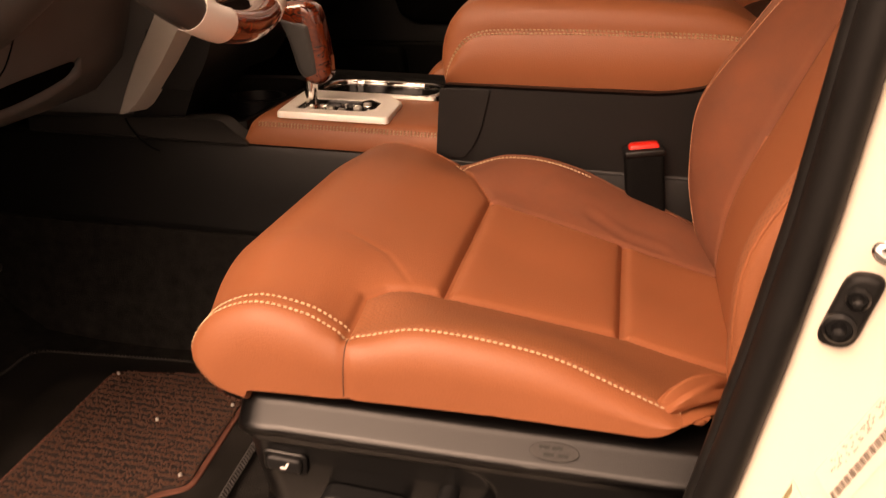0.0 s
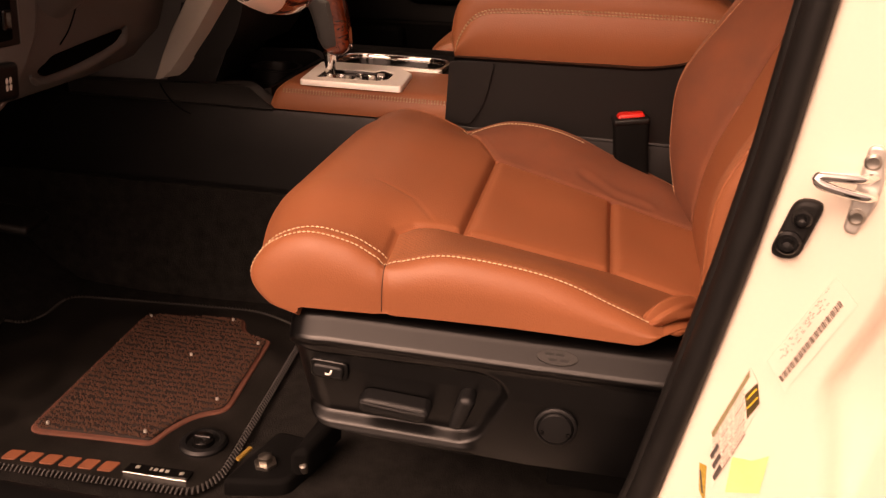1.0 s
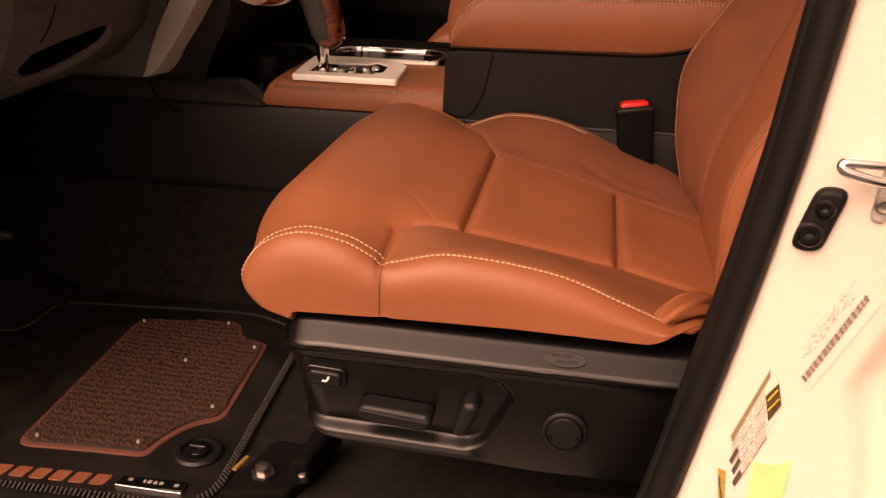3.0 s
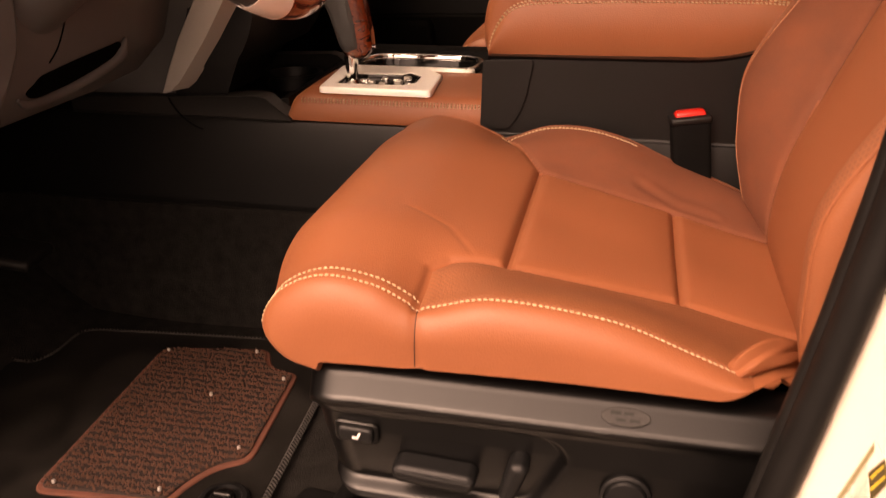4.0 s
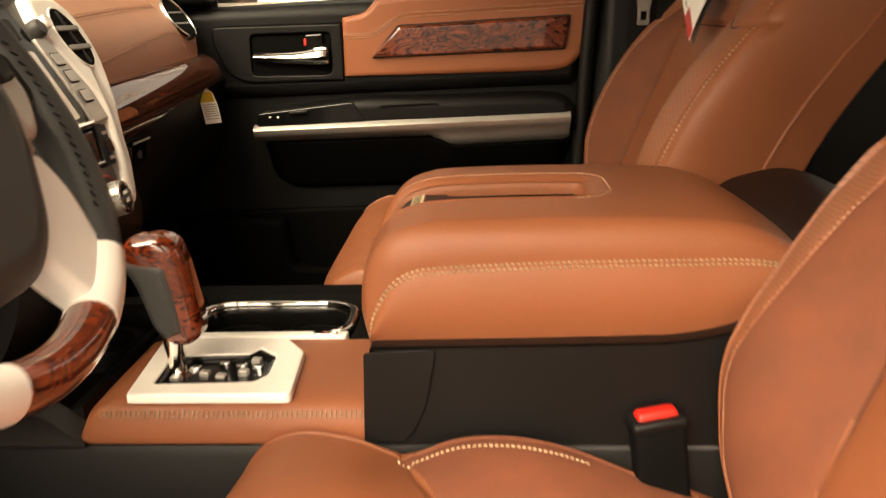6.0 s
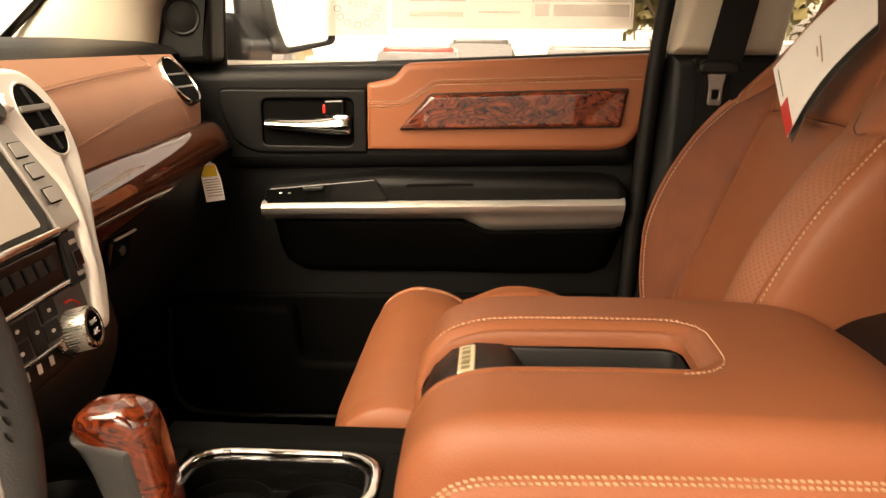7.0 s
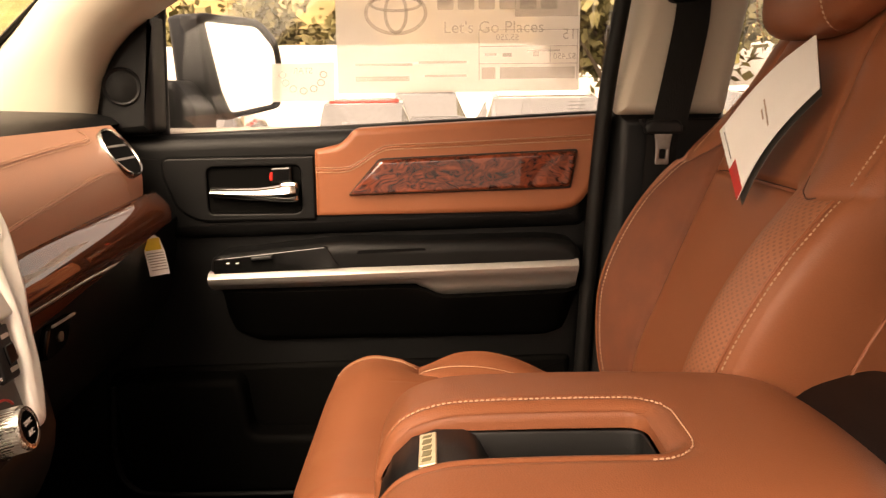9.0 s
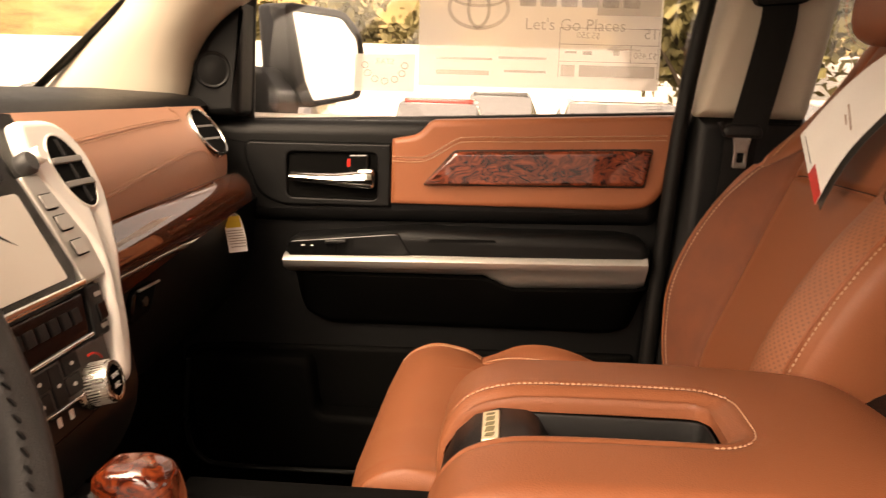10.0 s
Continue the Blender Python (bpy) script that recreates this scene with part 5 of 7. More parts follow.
    outline += [(sx1 - r + r * math.cos(a), 1.262 + sy0 + r - r * math.sin(a)) for a in np.linspace(0, np.pi / 2, 8)]
    outline += [(x, 1.262 + sy0) for x in np.linspace(sx1 - r, -.184, 40)]
    top = lambda x: np.interp(x, C[10:110, 0], C[10:110, 1]) if x > -.18 else .500
    rows = []
    for dep, off in ((.0045, -.004), (.0068, -.001), (.010, .001), (.015, .0015), (.021, .002)):
        row = []
        for k, (x, y) in enumerate(outline):
            cxn, cyn = (.0, 1.262 + (sy0 + sy1) / 2)
            sgn = 1 if y < cyn else -1
            inn = (-off if x > sx1 - r * .5 and abs(y - cyn) < .06 else 0)
            row.append((x + inn, y + sgn * off, max(.432, top(max(x, -.1835)) - dep)))
        rows.append(row)
    part("slot_lining", net(np.array(rows)), LEATHER, lid, "tan leather slot edge", 60)
    # stitching round the slot
    far = [(x, 1.262 + sy1 + .016) for x in np.linspace(-.175, sx1 - r, 50)] + [(sx1 - r + (r + .016) * math.sin(a), 1.262 + sy1 - r + (r + .016) * math.cos(a)) for a in np.linspace(.1, np.pi / 2, 10)] + [(sx1 + .016, y) for y in np.linspace(1.262 + sy1 - r, 1.262 + sy0 + r, 16)][1:] + [(sx1 - r + (r + .016) * math.cos(a), 1.262 + sy0 + r - (r + .016) * math.sin(a)) for a in np.linspace(0, np.pi / 2, 8)]
    far = along(far, 120)
    flat_top = P[:, (q == 0)].reshape(-1, 3)
    on_top = [flat_top[np.argmin((flat_top[:, 0] - x) ** 2 + (flat_top[:, 1] - y) ** 2 + 1e3 * (flat_top[:, 2] < .49))] for x, y in far]
    part("stitching", stitching([(x, y, p[2] + .0004) for (x, y), p in zip(far, on_top)], [(0, 0, 1)] * len(far), .0046, .0034, .0008), THREAD_TAN, lid, "tan thread round the slot")
    # black liner with ribs and a front bracket
    aside = Matrix.Translation((0, -.025, 0))

    def bit(name, shape, material, parent, label=""):
        return part(name, moved(shape, aside), material, parent, label)

    liner = rounded([(-.155, 1.232), (.037, 1.232), (.037, 1.318), (-.155, 1.318)], .018)
    bit("slot_liner", slab(liner, xy(.478), 0, .018, .003), BLACK, lid, "black plastic slot floor")
    bit("liner_wall", frame_slab(inset(rounded([(-.145, 1.2295), (.0405, 1.2295), (.0405, 1.3205), (-.145, 1.3205)], .02), 0), inset(rounded([(-.145, 1.2295), (.0405, 1.2295), (.0405, 1.3205), (-.145, 1.3205)], .02), .006), xy(.475), 0, .050, .003, 80), CHARCOAL, lid, "black inner rim of the slot")
    for k in range(8):
        x = -.092 + k * .0165
        bit("liner_rib", block(x, x + .0135, 1.238, 1.312, .490, .500, .002), CHARCOAL, lid)
    rows = []
    for y in (1.2305, 1.234, 1.275, 1.315, 1.3195):
        e = .004 if y in (1.2305, 1.3195) else 0
        rows.append([(x, y, z - e) for x, z in ((-.186, .432), (-.186, .456), (-.181, .482), (-.171, .505), (-.155, .521), (-.135, .528), (-.112, .5275), (-.102, .522), (-.088, .498), (-.080, .482))])
    bit("slot_bracket", loft([r + [(-.080, r[0][1], .432)] for r in rows]), SOFT, lid, "black bracket at the front of the slot")
    badge = bit("bracket_badge", slab(rounded([(-.148, 1.243), (-.134, 1.243), (-.134, 1.302), (-.148, 1.302)], .002), lambda u, v, d: (u - d * .12, v, .5235 + (u + .151) * .22 + d), 0, .0045, .0012), surface("pale_gold", (0.78, 0.66, 0.46), 0.3, metal=0.6, vary=0.05), lid, "bright metal badge with engraved marks")
    for k, (y, l) in enumerate(((1.251, .006), (1.262, .009), (1.273, .007), (1.284, .008), (1.294, .004))):
        bit("badge_mark", slab([(-.1455, y - l / 2), (-.1385, y - l / 2), (-.1375, y + l / 2), (-.1445, y + l / 2)], lambda u, v, d: (u - d * .12, v, .5235 + (u + .151) * .22 + d), .0046, .0051, .0001), OLIVE, badge)
    return lid


armrest()
# belt buckle beside the driver seat
buckle = thing("belt_buckle", (.095, 1.080, .215), "black seat belt buckle with a red release button", "belt buckle")
tilt = pose(.090, 1.079, .298, 0, -7, 8)
part("buckle_body", moved(joined(block(-.024, .024, -.014, .014, -.10, .070, .007)), tilt), DEEP, buckle, "black buckle body")
part("buckle_rim", moved(block(-.0255, .0255, -.0155, .0155, .060, .070, .004), tilt), BLACK, buckle)
part("release_button", moved(loft([[(u, v, z) for u, v in rounded([(-.019 + e, -.008 + e), (.019 - e, -.008 + e), (.019 - e, .009 - e), (-.019 + e, .009 - e)], .004)] for z, e in ((.060, 0), (.072, 0), (.075, .0015), (.0765, .004))]), tilt), RED, buckle, "red release button")

# ---- passenger door ----
door = tagged(new("door_1"), "closed black passenger door with tan leather and burl wood trim", "door", kind="structure")
door.location = (-.25, 2.06, .0)


def dp(name, poly, y0, y1, material, parent=None, label="", bevel=.004):
    return part(name, slab(poly, xz(0), -y0, -y1, bevel), material, parent or door, label)


dp("door_panel", rounded([(-.725, .06), (.06, .05), (.095, .22), (.124, .50), (.140, .752), (-.585, .728), (-.60, .750), (-.705, .750)], [.03, .04, .02, .02, .01, .006, .006, .02]), 2.09, 2.032, DOORBLACK, None, "black soft door panel", .012)
dp("upper_panel", rounded([(-.76, .560), (.115, .580), (.125, .70), (-.262, .742), (-.60, .735), (-.76, .742)], [.02, .02, .002, .004, .006, .02]), 2.075, 2.0125, DOORBLACK, None, "black upper door panel", .020)
# lower part, with a speaker field and a pocket; near black paints their shade
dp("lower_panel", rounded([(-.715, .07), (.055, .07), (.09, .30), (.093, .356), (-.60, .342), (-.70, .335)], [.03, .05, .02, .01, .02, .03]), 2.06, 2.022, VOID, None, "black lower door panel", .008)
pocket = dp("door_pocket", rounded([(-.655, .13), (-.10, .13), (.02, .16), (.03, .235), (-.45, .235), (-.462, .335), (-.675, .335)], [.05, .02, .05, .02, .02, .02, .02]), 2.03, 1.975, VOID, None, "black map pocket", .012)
part("pocket_rim", tube(spline([(-.672, 1.973, .325), (-.678, 1.973, .20), (-.655, 1.972, .148), (-.60, 1.972, .134), (-.40, 1.972, .134), (-.2, 1.972, .138)], 50), .0045, 8), BLACK, pocket)
# handle field with its cup
bez_o = rounded([(-.578, .700), (-.331, .702), (-.331, .598), (-.520, .596), (-.556, .615), (-.578, .672)], [.022, .003, .003, .03, .04, .03])
cup = rounded([(-.506, .609), (-.353, .609), (-.353, .687), (-.506, .685)], .012)
bez = part("handle_bezel", frame_slab(bez_o, cup, xz(0), -2.04, -2.0055, .003, 110), DOORBLACK, door, "black handle surround")
# flat plate over the panel; near black paints the shade of the recess
dp("handle_cup", inset(cup, -.002), 2.02, 2.0118, VOID, bez, "near-black plate for the shaded handle recess", .0005)
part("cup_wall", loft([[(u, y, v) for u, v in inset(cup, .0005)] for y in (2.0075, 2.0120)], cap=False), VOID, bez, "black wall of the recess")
part("bezel_gap", tube(np.array([(u, 2.0115, v) for u, v in np.vstack([inset(bez_o, -.001), inset(bez_o, -.001)[:1]])]), .0016, 6, cap=False, up=(0, 1, 0)), DEEP, bez)
part("door_handle", loft([[(x, y, zc - h), (x, y - .007, zc - h * .5), (x, y - .010, zc), (x, y - .007, zc + h * .6), (x, y, zc + h), (x, y + .010, zc + h * .7), (x, y + .012, zc), (x, y + .010, zc - h * .7)] for x, y, zc, h in ((-.503, 2.018, .644, .006), (-.500, 2.006, .644, .009), (-.46, 2.000, .643, .0095), (-.42, 1.998, .642, .011), (-.395, 1.996, .642, .013), (-.375, 1.996, .643, .015), (-.360, 1.998, .644, .015), (-.356, 2.006, .644, .012))]), DARKCHROME, bez, "chrome inside door handle")
part("handle_block", slab(rounded([(-.386, .628), (-.357, .628), (-.357, .662), (-.386, .660)], .005), xz(0), -2.03, -1.992, .005), CHROME, bez, "chrome handle hinge")
part("lock_slide", slab(rounded([(-.402, .655), (-.367, .657), (-.367, .686), (-.402, .684)], .004), xz(0), -2.04, -2.004, .004), GLOSSY, bez, "black lock slide")
part("lock_mark", slab(rounded([(-.403, .663), (-.398, .663), (-.398, .677), (-.403, .676)], .002), xz(0), -2.005, -2.0015, .001), RED, bez, "red lock mark")
# leather field and wood inlay
field = rounded([(-.329, .604), (-.329, .712), (-.285, .721), (-.264, .745), (.134, .764), (.132, .70), (.121, .645), (.098, .614), (.06, .607)], [.002, .004, .012, .008, .006, .02, .03, .03, .02])
leather = dp("leather_insert", field, 2.045, 1.998, LEATHER, None, "tan leather door insert", .010)
for off in (0, .0075):
    line = [(-.326, .6835 - off), (-.285, .6835 - off), (-.262, .690 - off), (-.225, .713 - off), (-.200, .719 - off), (-.10, .7225 - off), (.114, .7315 - off)]
    pts = spline(line, 90)
    part("stitching", stitching([(u, 1.9975, v) for u, v in pts], [(0, -1, 0)] * 90, .0046, .0036, .0010), THREAD_TAN, leather, "tan thread")
part("leather_seam", tube([(u, 1.9985, v - .0038) for u, v in spline(line, 90) + [0, .0075]], .0016, 6), LEATHER, leather)
dp("inlay_gap", rounded([(-.2765, .6378), (-.2245, .6975), (.0965, .7097), (.0855, .647), (.08, .646)], .006), 2.005, 1.9955, SOFT, leather, "dark gap round the inlay", .001)
dp("wood_inlay", rounded([(-.274, .6395), (-.223, .6955), (.0945, .7075), (.0835, .649)], [.004, .006, .008, .008]), 2.0, 1.986, WOOD, leather, "glossy red burl wood inlay", .006)
# armrest: switch panel, padded rest, bright trim, bin
rest = dp("door_armrest", rounded([(-.500, .515), (-.498, .538), (-.488, .547), (-.31, .565), (-.285, .567), (-.245, .5665), (-.20, .566), (-.135, .566), (-.105, .567), (.05, .569), (.088, .562), (.100, .545), (.100, .52)], [.004, .006, .008, .01, .012, .01, .02, .02, .01, .02, .02, .008, .004]), 2.05, 1.962, DOORBLACK, None, "black padded door armrest", .016)
dp("switch_panel", rounded([(-.492, .517), (-.490, .542), (-.31, .561), (-.288, .525)], .004), 1.97, 1.959, GLOSSY, rest, "glossy black switch panel", .002)
for k, u in enumerate((-.470, -.455)):
    dp("switch_mark", [(u, .5345), (u + .005, .535), (u + .005, .537), (u, .5365)], 1.9592, 1.9586, LABEL, rest, "", .0001)
dp("window_switch", rounded([(-.43, .540), (-.395, .543), (-.395, .549), (-.43, .546)], .002), 1.962, 1.953, BLACK, rest, "window switch", .002)
dp("pull_groove", rounded([(-.262, .548), (-.15, .553), (-.152, .557), (-.258, .554)], .0015), 1.963, 1.9605, DEEP, rest, "", .0005)
rows = []
tr = [(-.500, .5205, .485), (-.47, .5215, .4855), (-.3, .526, .489), (-.169, .5295, .4925), (-.150, .530, .482), (-.133, .5305, .471), (0, .534, .477), (.080, .5365, .481), (.094, .537, .486)]
for u, hi, lo in tr:
    mid = hi - .021
    rows.append([(u, 2.0, hi + .001), (u, 1.966, hi), (u, 1.957, hi - .004), (u, 1.952, hi - .010), (u, 1.957, mid), (u, 1.9625, mid - .0025), (u, 1.972, min(mid - .004, (mid + lo) / 2)), (u, 1.988, lo), (u, 2.0, lo - .001)])
part("trim_strip", net(np.array(rows)), SATIN, door, "satin silver door trim strip", 45)
us = np.linspace(0, 1, 50)
hi = np.stack([-.488 + .588 * us, np.interp(us, [0, .53, .575, .62, 1], [.487, .492, .486, .474, .482])], 1)
lo = np.stack([np.interp(us, [0, .03, .08, .15, .9, .97, 1], [-.499, -.491, -.476, -.438, .05, .084, .099]), np.interp(us, [0, .03, .08, .15, .9, .97, 1], [.480, .440, .406, .386, .391, .404, .45])], 1)
rows = []
for f, y in ((0, 1.985), (.03, 1.968), (.12, 1.972), (.5, 1.995), (.85, 2.014), (.96, 2.022), (1.0, 2.034)):
    e = hi + (lo - hi) * f
    rows.append(np.stack([e[:, 0], np.full(50, y) + .03 * np.maximum(0, np.abs(us - .5) * 2 - .9) / .1 * .6, e[:, 1]], 1))
# near black also paints the shade under the armrest
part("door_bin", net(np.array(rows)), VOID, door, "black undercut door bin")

# mirror corner with the tweeter
sail = tagged(place("sail_panel", slab(rounded([(-.695, .740), (-.670, .78), (-.661, .82), (-.641, .862), (-.606, .90), (-.580, .918), (-.574, .924), (-.580, .740)], [.004, .02, .02, .02, .02, .004, .004, .012]), xz(2.06), 0, .075, .014), DOORBLACK), "black corner panel with a small tweeter", "corner panel", kind="structure")
tw = pose(-.623, 1.984, .815, 90, 0, 12)
part("tweeter_ring", lathe([(.030, 0), (.030, .004), (.0275, .0065), (.025, .005), (.0243, .002)], 40, tw), BLACK, sail, "tweeter ring")
part("tweeter_mesh", lathe([(.0248, 0), (.0243, .003), (.017, .0055), (.008, .007), (.001, .0075)], 40, tw), surface("speaker_mesh", (0.006, 0.006, 0.006), 0.6, spec=0.15, vary=0.2, grain=0.4, grain_size=0.0016, cells=True), sail, "tweeter grille")
# glass, its frame, and the papers stuck on it
pane = tagged(place("window_1", slab([(-.585, .715), (.163, .745), (.213, 1.16), (-.33, 1.16), (-.55, .95)], xz(2.078), 0, .004, .001), GLASS), "clear passenger side window", "window", kind="structure")
pane.visible_shadow = False
part("window_frame", tube(spline([(.152, 2.062, .750), (.164, 2.060, .83), (.181, 2.055, .945), (.218, 2.04, 1.15)], 24), .014, 10, flat=.8, up=(0, 1, 0)), RUBBER, pane, "black rear window frame")
part("window_sill", tube([(-.60, 2.066, .729), (-.25, 2.066, .743), (.143, 2.066, .762)], .007, 8), RUBBER, pane, "black window weatherstrip")
part("window_frame", tube(spline([(-.588, 2.06, .728), (-.585, 2.06, .85), (-.578, 2.058, .95), (-.55, 2.05, 1.0), (-.38, 2.04, 1.15)], 24), .011, 10), DOORBLACK, pane, "black front window frame")
dp_glass = lambda poly, d: slab(poly, xz(2.068), d, d + .0003, .00005)
sheet = thing("window_sticker", (-.09, 2.066, .80), "large pale price sheet stuck inside the passenger window", "paper sheet")
part("sheet", dp_glass([(-.295, .800), (.107, .802), (.107, 1.10), (-.295, 1.10)], .0), SHEET, sheet, "pale translucent sheet")
part("emblem_ring", frame_slab(oval(-.196, .930, .052, .036, 48), oval(-.196, .930, .046, .030, 48), xz(2.068), .0006, .0009, .0001, 64), PRINT, sheet, "oval print")
part("emblem_ring", frame_slab(oval(-.196, .930, .020, .034, 48), oval(-.196, .930, .0145, .028, 48), xz(2.068), .0006, .0009, .0001, 64), PRINT, sheet)
part("emblem_ring", frame_slab(oval(-.196, .944, .044, .013, 48), oval(-.196, .944, .038, .008, 48), xz(2.068), .0006, .0009, .0001, 64), PRINT, sheet)
for k in range(6):
    u = -.128 + k * .034
    part("print_block", dp_glass(rounded([(u, .934), (u + .027, .934), (u + .027, .968), (u, .968)], .004), .0006), PRINT, sheet, "grey printed block")
facing = pose(-.035, 2.0672, .905, 90, 0, 0)
part("slogan", lettering("Let's Go Places", facing, .027, thick=.0002), PRINT, sheet, "slogan in grey print")
for words, u, v, size in (("15", .090, .893, .024), ("$5,250", -.012, .889, .014), ("$2,450", .083, .858, .014)):
    part("price", lettering(words, pose(u, 2.0672, v, 90, 0, 0), size, flip=True, thick=.0002), PRINT, sheet, "figures seen from behind")
for u0_, v0_, u1_, v1_ in ((-.060, .9005, .104, .902), (-.060, .874, .104, .8755), (-.060, .846, .104, .8475), (-.060, .82, -.0585, .902), (.103, .82, .1045, .902), (.058, .8475, .0595, .874)):
    part("table_line", dp_glass([(u0_, v0_), (u1_, v0_), (u1_, v1_), (u0_, v1_)], .0006), PRINT, sheet)
for u0_, v0_, u1_, v1_, mt in ((-.025, .822, .100, .841, PRINT), (-.055, .822, -.032, .841, PRINTLIGHT), (.0, .922, .104, .962, PRINT), (-.265, .820, -.175, .828, PRINTLIGHT), (-.265, .845, -.17, .849, PRINTLIGHT), (-.16, .848, -.08, .852, PRINTLIGHT), (-.15, .826, -.08, .830, PRINTLIGHT), (.02, .866, .075, .869, PRINTLIGHT), (-.05, .860, -.03, .864, PRINT), (-.02, .858, -.005, .864, PRINT), (.03, .858, .04, .866, PRINT)):
    part("print_block", dp_glass([(u0_, v0_), (u1_, v0_), (u1_, v1_), (u0_, v1_)], .0006), mt, sheet)
star = thing("safety_card", (-.35, 2.066, .79), "small pale card with round signs on the window", "paper card")
part("card", dp_glass([(-.405, .788), (-.301, .789), (-.299, .852), (-.404, .850)], .0008), sheer("card_sheet", (0.95, 0.91, 0.85), 0.6), star)
part("heading", lettering("STAR", pose(-.352, 2.0662, .838, 90, 0, 0), .014, flip=True, thick=.0002), PRINT, star, "letters seen from behind")
for k in range(7):
    a = math.pi * (1 + k / 6)
    c = (-.352 + .034 * math.cos(a), .832 + .024 * math.sin(a) * (1.1 if 0 < k < 6 else 1))
    part("sign_ring", frame_slab(oval(*c, .0068, .0062, 20), oval(*c, .0045, .004, 20), xz(2.0662), .0, .0003, .00005, 30), PRINT, star, "round sign")
tagp = thing("small_label", (.08, 2.066, .77), "small blue-grey printed label in the window corner", "label")
for k in range(4):
    part("print_line", dp_glass([(.090, .782 - k * .006), (.118, .783 - k * .006), (.118, .785 - k * .006), (.090, .784 - k * .006)], .0006), PRINT, tagp)

# seat belt on the passenger pillar
belt = thing("seat_belt", (.235, 1.95, .70), "black seat belt hanging on the passenger pillar", "seat belt")
strap = spline([(.262, 1.955, .948), (.256, 1.945, .90), (.240, 1.938, .82), (.224, 1.935, .745)], 20)
part("strap", loft([[tuple(p + np.array(o)) for o in ((-.026, .0, .004), (0, -.002, 0), (.026, .0, -.004), (.026, .0015, -.004), (-.026, .0015, .004))] for p in strap]), WEBBING, belt, "black belt webbing")
low = spline([(.218, 1.945, .735), (.213, 1.955, .60), (.21, 1.965, .40), (.20, 1.97, .18)], 20)
part("strap", loft([[tuple(p + np.array(o)) for o in ((-.024, 0, 0), (.024, 0, 0), (.024, .002, 0), (-.024, .002, 0))] for p in low]), WEBBING, belt)
ring = np.array([(.228, .938), (.296, .944), (.294, .962), (.275, .972), (.245, .97), (.226, .956)])
part("belt_guide", frame_slab(inset(rounded(ring, .012), -.008), rounded(ring, .012), xz(1.965), .0, .022, .006, 60), BLACK, belt, "black belt guide")
part("latch_grip", slab(rounded([(.189, .735), (.246, .735), (.246, .748), (.238, .756), (.197, .756), (.187, .748)], .006), xz(1.945), 0, .016, .005), BLACK, belt, "black latch grip")
part("latch_hook", tube(spline([(.190, 1.937, .745), (.184, 1.935, .752), (.182, 1.935, .758)], 8), .004, 8), BLACK, belt)
tongue = np.array([(.203, .738), (.231, .738), (.227, .716), (.226, .688), (.205, .688), (.206, .716)])
part("latch_tongue", frame_slab(rounded(tongue, .004), rounded([(.211, .712), (.222, .712), (.221, .697), (.211, .697)], .002), xz(1.938), 0, .004, .001, 50), STEEL, belt, "steel latch tongue")

# ---- dashboard ----
def dash_x(z):
    """How far back the centre face lies at height z."""
    return float(np.interp(z, [.36, .42, .46, .50, .56, .62, .70, .76, .80], [-.57, -.521, -.501, -.496, -.512, -.534, -.582, -.617, -.645]))


def on_face(lift=0.0):
    """Plane coordinates y, z on the centre face."""
    return lambda u, v, d: (dash_x(v) + lift + d, u, v + .5 * (lift + d))


dash = tagged(new("dashboard"), "dashboard with black top, tan leather face and walnut strip", "dashboard", kind="structure")
dash.location = (-.7, 1.25, .6)
ys = np.linspace(.50, 2.035, 60)
low_leather = lambda y: np.interp(y, [1.3, 1.45, 1.6, 1.9, 2.0], [.630, .634, .641, .653, .656])
low_wood = lambda y: np.interp(y, [1.3, 1.45, 1.6, 1.9, 2.0], [.555, .562, .578, .606, .612])
# top pad
part("top_pad", loft([[(x, y, z) for x, z in ((-1.10, .70), (-1.08, .755), (-.95, .775), (-.80, .781), (-.68, .776), (-.645, .768), (-.632, .757), (-.640, .748), (-.70, .72))] for y in ys]), SOFT, dash, "black dashboard top")
# leather face on the passenger side: a convex panel
yp = np.linspace(0, 1, 150)
rows = []
for f in np.linspace(0, 1, 60):
    row = []
    for s_ in yp:
        y = 1.40 + s_ * (.562 - .046 * f)  # the right end slants inwards below the vent
        zl = low_leather(y)
        z = .757 + (zl - .757) * f
        x = -.632 + .057 * f + .016 * math.sin(f * math.pi)
        row.append((x - .012 * ease(.972, 1.0, s_), y, z))
    rows.append(row)
L = np.array(rows)
LN = normals_of(L)
LN *= np.sign(LN[10, 20, 0])
VENT = np.array([-.5965, 1.876, .7175])
open_face = np.linalg.norm((L[:-1, :-1] + L[1:, 1:]) / 2 - VENT, axis=2) > .0385
face = part("leather_face", net(L, open_face), LEATHER_LIGHT, dash, "tan leather dashboard face, lightened for windscreen light")


def leather_at(y, f, lift=.0008):
    zl = low_leather(y)
    return (-.632 + .057 * f + .016 * math.sin(f * math.pi) + lift, y, .757 + (zl - .757) * f + lift * .4)


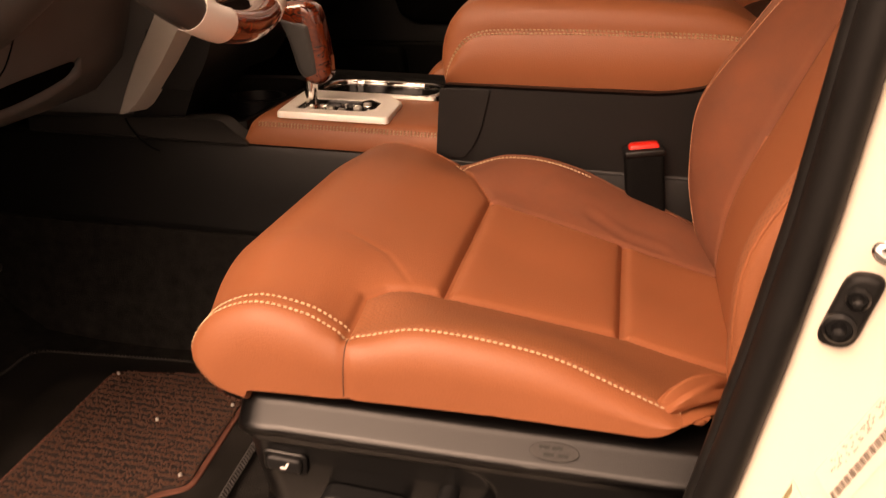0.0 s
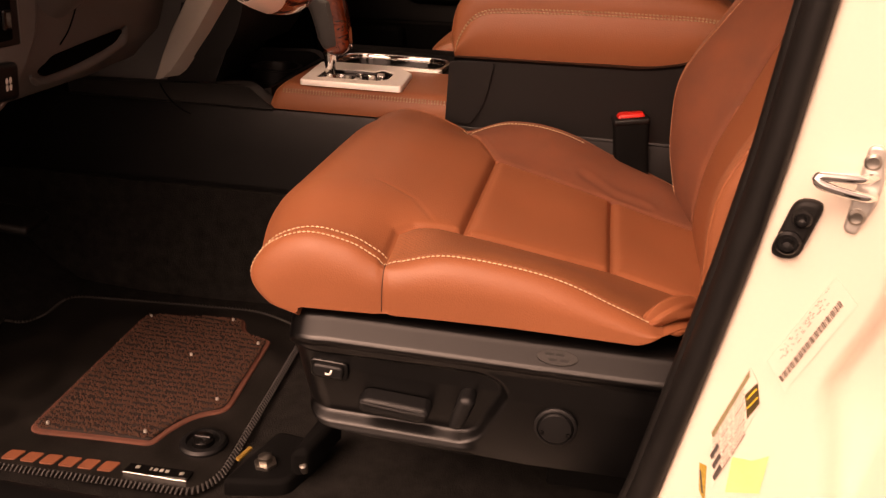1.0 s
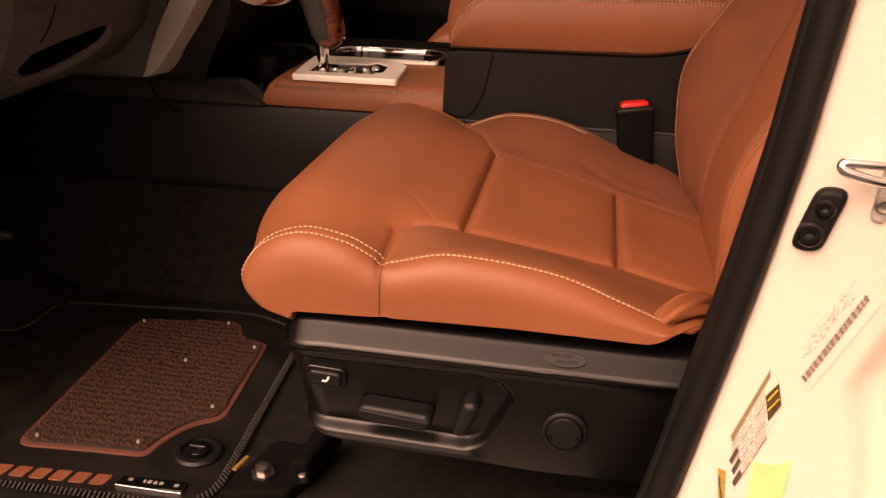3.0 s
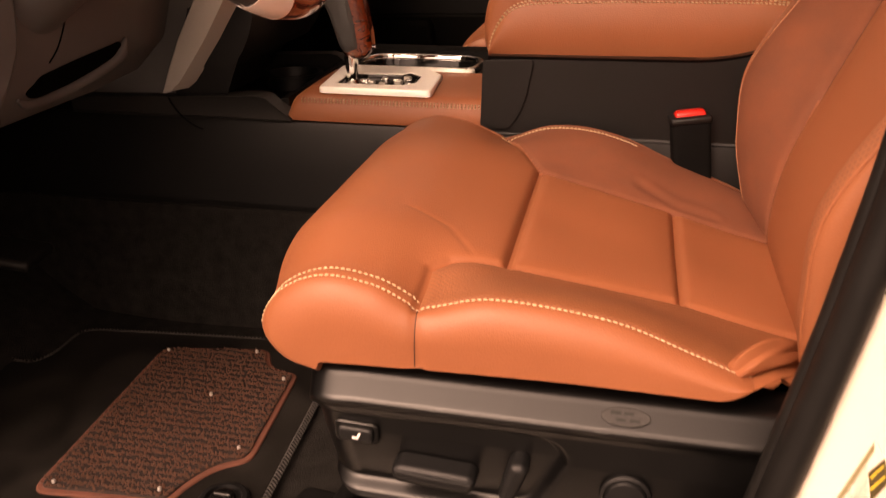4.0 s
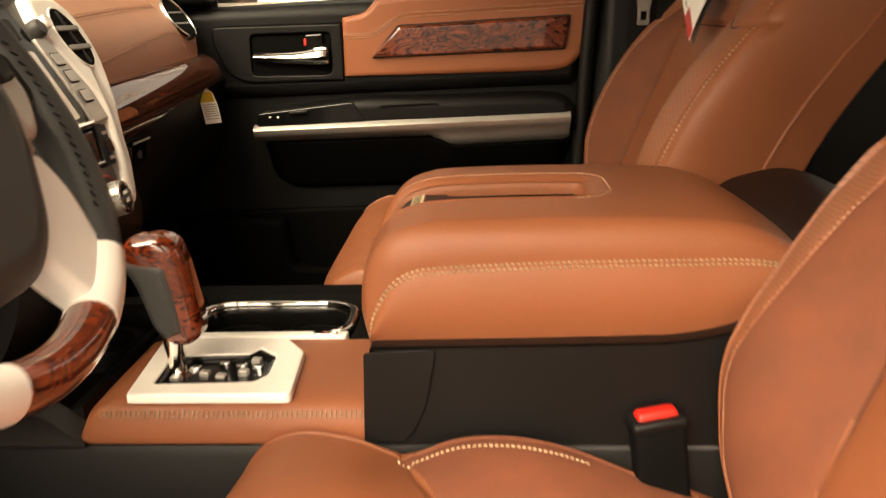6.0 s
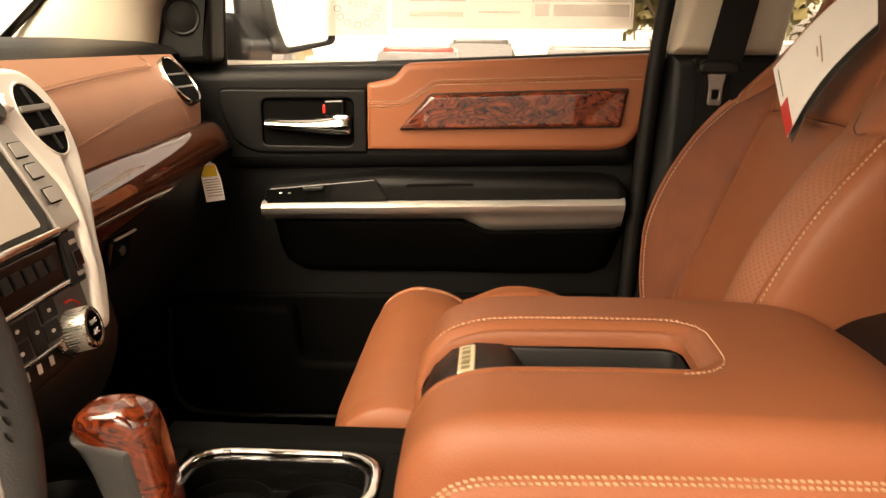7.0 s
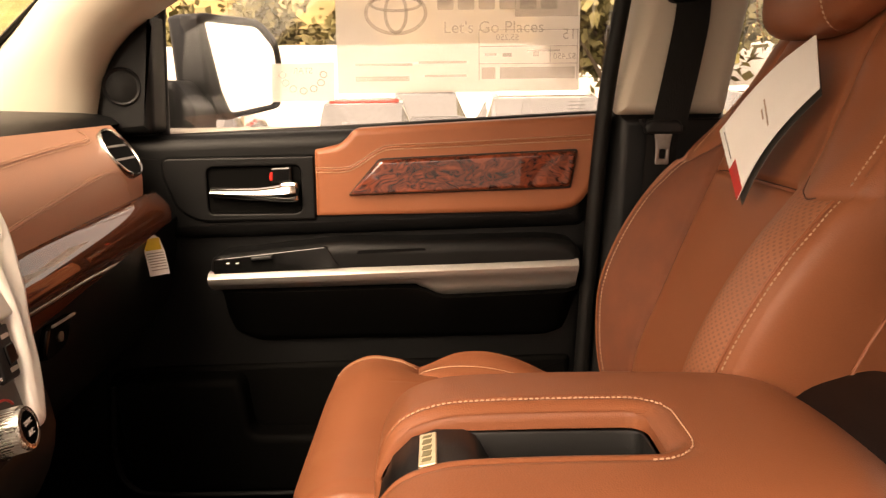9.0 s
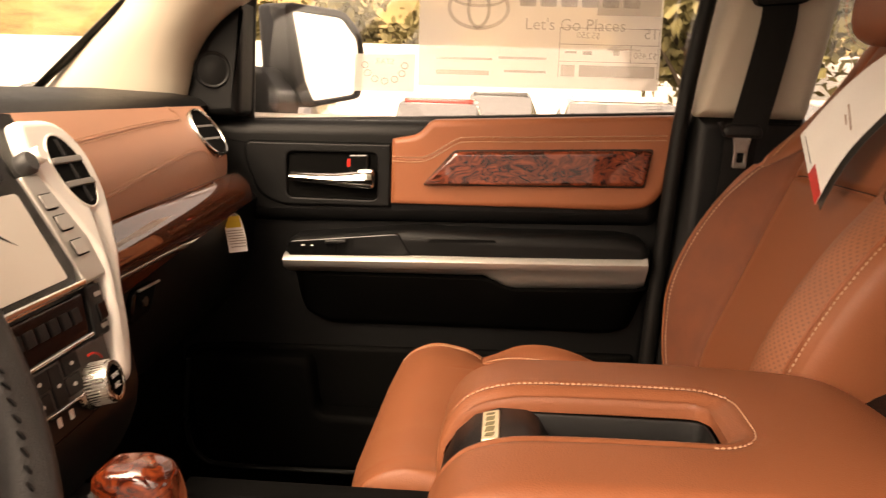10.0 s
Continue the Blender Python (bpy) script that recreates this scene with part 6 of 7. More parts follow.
for line in ([(1.44, .27), (1.60, .20), (1.74, .15), (1.80, .14), (1.822, .11), (1.822, .04), (1.812, .0)], [(1.44, .80), (1.60, .66), (1.74, .55), (1.80, .53), (1.832, .60), (1.852, .90)]):
    for off in (0, .05):
        pts = spline([(y, f + off) for y, f in line], 70)
        part("stitching", stitching([leather_at(y, f) for y, f in pts], [(.8, 0, .6)] * 70, .0046, .0034, .0006, .0002), THREAD_TAN, face, "tan thread")
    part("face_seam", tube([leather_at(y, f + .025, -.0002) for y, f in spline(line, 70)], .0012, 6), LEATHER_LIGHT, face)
# walnut strip
rows = []
for f in np.linspace(0, 1, 30):
    row = []
    for y in np.linspace(1.38, 1.940, 40):
        z = low_leather(y) + .001 + (low_wood(y) - low_leather(y)) * f
        row.append((-.574 + .045 * (math.sqrt(1 - (.94 - 1.11 * f) ** 2) - .34) - .02 * ease(1.935, 1.962, y), y, z))
    rows.append(row)
part("wood_strip", net(np.array(rows)), WOODDASH, dash, "glossy dark walnut strip")
# lower dash with glove box, passenger side
rows = []
for x, z, k in ((-.566, 0, 0), (-.560, -.008, 0), (-.565, -.03, 0), (-.575, -.08, 1), (-.592, -.14, 1), (-.63, -.19, 1), (-.70, -.225, 1), (-.85, -.24, 1)):
    rows.append([(x, y, low_wood(y) * (1 - k * .6) + .585 * k * .6 + z) for y in np.linspace(1.37, 2.035, 30)])
part("glove_box", net(np.array(rows)), SOFT, dash, "black glove box")
latch = part("glove_latch", slab(rounded([(1.515, .512), (1.575, .520), (1.580, .556), (1.515, .556)], [.03, .012, .005, .008]), lambda u, v, d: (-.562 - (.556 - v) * .20 + d, u, v), 0, .009, .004), GLOSSY, dash, "black glove box latch")
part("latch_edge", tube([(-.551, 1.520, .556), (-.551, 1.576, .556)], .0018, 8), SATIN, latch)
part("latch_key", lathe([(.006, 0), (.006, .003), (.001, .003)], 16, pose(-.558, 1.548, .537, 0, 90, 0)), STEEL, latch)
# outer vent
SLAT = surface("grey_vent_slat", (0.20, 0.19, 0.18), 0.4, spec=0.4, vary=0.1)
vt = look(tuple(VENT + [.0035, 0, .0025]), tuple(VENT + [-.82, .05, -.57]))
vent = part("outer_vent", lathe([(.0412, -.010), (.0416, .0005), (.0408, .0022), (.0395, .0028), (.0380, .0018), (.0365, -.004), (.036, -.02)], 48, vt), DARKCHROME, dash, "round vent with a chrome ring")
part("vent_well", lathe([(.0368, .000), (.035, -.026), (.001, -.028)], 40, vt), DEEP, vent)
for k in (-.011, .011):
    w = math.sqrt(.034**2 - k**2)
    part("vent_slat", moved(block(-w, w, k - .0020, k + .0020, -.010, .0005, .0009), vt), SLAT, vent)
part("vent_tab", moved(block(-.0025, .0025, -.030, .030, -.020, -.014, .001), vt), BLACK, vent)

# centre stack: silver bezel, vent, screen, buttons, dial
stack = part("centre_stack", loft([[(dash_x(z) - .004 - (.05 if k in (0, 5) else 0), y, z) for z in np.linspace(.40, .757, 16)] for k, y in enumerate((1.095, 1.098, 1.2, 1.3, 1.40, 1.405))], closed=False), BLACK, dash, "black centre stack")
bez_out = spline([(1.366, .726), (1.378, .746), (1.400, .748), (1.438, .746), (1.462, .730), (1.470, .705), (1.462, .675), (1.446, .650), (1.420, .618), (1.397, .58), (1.381, .54), (1.365, .512), (1.354, .507), (1.346, .518), (1.352, .54), (1.366, .575), (1.379, .612), (1.379, .64), (1.370, .67), (1.361, .695), (1.366, .726)], 120)[:-1]
bz = part("silver_bezel", slab(bez_out, on_face(-.012), 0, .022, .007), SILVERPAINT, dash, "silver centre stack bezel")
part("vent_rim", frame_slab(oval(1.419, .697, .031, .036, 48), oval(1.419, .697, .0285, .0335, 48), on_face(.009), 0, .0025, .0012, 70), SILVERPAINT, bz, "silver vent rim")
# flat plate on the solid bezel; matt black paints the opening's shade
part("vent_well", slab(oval(1.419, .697, .029, .034, 40), on_face(.0085), 0, .0025, .0008), DEEP, bz, "matt-black plate for the shaded vent opening")
for k in (-.012, .010):
    w = .028 * math.sqrt(1 - (k / .034) ** 2)
    part("vent_slat", slab(rounded([(1.419 - w, .697 + k - .003), (1.419 + w, .697 + k - .003), (1.419 + w, .697 + k + .003), (1.419 - w, .697 + k + .003)], .002), on_face(.0105), 0, .003, .001), SLAT, bz)
part("vent_slat", slab([(1.417, .667), (1.421, .667), (1.421, .727), (1.417, .727)], on_face(.0105), 0, .0025, .001), BLACK, bz)
# left twin of the bezel, down to the console
rows = []
for z, x0, x1 in ((.366, -.640, -.628), (.369, -.639, -.612), (.378, -.635, -.600), (.40, -.626, -.583), (.44, -.607, -.553), (.50, -.572, -.514), (.56, -.545, -.480), (.63, -.55, -.47), (.72, -.60, -.50)):
    rows.append([(x0, 1.10, z), (x0, 1.0745, z), (x0 + .002, 1.073, z), ((x0 + x1) / 2, 1.0725, z), (x1 - .015, 1.0735, z), (x1 - .0135, 1.0748, z), (x1, 1.098, z), (x1 - .004, 1.12, z)])
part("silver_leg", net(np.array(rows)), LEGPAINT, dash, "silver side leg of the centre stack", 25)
part("leg_shadow_trim", net(np.array([[(a[7][0] - .001, 1.115, a[7][2]), (a[7][0] + .008, 1.125, a[7][2]), (min(a[7][0] + .008, dash_x(a[7][2]) + .004), 1.16, a[7][2]), (dash_x(a[7][2]) - .03, 1.2, a[7][2])] for a in rows[:-1]])), BLACK, dash, "black inner flank of the centre stack")
part("stack_side", net(np.array([[(x, 1.108 + .02 * ease(-.70, -.95, x), z) for x in np.linspace(-.56, -.98, 8)] for z in np.linspace(.34, .755, 8)])), KNEE, dash, "dark side of the centre stack")
# screen unit
part("screen_frame", slab(rounded([(1.110, .598), (1.326, .600), (1.338, .620), (1.334, .700), (1.330, .742), (1.112, .742)], .006), on_face(-.004), 0, .010, .003), GLOSSY, dash, "glossy black screen surround")
# pale from a painted sky reflection, not from a lit display
part("screen", slab(rounded([(1.120, .610), (1.318, .613), (1.318, .686), (1.314, .688), (1.120, .688)], .003), on_face(.0055), 0, .001, .0004), SCREEN, dash, "touch screen with a sky reflection painted pale")
for k in range(5):
    u = 1.135 + k * .036
    part("screen_key", slab(rounded([(u, .699), (u + .031, .699), (u + .031, .722), (u, .722)], .003), on_face(.0055), 0, .003, .001), BLACK, dash, "black key above the screen")
part("bright_bar", slab(rounded([(1.105, .5975), (1.336, .6005), (1.340, .6075), (1.105, .6055)], .002), on_face(.005), 0, .006, .0025), CHROME, dash, "chrome bar under the screen")
part("side_strip", slab(rounded([(1.339, .602), (1.381, .604), (1.381, .64), (1.372, .67), (1.363, .70), (1.335, .70), (1.336, .66)], .003), on_face(-.002), 0, .0105, .002), SATIN, dash, "silver button strip")
for u, v in ((1.3525, .676), (1.3555, .6565), (1.3575, .634)):
    part("button_gap", slab(rounded([(u - .0105, v - .0078), (u + .0105, v - .0078), (u + .0105, v + .0068), (u - .0105, v + .0068)], .002), on_face(.0084), 0, .0006, .0002), DEEP, dash, "dark gap round the button")
    part("side_button", slab(rounded([(u - .0100, v - .0066), (u + .0100, v - .0066), (u + .0100, v + .0058), (u - .0100, v + .0058)], .002), on_face(.0084), 0, .0014, .0005), SATIN, dash, "silver push button")
part("volume_knob", lathe([(.011, 0), (.011, .010), (.009, .013), (.001, .013)], 28, pose(dash_x(.708) + .004, 1.352, .708 + .003, 0, 60, 0)), GREYLEATHER, dash, "dark round knob")
part("volume_knob", lathe([(.0085, .006), (.0085, .012), (.007, .0145), (.001, .0145)], 28, pose(dash_x(.712) + .004, 1.372, .712 + .004, 0, 60, 0)), SILVERPAINT, dash, "silver knob")
fascia = part("radio_fascia", slab(rounded([(1.105, .558), (1.318, .562), (1.332, .598), (1.105, .596)], .005), on_face(-.002), 0, .008, .002), GLOSSY, dash, "glossy black panel with raised dark marks")
for k in range(6):
    u = 1.208 + k * .0185
    part("fascia_mark", slab(rounded([(u, .575), (u + .013, .5755), (u + .013, .588), (u, .5875)], .002), on_face(.006), 0, .0015, .0005), BLACK, fascia)
part("key_panel", slab(rounded([(1.324, .556), (1.352, .556), (1.366, .600), (1.338, .601)], .003), on_face(-.001), 0, .008, .002), CHARCOAL, dash, "dark key panel")
part("mode_key", slab(rounded([(1.340, .567), (1.356, .569), (1.358, .584), (1.343, .583)], .002), on_face(.006), 0, .003, .001), GLOSSY, dash, "small black key")
for v, u in ((.591, 1.354), (.5635, 1.346)):
    part("key_sign", slab(rounded([(u - .007, v - .002), (u + .006, v - .0018), (u + .0065, v + .0018), (u - .0065, v + .002)], .0008), on_face(.0066), 0, .0006, .0001), SATIN, dash, "small silver sign")
part("climate_panel", slab(rounded([(1.105, .516), (1.345, .518), (1.345, .558), (1.105, .556)], .006), on_face(-.004), 0, .008, .003), surface("dark_silver_panel", (0.10, 0.096, 0.09), 0.4, metal=0.3, vary=0.1), dash, "dark silver climate panel")
part("bright_bar", slab(rounded([(1.11, .5150), (1.288, .5185), (1.288, .5215), (1.11, .5190)], .002), on_face(.001), 0, .006, .002), CHROME, dash, "chrome bar under the climate keys")
for u, v, w, h in ((1.224, .547, .030, .016), (1.220, .5295, .030, .016), (1.249, .538, .018, .034), (1.276, .549, .026, .016), (1.272, .532, .026, .016), (1.185, .538, .03, .034), (1.150, .538, .03, .034)):
    key = part("climate_key", slab(rounded([(u - w / 2, v - h / 2), (u + w / 2, v - h / 2), (u + w / 2, v + h / 2), (u - w / 2, v + h / 2)], .002), on_face(.003), 0, .003, .001), BLACK, dash, "black climate key")
    part("key_sign", slab(oval(u, v, .0030, .0017, 12), on_face(.0062), 0, .0004, .0001), LABEL, key, "white sign")
part("bright_bar", slab(rounded([(1.11, .5560), (1.322, .5600), (1.322, .5635), (1.11, .5595)], .001), on_face(.003), 0, .005, .0015), CHROME, dash, "thin chrome bar over the climate keys")
for u in (1.227, 1.247, 1.267):
    part("lower_sign", slab(rounded([(u - .003, .506), (u + .003, .506), (u + .004, .514), (u - .002, .514)], .001), on_face(-.002), 0, .001, .0002), LABEL, dash, "white sign")
dm = pose(dash_x(.522) - .002, 1.303, .522, 0, 76, 4) @ Matrix.Diagonal((.77, .77, .92, 1))
dial = part("dial", lathe([(.029, 0), (.029, .003), (.0265, .005), (.0255, .006), (.0250, .026), (.0235, .029), (.019, .0295), (.018, .028), (.001, .028)], 48, dm), NICKEL, dash, "bright knurled climate dial")
for k in range(40):
    a = 2 * math.pi * k / 40
    part("knurl", moved(block(-.0005, .0005, -.0008, .0008, .007, .025, .0003), dm @ pose(0, 0, 0, 0, 0, math.degrees(a)) @ pose(.0253, 0, 0)), SATIN, dial)
part("dial_face", lathe([(.0182, .0275), (.0182, .0290), (.001, .0292)], 36, dm), GLOSSY, dial, "black dial face with white words")
part("dial_words", joined(lettering("SYNC", dm @ pose(-.006, 0, .0294, 0, 0, 90), .007), lettering("A/C", dm @ pose(.006, 0, .0294, 0, 0, 90), .0085)), LABEL, dial, "white words")
part("heat_mark", tube([(dash_x(.53) + .004 + .002, 1.298 + .031 * math.sin(a), .522 + .031 * math.cos(a)) for a in np.linspace(-.1, .8, 12)], .0012, 6), RED, dash, "red heat mark")
part("lower_stack", loft([[(-.555, 1.10, .36), (-.50, 1.10, .485), (-.50, 1.37, .500), (-.56, 1.37, .40), (-.60, 1.32, .34)], [(-.64, 1.10, .34), (-.60, 1.10, .48), (-.60, 1.37, .49), (-.64, 1.37, .40), (-.66, 1.32, .33)]]), BLACK, dash, "black lower centre stack")

# driver's side of the dash
def knee_x(y, z):
    """How far back the panel under the steering wheel lies."""
    x = np.interp(z, [.35, .36, .39, .44, .50, .56, .64, .70, .745, .757], [-.90, -.76, -.68, -.63, -.61, -.60, -.59, -.60, -.62, -.65])
    return float(x - .02 * (min(0.0, y - .83) / .3) ** 2 - .012 * ease(.98, 1.10, y))


zk = spline([(0, .757), (0, .745), (0, .70), (0, .64), (0, .56), (0, .50), (0, .44), (0, .39), (0, .36), (0, .35)], 40)[:, 1]
part("knee_panel", net(np.array([[(knee_x(y, z), y, z) for y in np.linspace(.52, 1.10, 40)] for z in zk])), KNEE, dash, "black knee panel under the steering wheel")
on_block = lambda u, v, d: (-.612 + d + .1 * (v - .5), u, v)
sw = part("switch_block", slab(rounded([(.585, .395), (.712, .408), (.752, .445), (.778, .487), (.780, .52), (.772, .57), (.765, .63), (.585, .63)], [.01, .02, .03, .03, .03, .03, .01, .01]), on_block, -.05, .016, .007), KNEE, dash, "charcoal switch block with a bevelled edge")
part("switch_field", slab(rounded([(.60, .480), (.742, .477), (.739, .545), (.60, .575)], .004), on_block, .010, .0166, .0005), BLACK, sw, "black switch field")
part("field_edge", tube([on_block(.7425, .478, .0166), on_block(.7395, .545, .0166), on_block(.66, .562, .0166)], .0010, 6), KNEE, sw)
for k, words in enumerate(("ON", "DOOR", "OFF")):
    part("switch_words", lettering(words, pose(-.5925, .690, .520 - k * .017, 90, 0, 90), .006), LABEL, sw, "white switch words")
# flat plate whose near black paints the shade of the well
part("dimmer_well", slab(rounded([(.703, .484), (.729, .484), (.728, .528), (.702, .528)], .003), on_block, .012, .0172, .0004), VOID, sw, "near-black plate for the shaded switch well")
part("dimmer_switch", slab(rounded([(.710, .495), (.724, .495), (.724, .518), (.710, .518)], .004), on_block, .014, .022, .003), GLOSSY, sw, "black thumb wheel")
part("boot_switch", slab(rounded([(.655, .425), (.725, .420), (.725, .462), (.655, .465)], .008), on_block, .0, .026, .005), BLACK, sw, "black push switch")
part("switch_sign", joined(*[slab(oval(.7045 + s * .003, v, .0022, .0036, 14), on_block, .0262, .0266, .0001) for s in (-1, 1) for v in (.437, .4445)]), LABEL, sw, "white sign")
sw.location.y -= .028
# pocket in the knee panel: a near-black plate as its shaded mouth, with a rounded lip under it
on_knee = lambda u, v, d: (knee_x(u, v) + d, u, v)
mouth = rounded([(.792, .430), (.805, .446), (.87, .452), (.962, .458), (.966, .448), (.93, .432), (.88, .420), (.82, .416)], [.01, .01, .01, .006, .01, .02, .02, .015])
part("pocket_mouth", slab(mouth, on_knee, -.004, .003, .001), VOID, dash, "near-black plate for the shaded pocket opening")
lip_ = spline([(.786, .424), (.82, .411), (.88, .413), (.93, .424), (.962, .440), (.974, .460)], 40)
part("pocket_lip", tube([on_knee(u, v, .002) for u, v in lip_], np.interp(np.linspace(0, 1, 40), [0, .15, .6, .85, 1], [.002, .006, .009, .009, .002]), 14), KNEE, dash, "rounded lip of a dark dash pocket")
part("panel_seam", tube([on_knee(u, v, .0004) for u, v in spline([(.835, .60), (.838, .55), (.843, .51), (.836, .476), (.822, .458)], 30)], .0011, 6), DEEP, dash)
# steering column and wheel
column = part("column_cover", tube(spline([(-.70, .815, .50), (-.58, .812, .585), (-.50, .808, .645)], 16), np.interp(np.linspace(0, 1, 16), [0, .5, 1], [.068, .066, .055]), 48, flat=.85), KNEE, dash, "black steering column cover")
wheel = thing("steering_wheel", (-.4154, .8207, .682), "charcoal leather steering wheel with silver spokes and burl wood", "steering wheel")
WT = Matrix.Translation((-.4154, .8207, .682)) @ Matrix(((0, -math.sin(.5474), math.cos(.5474), 0), (1, 0, 0, 0), (0, math.cos(.5474), math.sin(.5474), 0), (0, 0, 0, 1)))


def rim_bar(a0, a1, r, n=60, squash=1.15):
    rings = []
    for a in np.linspace(radians(a0), radians(a1), n):
        c = Vector((math.cos(a), math.sin(a), 0))
        rings.append([WT @ (c * (.1776 + r * math.cos(t)) + Vector((0, 0, r * squash * math.sin(t)))) for t in np.linspace(0, 2 * np.pi, 18, endpoint=False)])
    return loft(rings)


part("leather_rim", rim_bar(-52, 240, .0160, 110), GREYLEATHER, wheel, "charcoal leather rim")
part("wood_rim", rim_bar(252, 289, .0158, 40), WOODRED, wheel, "red burl wood rim section")
for a0, a1 in ((239, 253), (288, 309)):
    part("silver_rim", rim_bar(a0, a1, .0166, 24), SILVERPAINT, wheel, "silver rim section")
for a0, a1 in ((-40, 20), (40, 80), (160, 196)):
    for off in (-.004, .004):
        pts = [WT @ Vector((math.cos(a) * (.1776 - .0125), math.sin(a) * (.1776 - .0125), .012 + off)) for a in np.linspace(radians(a0), radians(a1), 50)]
        part("stitching", stitching(pts, [tuple((WT.to_3x3() @ Vector((-math.cos(a), -math.sin(a), .9)))) for a in np.linspace(radians(a0), radians(a1), 50)], .008, .006, .001, slant=.5), BLACK, wheel, "dark thread")


def dish(u, v, d):
    """A place on the wheel: the hub stands towards the driver and sinks to the rim at its foot."""
    return tuple(WT @ Vector((u, v, d + min(0.0, (v + .03) * .15))))


for m_ in (-1, 1):
    arm = rounded([(m_ * .030, -.100), (m_ * .060, -.060), (m_ * .104, -.055), (m_ * (.142 if m_ < 0 else .118), -.088), (m_ * .118, -.122), (m_ * .109, -.160), (m_ * .064, -.178), (m_ * .056, -.158), (m_ * .044, -.134)], [.004, .01, .01, .012, .02, .012, .01, .012, .02])
    part("silver_spoke", slab(arm, lambda u, v, d: tuple(WT @ Vector((u, v, d + max(0.0, .10 * (v + .12))))), -.009, .0115, .008), SILVERPAINT, wheel, "silver lower spoke")
    part("side_spoke", slab(rounded([(m_ * .05, .030), (m_ * .172, .022), (m_ * .172, -.020), (m_ * .05, -.030)], .01), dish, -.012, .010, .008), BLACK, wheel, "dark side spoke")
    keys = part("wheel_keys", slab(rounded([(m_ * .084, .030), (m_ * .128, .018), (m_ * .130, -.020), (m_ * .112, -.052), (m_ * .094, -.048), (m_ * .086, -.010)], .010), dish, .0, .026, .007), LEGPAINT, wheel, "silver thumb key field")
    part("thumb_key", slab(rounded([(m_ * .098, .016), (m_ * .120, .012), (m_ * .120, -.010), (m_ * .100, -.012)], .004), dish, .024, .030, .003), BLACK, keys, "black thumb key")
hub = rounded([(-.106, .045), (-.108, -.010), (-.090, -.065), (-.066, -.108), (-.036, -.131), (.036, -.131), (.066, -.108), (.090, -.065), (.108, -.010), (.106, .045), (.07, .075), (-.07, .075)], .022)
pad = part("hub_pad", slab(hub, dish, -.02, .031, .016), GREYLEATHER, wheel, "charcoal leather hub pad")
part("hub_emblem", frame_slab(oval(0, .018, .034, .023, 48), oval(0, .018, .028, .0175, 48), lambda u, v, d: tuple(WT @ Vector((u, v - .018, d - .018))), .043, .049, .002, 60), CHROME, pad, "chrome oval emblem")
part("hub_emblem_bar", joined(slab(rounded([(-.026, .022), (.026, .022), (.026, .027), (-.026, .027)], .002), lambda u, v, d: tuple(WT @ Vector((u, v - .018, d - .018))), .043, .0475, .0015), slab(rounded([(-.003, -.001), (.003, -.001), (.003, .037), (-.003, .037)], .002), lambda u, v, d: tuple(WT @ Vector((u, v - .018, d - .018))), .043, .0475, .0015)), CHROME, pad, "chrome emblem bars")
for u, v, w in ((-.01, -.040, .007), (.004, -.041, .005), (-.002, -.050, .006)):
    part("embossed_mark", slab([(u - w, v - .002), (u + w, v - .002), (u + w, v + .002), (u - w, v + .002)], lambda a, b, d: tuple(WT @ Vector((a, b - .030, d - .018))), .0445, .0458, .0004), BLACK, pad)
# warning tag hanging from the glove box
card = thing("warning_tag", (-.56, 1.885, .53), "white and yellow paper warning tag hanging from the dash", "paper tag")
T0, T1 = np.array([-.566, 1.876, .616]), np.array([-.546, 1.866, .538])
W_ = np.array([.0115, .012, 0])
part("tag_strap", loft([[tuple(p - W_ * w), tuple(p + W_ * w), tuple(p + W_ * w + [.0006, -.0006, 0]), tuple(p - W_ * w + [.0006, -.0006, 0])] for p, w in ((T0 + [-.004, .0, .006], .35), (T0, .4), (T0 + (T1 - T0) * .28, .45))]), PAPER, card)
part("tag_body", loft([[tuple(p - W_ * w), tuple(p + W_ * w), tuple(p + W_ * w + [.0008, -.0008, 0]), tuple(p - W_ * w + [.0008, -.0008, 0])] for p, w in ((T0 + (T1 - T0) * .26, .55), (T0 + (T1 - T0) * .32, .9), (T0 + (T1 - T0) * .6 + [.002, -.001, 0], .95), (T1, .95))]), PAPER, card, "white paper")
for f0, f1, m_ in ((.30, .52, YELLOW), (.57, .585, FAINT), (.62, .635, FAINT), (.67, .685, FAINT), (.72, .735, FAINT), (.77, .785, FAINT), (.82, .835, FAINT), (.88, .895, FAINT)):
    part("print_band", loft([[tuple(p - W_ * .78 + [.0016, -.0022, 0]), tuple(p + W_ * .78 + [.0016, -.0022, 0]), tuple(p + W_ * .78 + [.0019, -.0025, 0]), tuple(p - W_ * .78 + [.0019, -.0025, 0])] for p in (T0 + (T1 - T0) * f0 + [.002 * f0, -.001, 0], T0 + (T1 - T0) * f1 + [.002 * f0, -.001, 0])]), m_, card)

# ---- floor mat ----
mat_ = thing("floor_mat", (-.6, .75, 0), "black driver floor mat with a brown ribbed pile panel", "floor mat")
edge = rounded([(-.86, .575), (-.372, .590), (-.355, .625), (-.365, .80), (-.375, .99), (-.47, 1.028), (-.60, 1.018), (-.79, 1.000), (-.785, .93), (-.80, .895), (-.90, .905), (-.98, .80)], [.02, .035, .03, .03, .05, .03, .02, .03, .03, .05, .05, .03])
part("mat_base", slab(edge, xy(0.001), 0, .009, .004), MATFACE, mat_, "black rubber-backed mat")
wrap = along(edge, 330, True)
ring = []
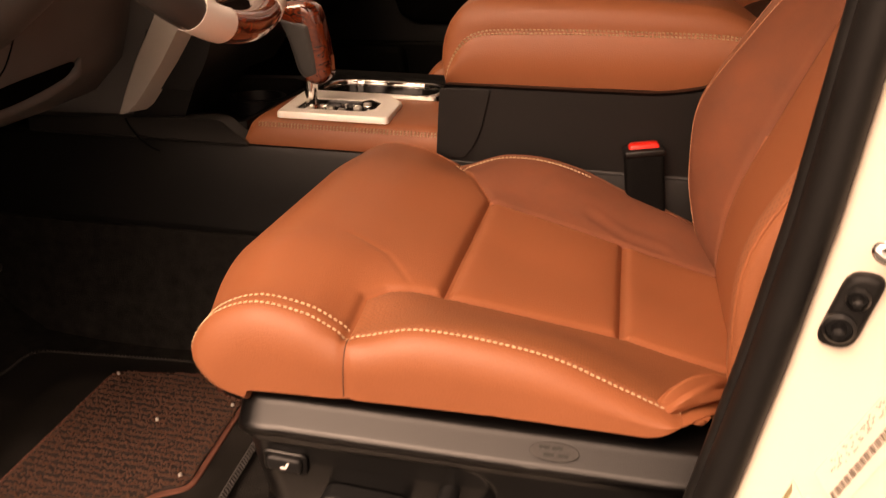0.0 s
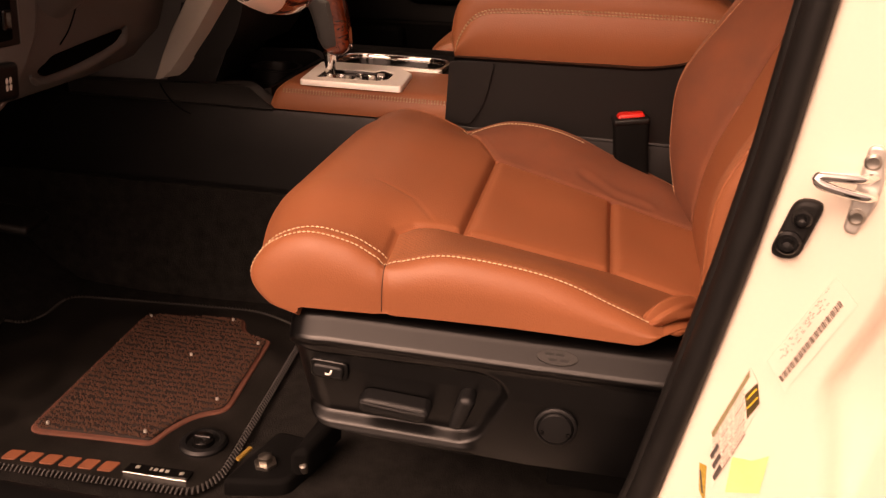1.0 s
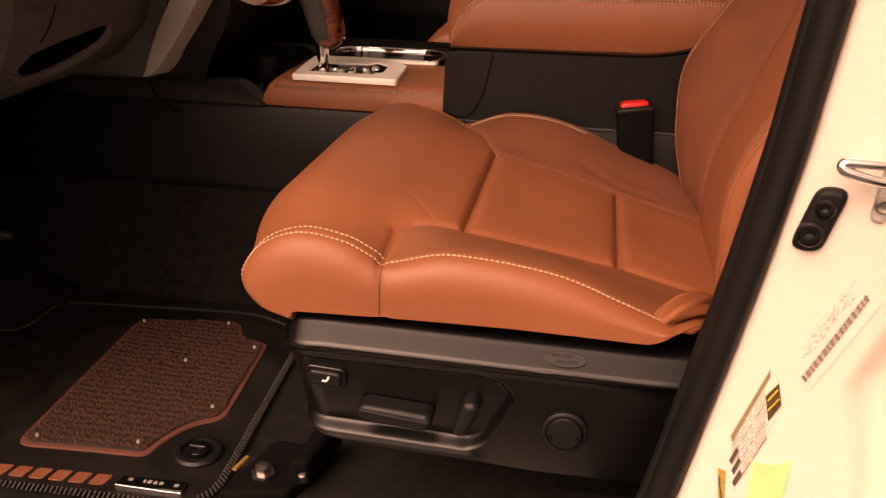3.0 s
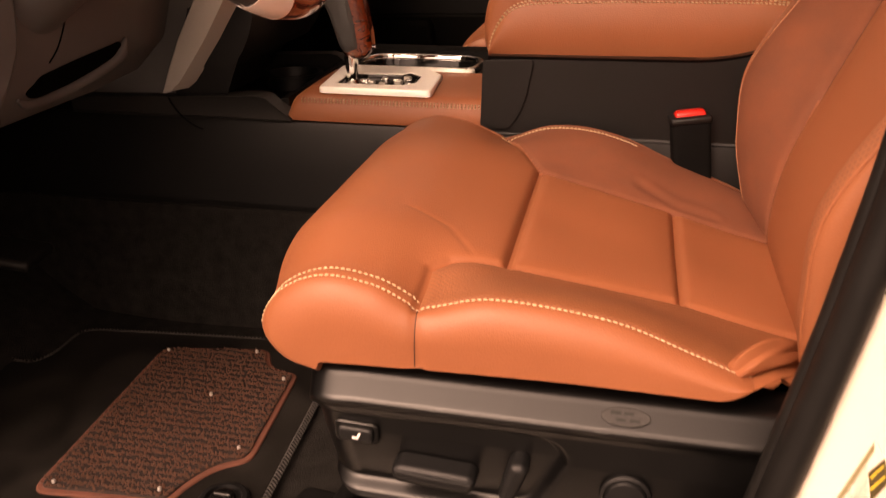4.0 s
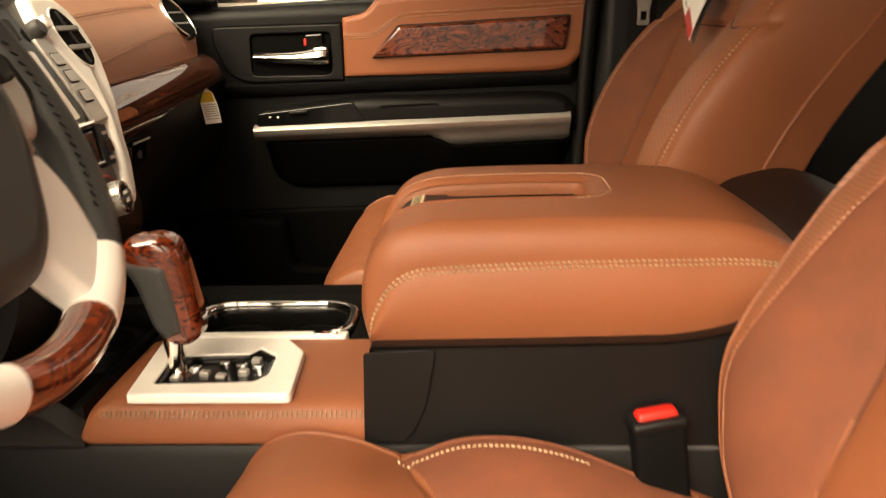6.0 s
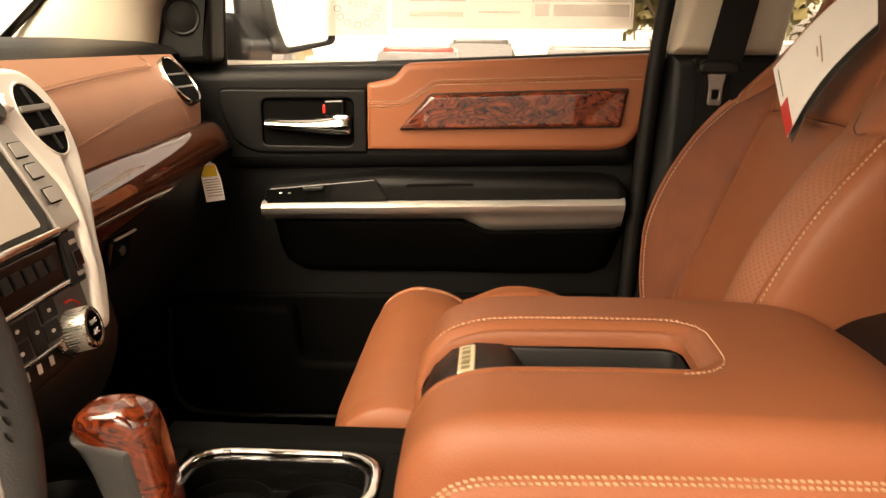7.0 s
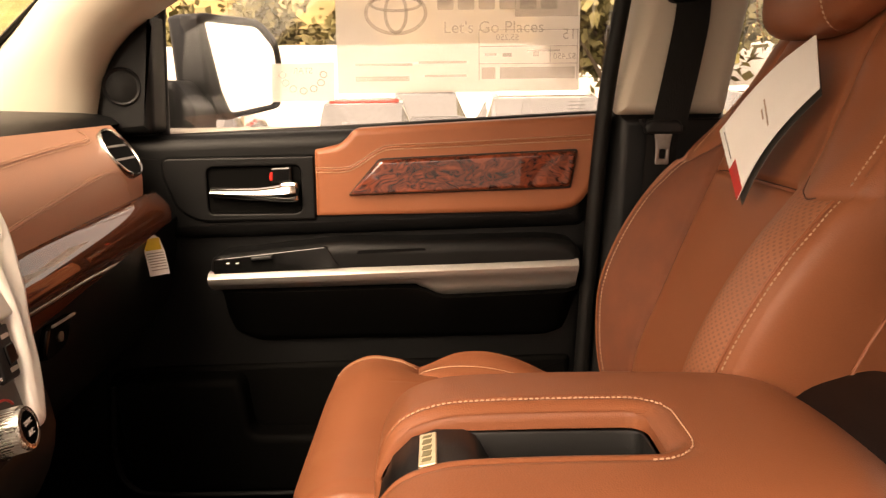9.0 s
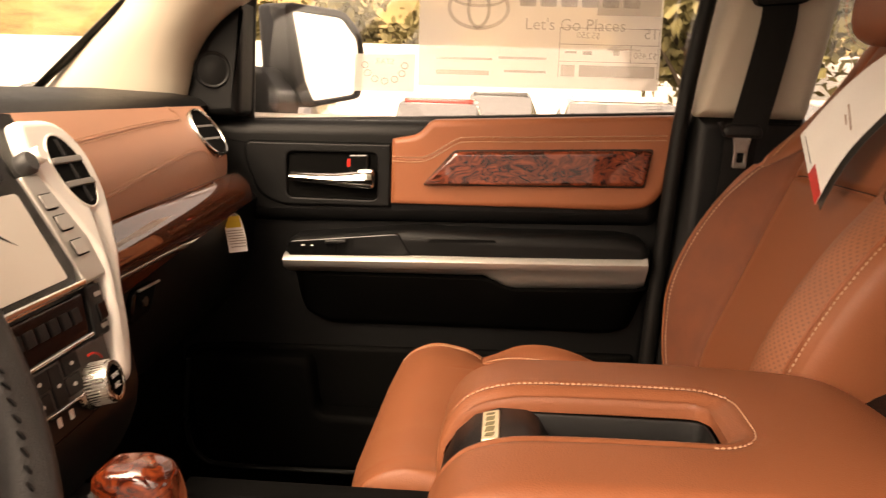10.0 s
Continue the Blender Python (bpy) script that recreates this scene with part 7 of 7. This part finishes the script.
for k, p in enumerate(wrap):
    nx = wrap[(k + 1) % 330] - wrap[k - 1]
    nx = nx / np.linalg.norm(nx)
    s = np.array([-nx[1], nx[0]])
    c = np.array([p[0], p[1], .0085])
    a, b = np.array([*(p + s * .0052 + nx * .002), .006]), np.array([*(p - s * .0052 - nx * .002), .006])
    ring.append(tube([a, c + [0, 0, .0028], b], .0016, 5))
tagged(part("whipped_edge", joined(*ring), CORD, mat_, "grey overlocked thread edge"), kind="stuff")
pile = rounded([(-.635, .970), (-.478, .996), (-.458, .948), (-.412, .938), (-.398, .745), (-.432, .726), (-.450, .690), (-.458, .655), (-.523, .652), (-.622, .645)], [.02, .02, .02, .012, .03, .03, .03, .012, .01, .02])
part("pile_binding", slab(pile, xy(.008), 0, .0045, .002), PILE_EDGE, mat_, "brown pile border")
inner = inset(pile, .0075)
part("pile_panel", slab(inner, xy(.009), 0, .0065, .002), PILE, mat_, "brown ribbed pile")
# ribs of pile: tufts in rows
rng = np.random.default_rng(3)


def inside(x, y):
    hit = False
    for (ax, ay), (bx, by) in zip(inner, np.roll(inner, -1, 0)):
        if (ay > y) != (by > y) and x < (bx - ax) * (y - ay) / (by - ay) + ax:
            hit = not hit
    return hit


tv, tf = [], []
for r in np.arange(.655, .99, .0115):
    for x in np.arange(-.64, -.39, .0009):
        px, py = x + rng.normal() * .0012, r + rng.normal() * .0021 + .0010 * math.sin(x * 90)
        if inside(px, py) and rng.random() < .93:
            s, h, a = .0013 + rng.random() * .0010, .0025 + rng.random() * .003, rng.random() * 6.3
            b = len(tv)
            for k in range(4):
                tv.append((px + s * math.cos(a + k * 1.571) * 1.35, py + s * math.sin(a + k * 1.571) * .62, .0148))
            tv.append((px + rng.normal() * .0012, py + rng.normal() * .0008, .0148 + h))
            tf += [(b, b + 1, b + 4), (b + 1, b + 2, b + 4), (b + 2, b + 3, b + 4), (b + 3, b, b + 4)]
tuft = surface("pile_tufts", (0.048, 0.0165, 0.0080), 0.95, vary=0.6, size=0.006)
tagged(part("pile_surface", (tv, tf), tuft, mat_, "brown pile tufts"), kind="stuff")
# pale base paints the glint that the dark cabin doesn't give the pins
PIN = surface("pale_glint_nickel", (0.42, 0.41, 0.39), 0.35, metal=0.5, vary=0.1)
for u, v in ((-.618, .955), (-.490, .975), (-.425, .915), (-.420, .760), (-.475, .672), (-.600, .660), (-.505, .86)):
    part("pile_pin", lathe([(.0023, 0), (.0021, .003), (.0014, .0038), (.0004, .004)], 12, pose(u, v, .0168)), PIN, mat_, "bright pin")
part("twist_lock_base", lathe([(.029, 0), (.029, .004), (.026, .007), (.021, .0075), (.0195, .003), (.001, .003)], 40, pose(-.400, .675, .0095)), BLACK, mat_, "black round mat lock")
part("twist_lock_knob", joined(lathe([(.014, 0), (.0135, .006), (.011, .008), (.001, .0085)], 28, pose(-.400, .675, .0125)), block(-.411, -.389, .6725, .6775, .018, .0235, .002)), GLOSSY, mat_, "turning knob")
# six plain orange bars stand where lettering is printed, and a badge plate
for k in range(6):
    u = -.618 + k * .0240
    part("print_bar", slab(rounded([(u, .592 + k * .0012), (u + .0175, .593 + k * .0012), (u + .0215, .611 + k * .0012), (u + .003, .610 + k * .0012)], .003), xy(.0098), 0, .0016, .0005), ORANGE, mat_, "orange printed bar")
plate = part("badge_plate", slab(rounded([(-.466, .600), (-.386, .604), (-.386, .620), (-.464, .617)], .002), xy(.0095), 0, .004, .001), GLOSSY, mat_, "black plate with bright edge and marks")
part("plate_edge", block(-.465, -.386, .5995, .6025, .0095, .0138, .0006), CHROME, plate)
for u, w in ((-.452, .0025), (-.435, .0012), (-.429, .0022), (-.422, .0020), (-.415, .0022), (-.397, .0025)):
    part("plate_mark", slab([(u - w, .609), (u + w, .6092), (u + w, .6140), (u - w, .6138)], xy(.0134), 0, .0005, .0001), SATIN, plate, "bright mark")

# accelerator pedal
pedal = thing("pedal", (-.79, .875, .19), "black brake pedal in the dark footwell", "pedal")
part("pedal_pad", moved(block(-.052, .052, -.036, .036, -.008, .008, .007), pose(-.784, .872, .196, 0, 9, 8)), RUBBER, pedal, "black rubber pedal pad")
part("pedal_arm", tube(spline([(-.80, .874, .195), (-.87, .874, .215), (-.95, .876, .30), (-1.02, .88, .45)], 16), .009, 10), DEEP, pedal)

# folded card hung on the passenger head restraint
leaflet = thing("folded_card", (.275, 1.70, .66), "white folded leaflet with a red corner hung on the seat back", "leaflet")
A, B_, C_, D_ = np.array([.307, 1.620, .861]), np.array([.285, 1.545, .800]), np.array([.226, 1.610, .672]), np.array([.230, 1.695, .748])


def card_at(s, t, lift=0.0):
    """s runs along the leaflet from its lower end to the top, t across it."""
    lo, hi = C_ + (D_ - C_) * t, B_ + (A - B_) * t
    p = lo + (hi - lo) * s
    return p + np.array([-.9, .1, .35]) * (lift + .010 * math.sin(s * math.pi) * (1 - .3 * t) - .012 * max(0, s - .75) * t)


def patch(s0, s1, t0, t1, lift, n=14):
    P_ = np.array([[card_at(s, t, lift) for t in np.linspace(t0, t1, 6)] for s in np.linspace(s0, s1, n)])
    Q_ = np.array([[card_at(s, t, lift - .0006) for t in np.linspace(t0, t1, 6)] for s in np.linspace(s0, s1, n)])
    return joined(net(P_), net(Q_), net(np.stack([P_[:, 0], Q_[:, 0]], 1)), net(np.stack([P_[:, -1], Q_[:, -1]], 1)), net(np.stack([P_[0], Q_[0]], 1)), net(np.stack([P_[-1], Q_[-1]], 1)))


part("front_leaf", patch(0, 1, 0, 1, .007), PAPER, leaflet, "white glossy leaf")
part("back_leaf", patch(-.01, .97, -.035, .96, .001), surface("dark_card", (0.05, 0.045, 0.04), 0.4, vary=0.3, size=0.02), leaflet, "dark back leaf")
part("red_corner", patch(0.0, .10, 0, .42, .0078, 4), RED, leaflet, "red corner")
part("white_margin", patch(0.0, .06, .42, 1, .0076, 4), LABEL, leaflet)
for s0_, t0_, t1_ in ((.52, .24, .66), (.48, .40, .56)):
    part("print_bar", patch(s0_, s0_ + .012, t0_, t1_, .0078, 3), surface("pale_print", (0.45, 0.32, 0.24), 0.5, vary=0.2, size=0.004), leaflet, "pale printed line")
part("print_bar", patch(.05, .055, .5, .9, .008, 2), INK, leaflet)

# ---- outside ----
side = thing("door_mirror", (-.55, 2.25, .75), "black door mirror with bright glass outside the passenger window", "door mirror")
face_ = rounded([(-.535, .764), (-.474, .779), (-.468, .867), (-.471, .895), (-.494, .933), (-.563, .934), (-.546, .806)], .008)
sh = lambda u, v, d: (u + d * .894, 2.27 - d * .449 + (u + .55) * 1.99, v)
shell = rounded([(-.546, .750), (-.464, .772), (-.459, .867), (-.465, .910), (-.490, .948), (-.572, .949), (-.566, .82)], .012)
part("mirror_shell", frame_slab(shell, face_, sh, -.02, .010, .004, 90), BLACK, side, "black mirror rim")
part("mirror_cap", slab(shell, sh, -.01, -.085, .03), BLACK, side, "black mirror housing")
part("mirror_glass", slab(face_, lambda u, v, d: (u + d * .894, 2.27 - d * .449 + (u + .55) * 1.99, v), 0, .006, .001), MIRROR, side, "mirror glass", 3)
part("mirror_arm", slab(rounded([(-.69, .725), (-.560, .730), (-.552, .775), (-.585, .826), (-.66, .83)], .012), xz(2.29), 0, .16, .012), CHARCOAL, side, "black mirror foot")

ground = tagged(place("ground", net(np.array([[(x, y, -.78) for y in (-600, -60, -6, 2, 10, 60, 600)] for x in (-600, -60, -6, 0, 6, 60, 600)], float)), ASPHALT), "grey asphalt lot", "ground", kind="structure")


def parked_car(at, turn, paint, label, tall=1.0):
    """A simple parked car: body with wheel arches, glasshouse, wheels, lamps."""
    car = thing("parked_car", at, label, "car", "parked cars")
    m = Matrix.Translation(at) @ Matrix.Rotation(radians(turn), 4, "Z") @ Matrix.Diagonal((1, 1, tall, 1))
    body = [(-2.2, .35), (-2.24, .60), (-2.16, .80), (-1.15, .95), (1.0, 1.0), (2.1, .98), (2.22, .8), (2.22, .35)]
    rings = [[(u, y, v * f + (1 - f) * .6) for u, v in rounded(body, .12, 5)] for y, f in ((-.90, .86), (-.88, .97), (-.7, 1), (.7, 1), (.88, .97), (.90, .86))]
    b = part("car_body", moved(loft(rings), m), paint, car)
    glass = [(-1.15, .94), (-.30, 1.40), (.35, 1.45), (1.15, 1.36), (1.85, .98)]
    rings = [[(u * f, y, .94 + (v - .94) * g) for u, v in rounded(glass, .1, 4)] for y, f, g in ((-.84, 1, .05), (-.66, .97, .95), (-.5, .97, 1), (.5, .97, 1), (.66, .97, .95), (.84, 1, .05))]
    part("glasshouse", moved(loft(rings), m), surface("dark_car_glass", (0.13, 0.125, 0.12), 0.12, vary=0.1, coat=1.0), car, "dark car windows")
    part("car_roof", moved(slab(rounded([(-.28, -.60), (1.05, -.60), (1.05, .60), (-.28, .60)], .15), xy(1.40), 0, .065, .03), m), paint, car)
    for u in (-1.35, 1.35):
        for s in (-1, 1):
            w = part("wheel", moved(lathe([(.20, -.10), (.32, -.10), (.335, -.05), (.335, .05), (.32, .10), (.20, .10), (.001, .07)], 32, Matrix.Identity(4)), m @ pose(u, s * .80, .335, 90 * -s)), RUBBER, car, "black tyre")
            part("rim", moved(lathe([(.20, .08), (.18, .105), (.05, .09), (.001, .10)], 20, Matrix.Identity(4)), m @ pose(u, s * .80, .335, 90 * -s)), SATIN, w, "silver rim")
    for s in (-1, 1):
        part("headlight", moved(slab(rounded([(s * .5, .66), (s * .82, .68), (s * .82, .78), (s * .55, .76)], .03), lambda u, v, d: (-2.16 - d, u, v), 0, .06, .01), m), SATIN, car, "headlight")
    return car


parked_car((-3.3, 11.6, -.78), 90, PAINT, "white parked car facing the truck", 1.1)
parked_car((1.25, 11.8, -.78), 91, PAINT, "white parked car with a dark windscreen", 1.08)
parked_car((-1.35, 15.4, -.78), 90, surface("red_car_paint", (0.50, 0.03, 0.02), 0.25, vary=0.03, coat=1.0), "red parked car among the white ones")
parked_car((-.35, 19.5, -.78), 90, surface("grey_car_paint", (0.06, 0.057, 0.052), 0.25, vary=0.03, coat=1.0), "dark grey parked car further off", 1.1)
parked_car((2.6, 18.2, -.78), 92, PAINT, "white parked car in the back row")
parked_car((4.4, 12.0, -.78), 90, PAINT, "white parked car in the row", 1.1)
parked_car((-5.9, 11.8, -.78), 89, PAINT, "white parked car in the row", 1.1)


# sunlit slope and trees far behind
sl = np.array([[(x, 38 + 6 * math.sin(x * .05) + 16 * f, -.8 + 7.5 * f**.7 + .5 * math.sin(x * .23 + f * 4)) for f in np.linspace(0, 1, 12)] for x in np.linspace(-420, 60, 130)])
tagged(place("far_slope", net(sl), surface("dry_grass", (0.24, 0.165, 0.062), 0.95, vary=0.55, size=2.0, grain=0.5, grain_size=0.2)), "dry golden grass slope in the distance", "slope", kind="structure")


def tree(at, h, seed):
    r = np.random.default_rng(seed)
    t = thing("tree", at, "green leafy tree at the edge of the lot", "tree", "far trees")
    x, y, z = at
    limbs = [tube([(x, y, z), (x + .1, y, z + h * .3), (x, y, z + h * .55)], [.22, .16, .09], 8)]
    for k in range(7):
        a, l = r.random() * 6.28, h * (.2 + .15 * r.random())
        s = z + h * (.25 + .3 * r.random())
        limbs.append(tube([(x, y, s), (x + l * .6 * math.cos(a), y + l * .6 * math.sin(a), s + l * .5), (x + l * math.cos(a), y + l * math.sin(a), s + l * .8)], [.08, .05, .02], 6))
    part("trunk", joined(*limbs), surface("bark", (0.10, 0.07, 0.045), 0.9, vary=0.3, size=0.1, grain=0.6, grain_size=0.05), t)
    v, f = [], []
    for k in range(60):
        d = r.normal(size=3)
        d /= np.linalg.norm(d)
        c = np.array([x, y, z + h * .62]) + d * np.array([h * .30, h * .30, h * .34]) * r.random() ** .4
        for i in range(60):
            p = c + r.normal(size=3) * h * .055
            u, w = r.normal(size=3) * .15, r.normal(size=3) * .15
            b = len(v)
            v += [tuple(p), tuple(p + u), tuple(p + u + w), tuple(p + w)]
            f.append((b, b + 1, b + 2, b + 3))
    part("crown", (v, f), surface("leaves", (0.15, 0.125, 0.045), 0.7, vary=0.4, size=0.5), t)


BACKDROP = surface("backdrop_white", (0.72, 0.69, 0.62), 0.9, vary=0.1, size=1.5, grain=0.3, grain_size=0.05)
# added backdrop: stands for the overexposed white band above the lot
tagged(place("glare_backdrop", block(-420, 420, 33, 33.4, -.8, 2.5, .03), BACKDROP), "plain pale backdrop for the overexposed band behind the lot", "wall", kind="structure")
# added backdrop: only gives the mirror glass something white to reflect
tagged(place("mirror_backdrop", block(52, 190, 31, 32.5, -.8, 12, .05), BACKDROP), "tall pale backdrop added to whiten the door mirror", "wall", kind="structure")
for k, (x, y, h) in enumerate(((5.0, 27, 7), (8.6, 29, 7), (12.5, 28, 7), (20, 30, 6), (-26, 36, 6), (-10.5, 36.5, 4.6), (-7.4, 37, 5.2), (-4.0, 37, 4.4), (-15, 38, 5), (56, 24.5, 2.6), (62, 26, 2.2), (68, 28.5, 2.8))):
    tree((x, y, -.78 if y < 36 else -.3), h, k)
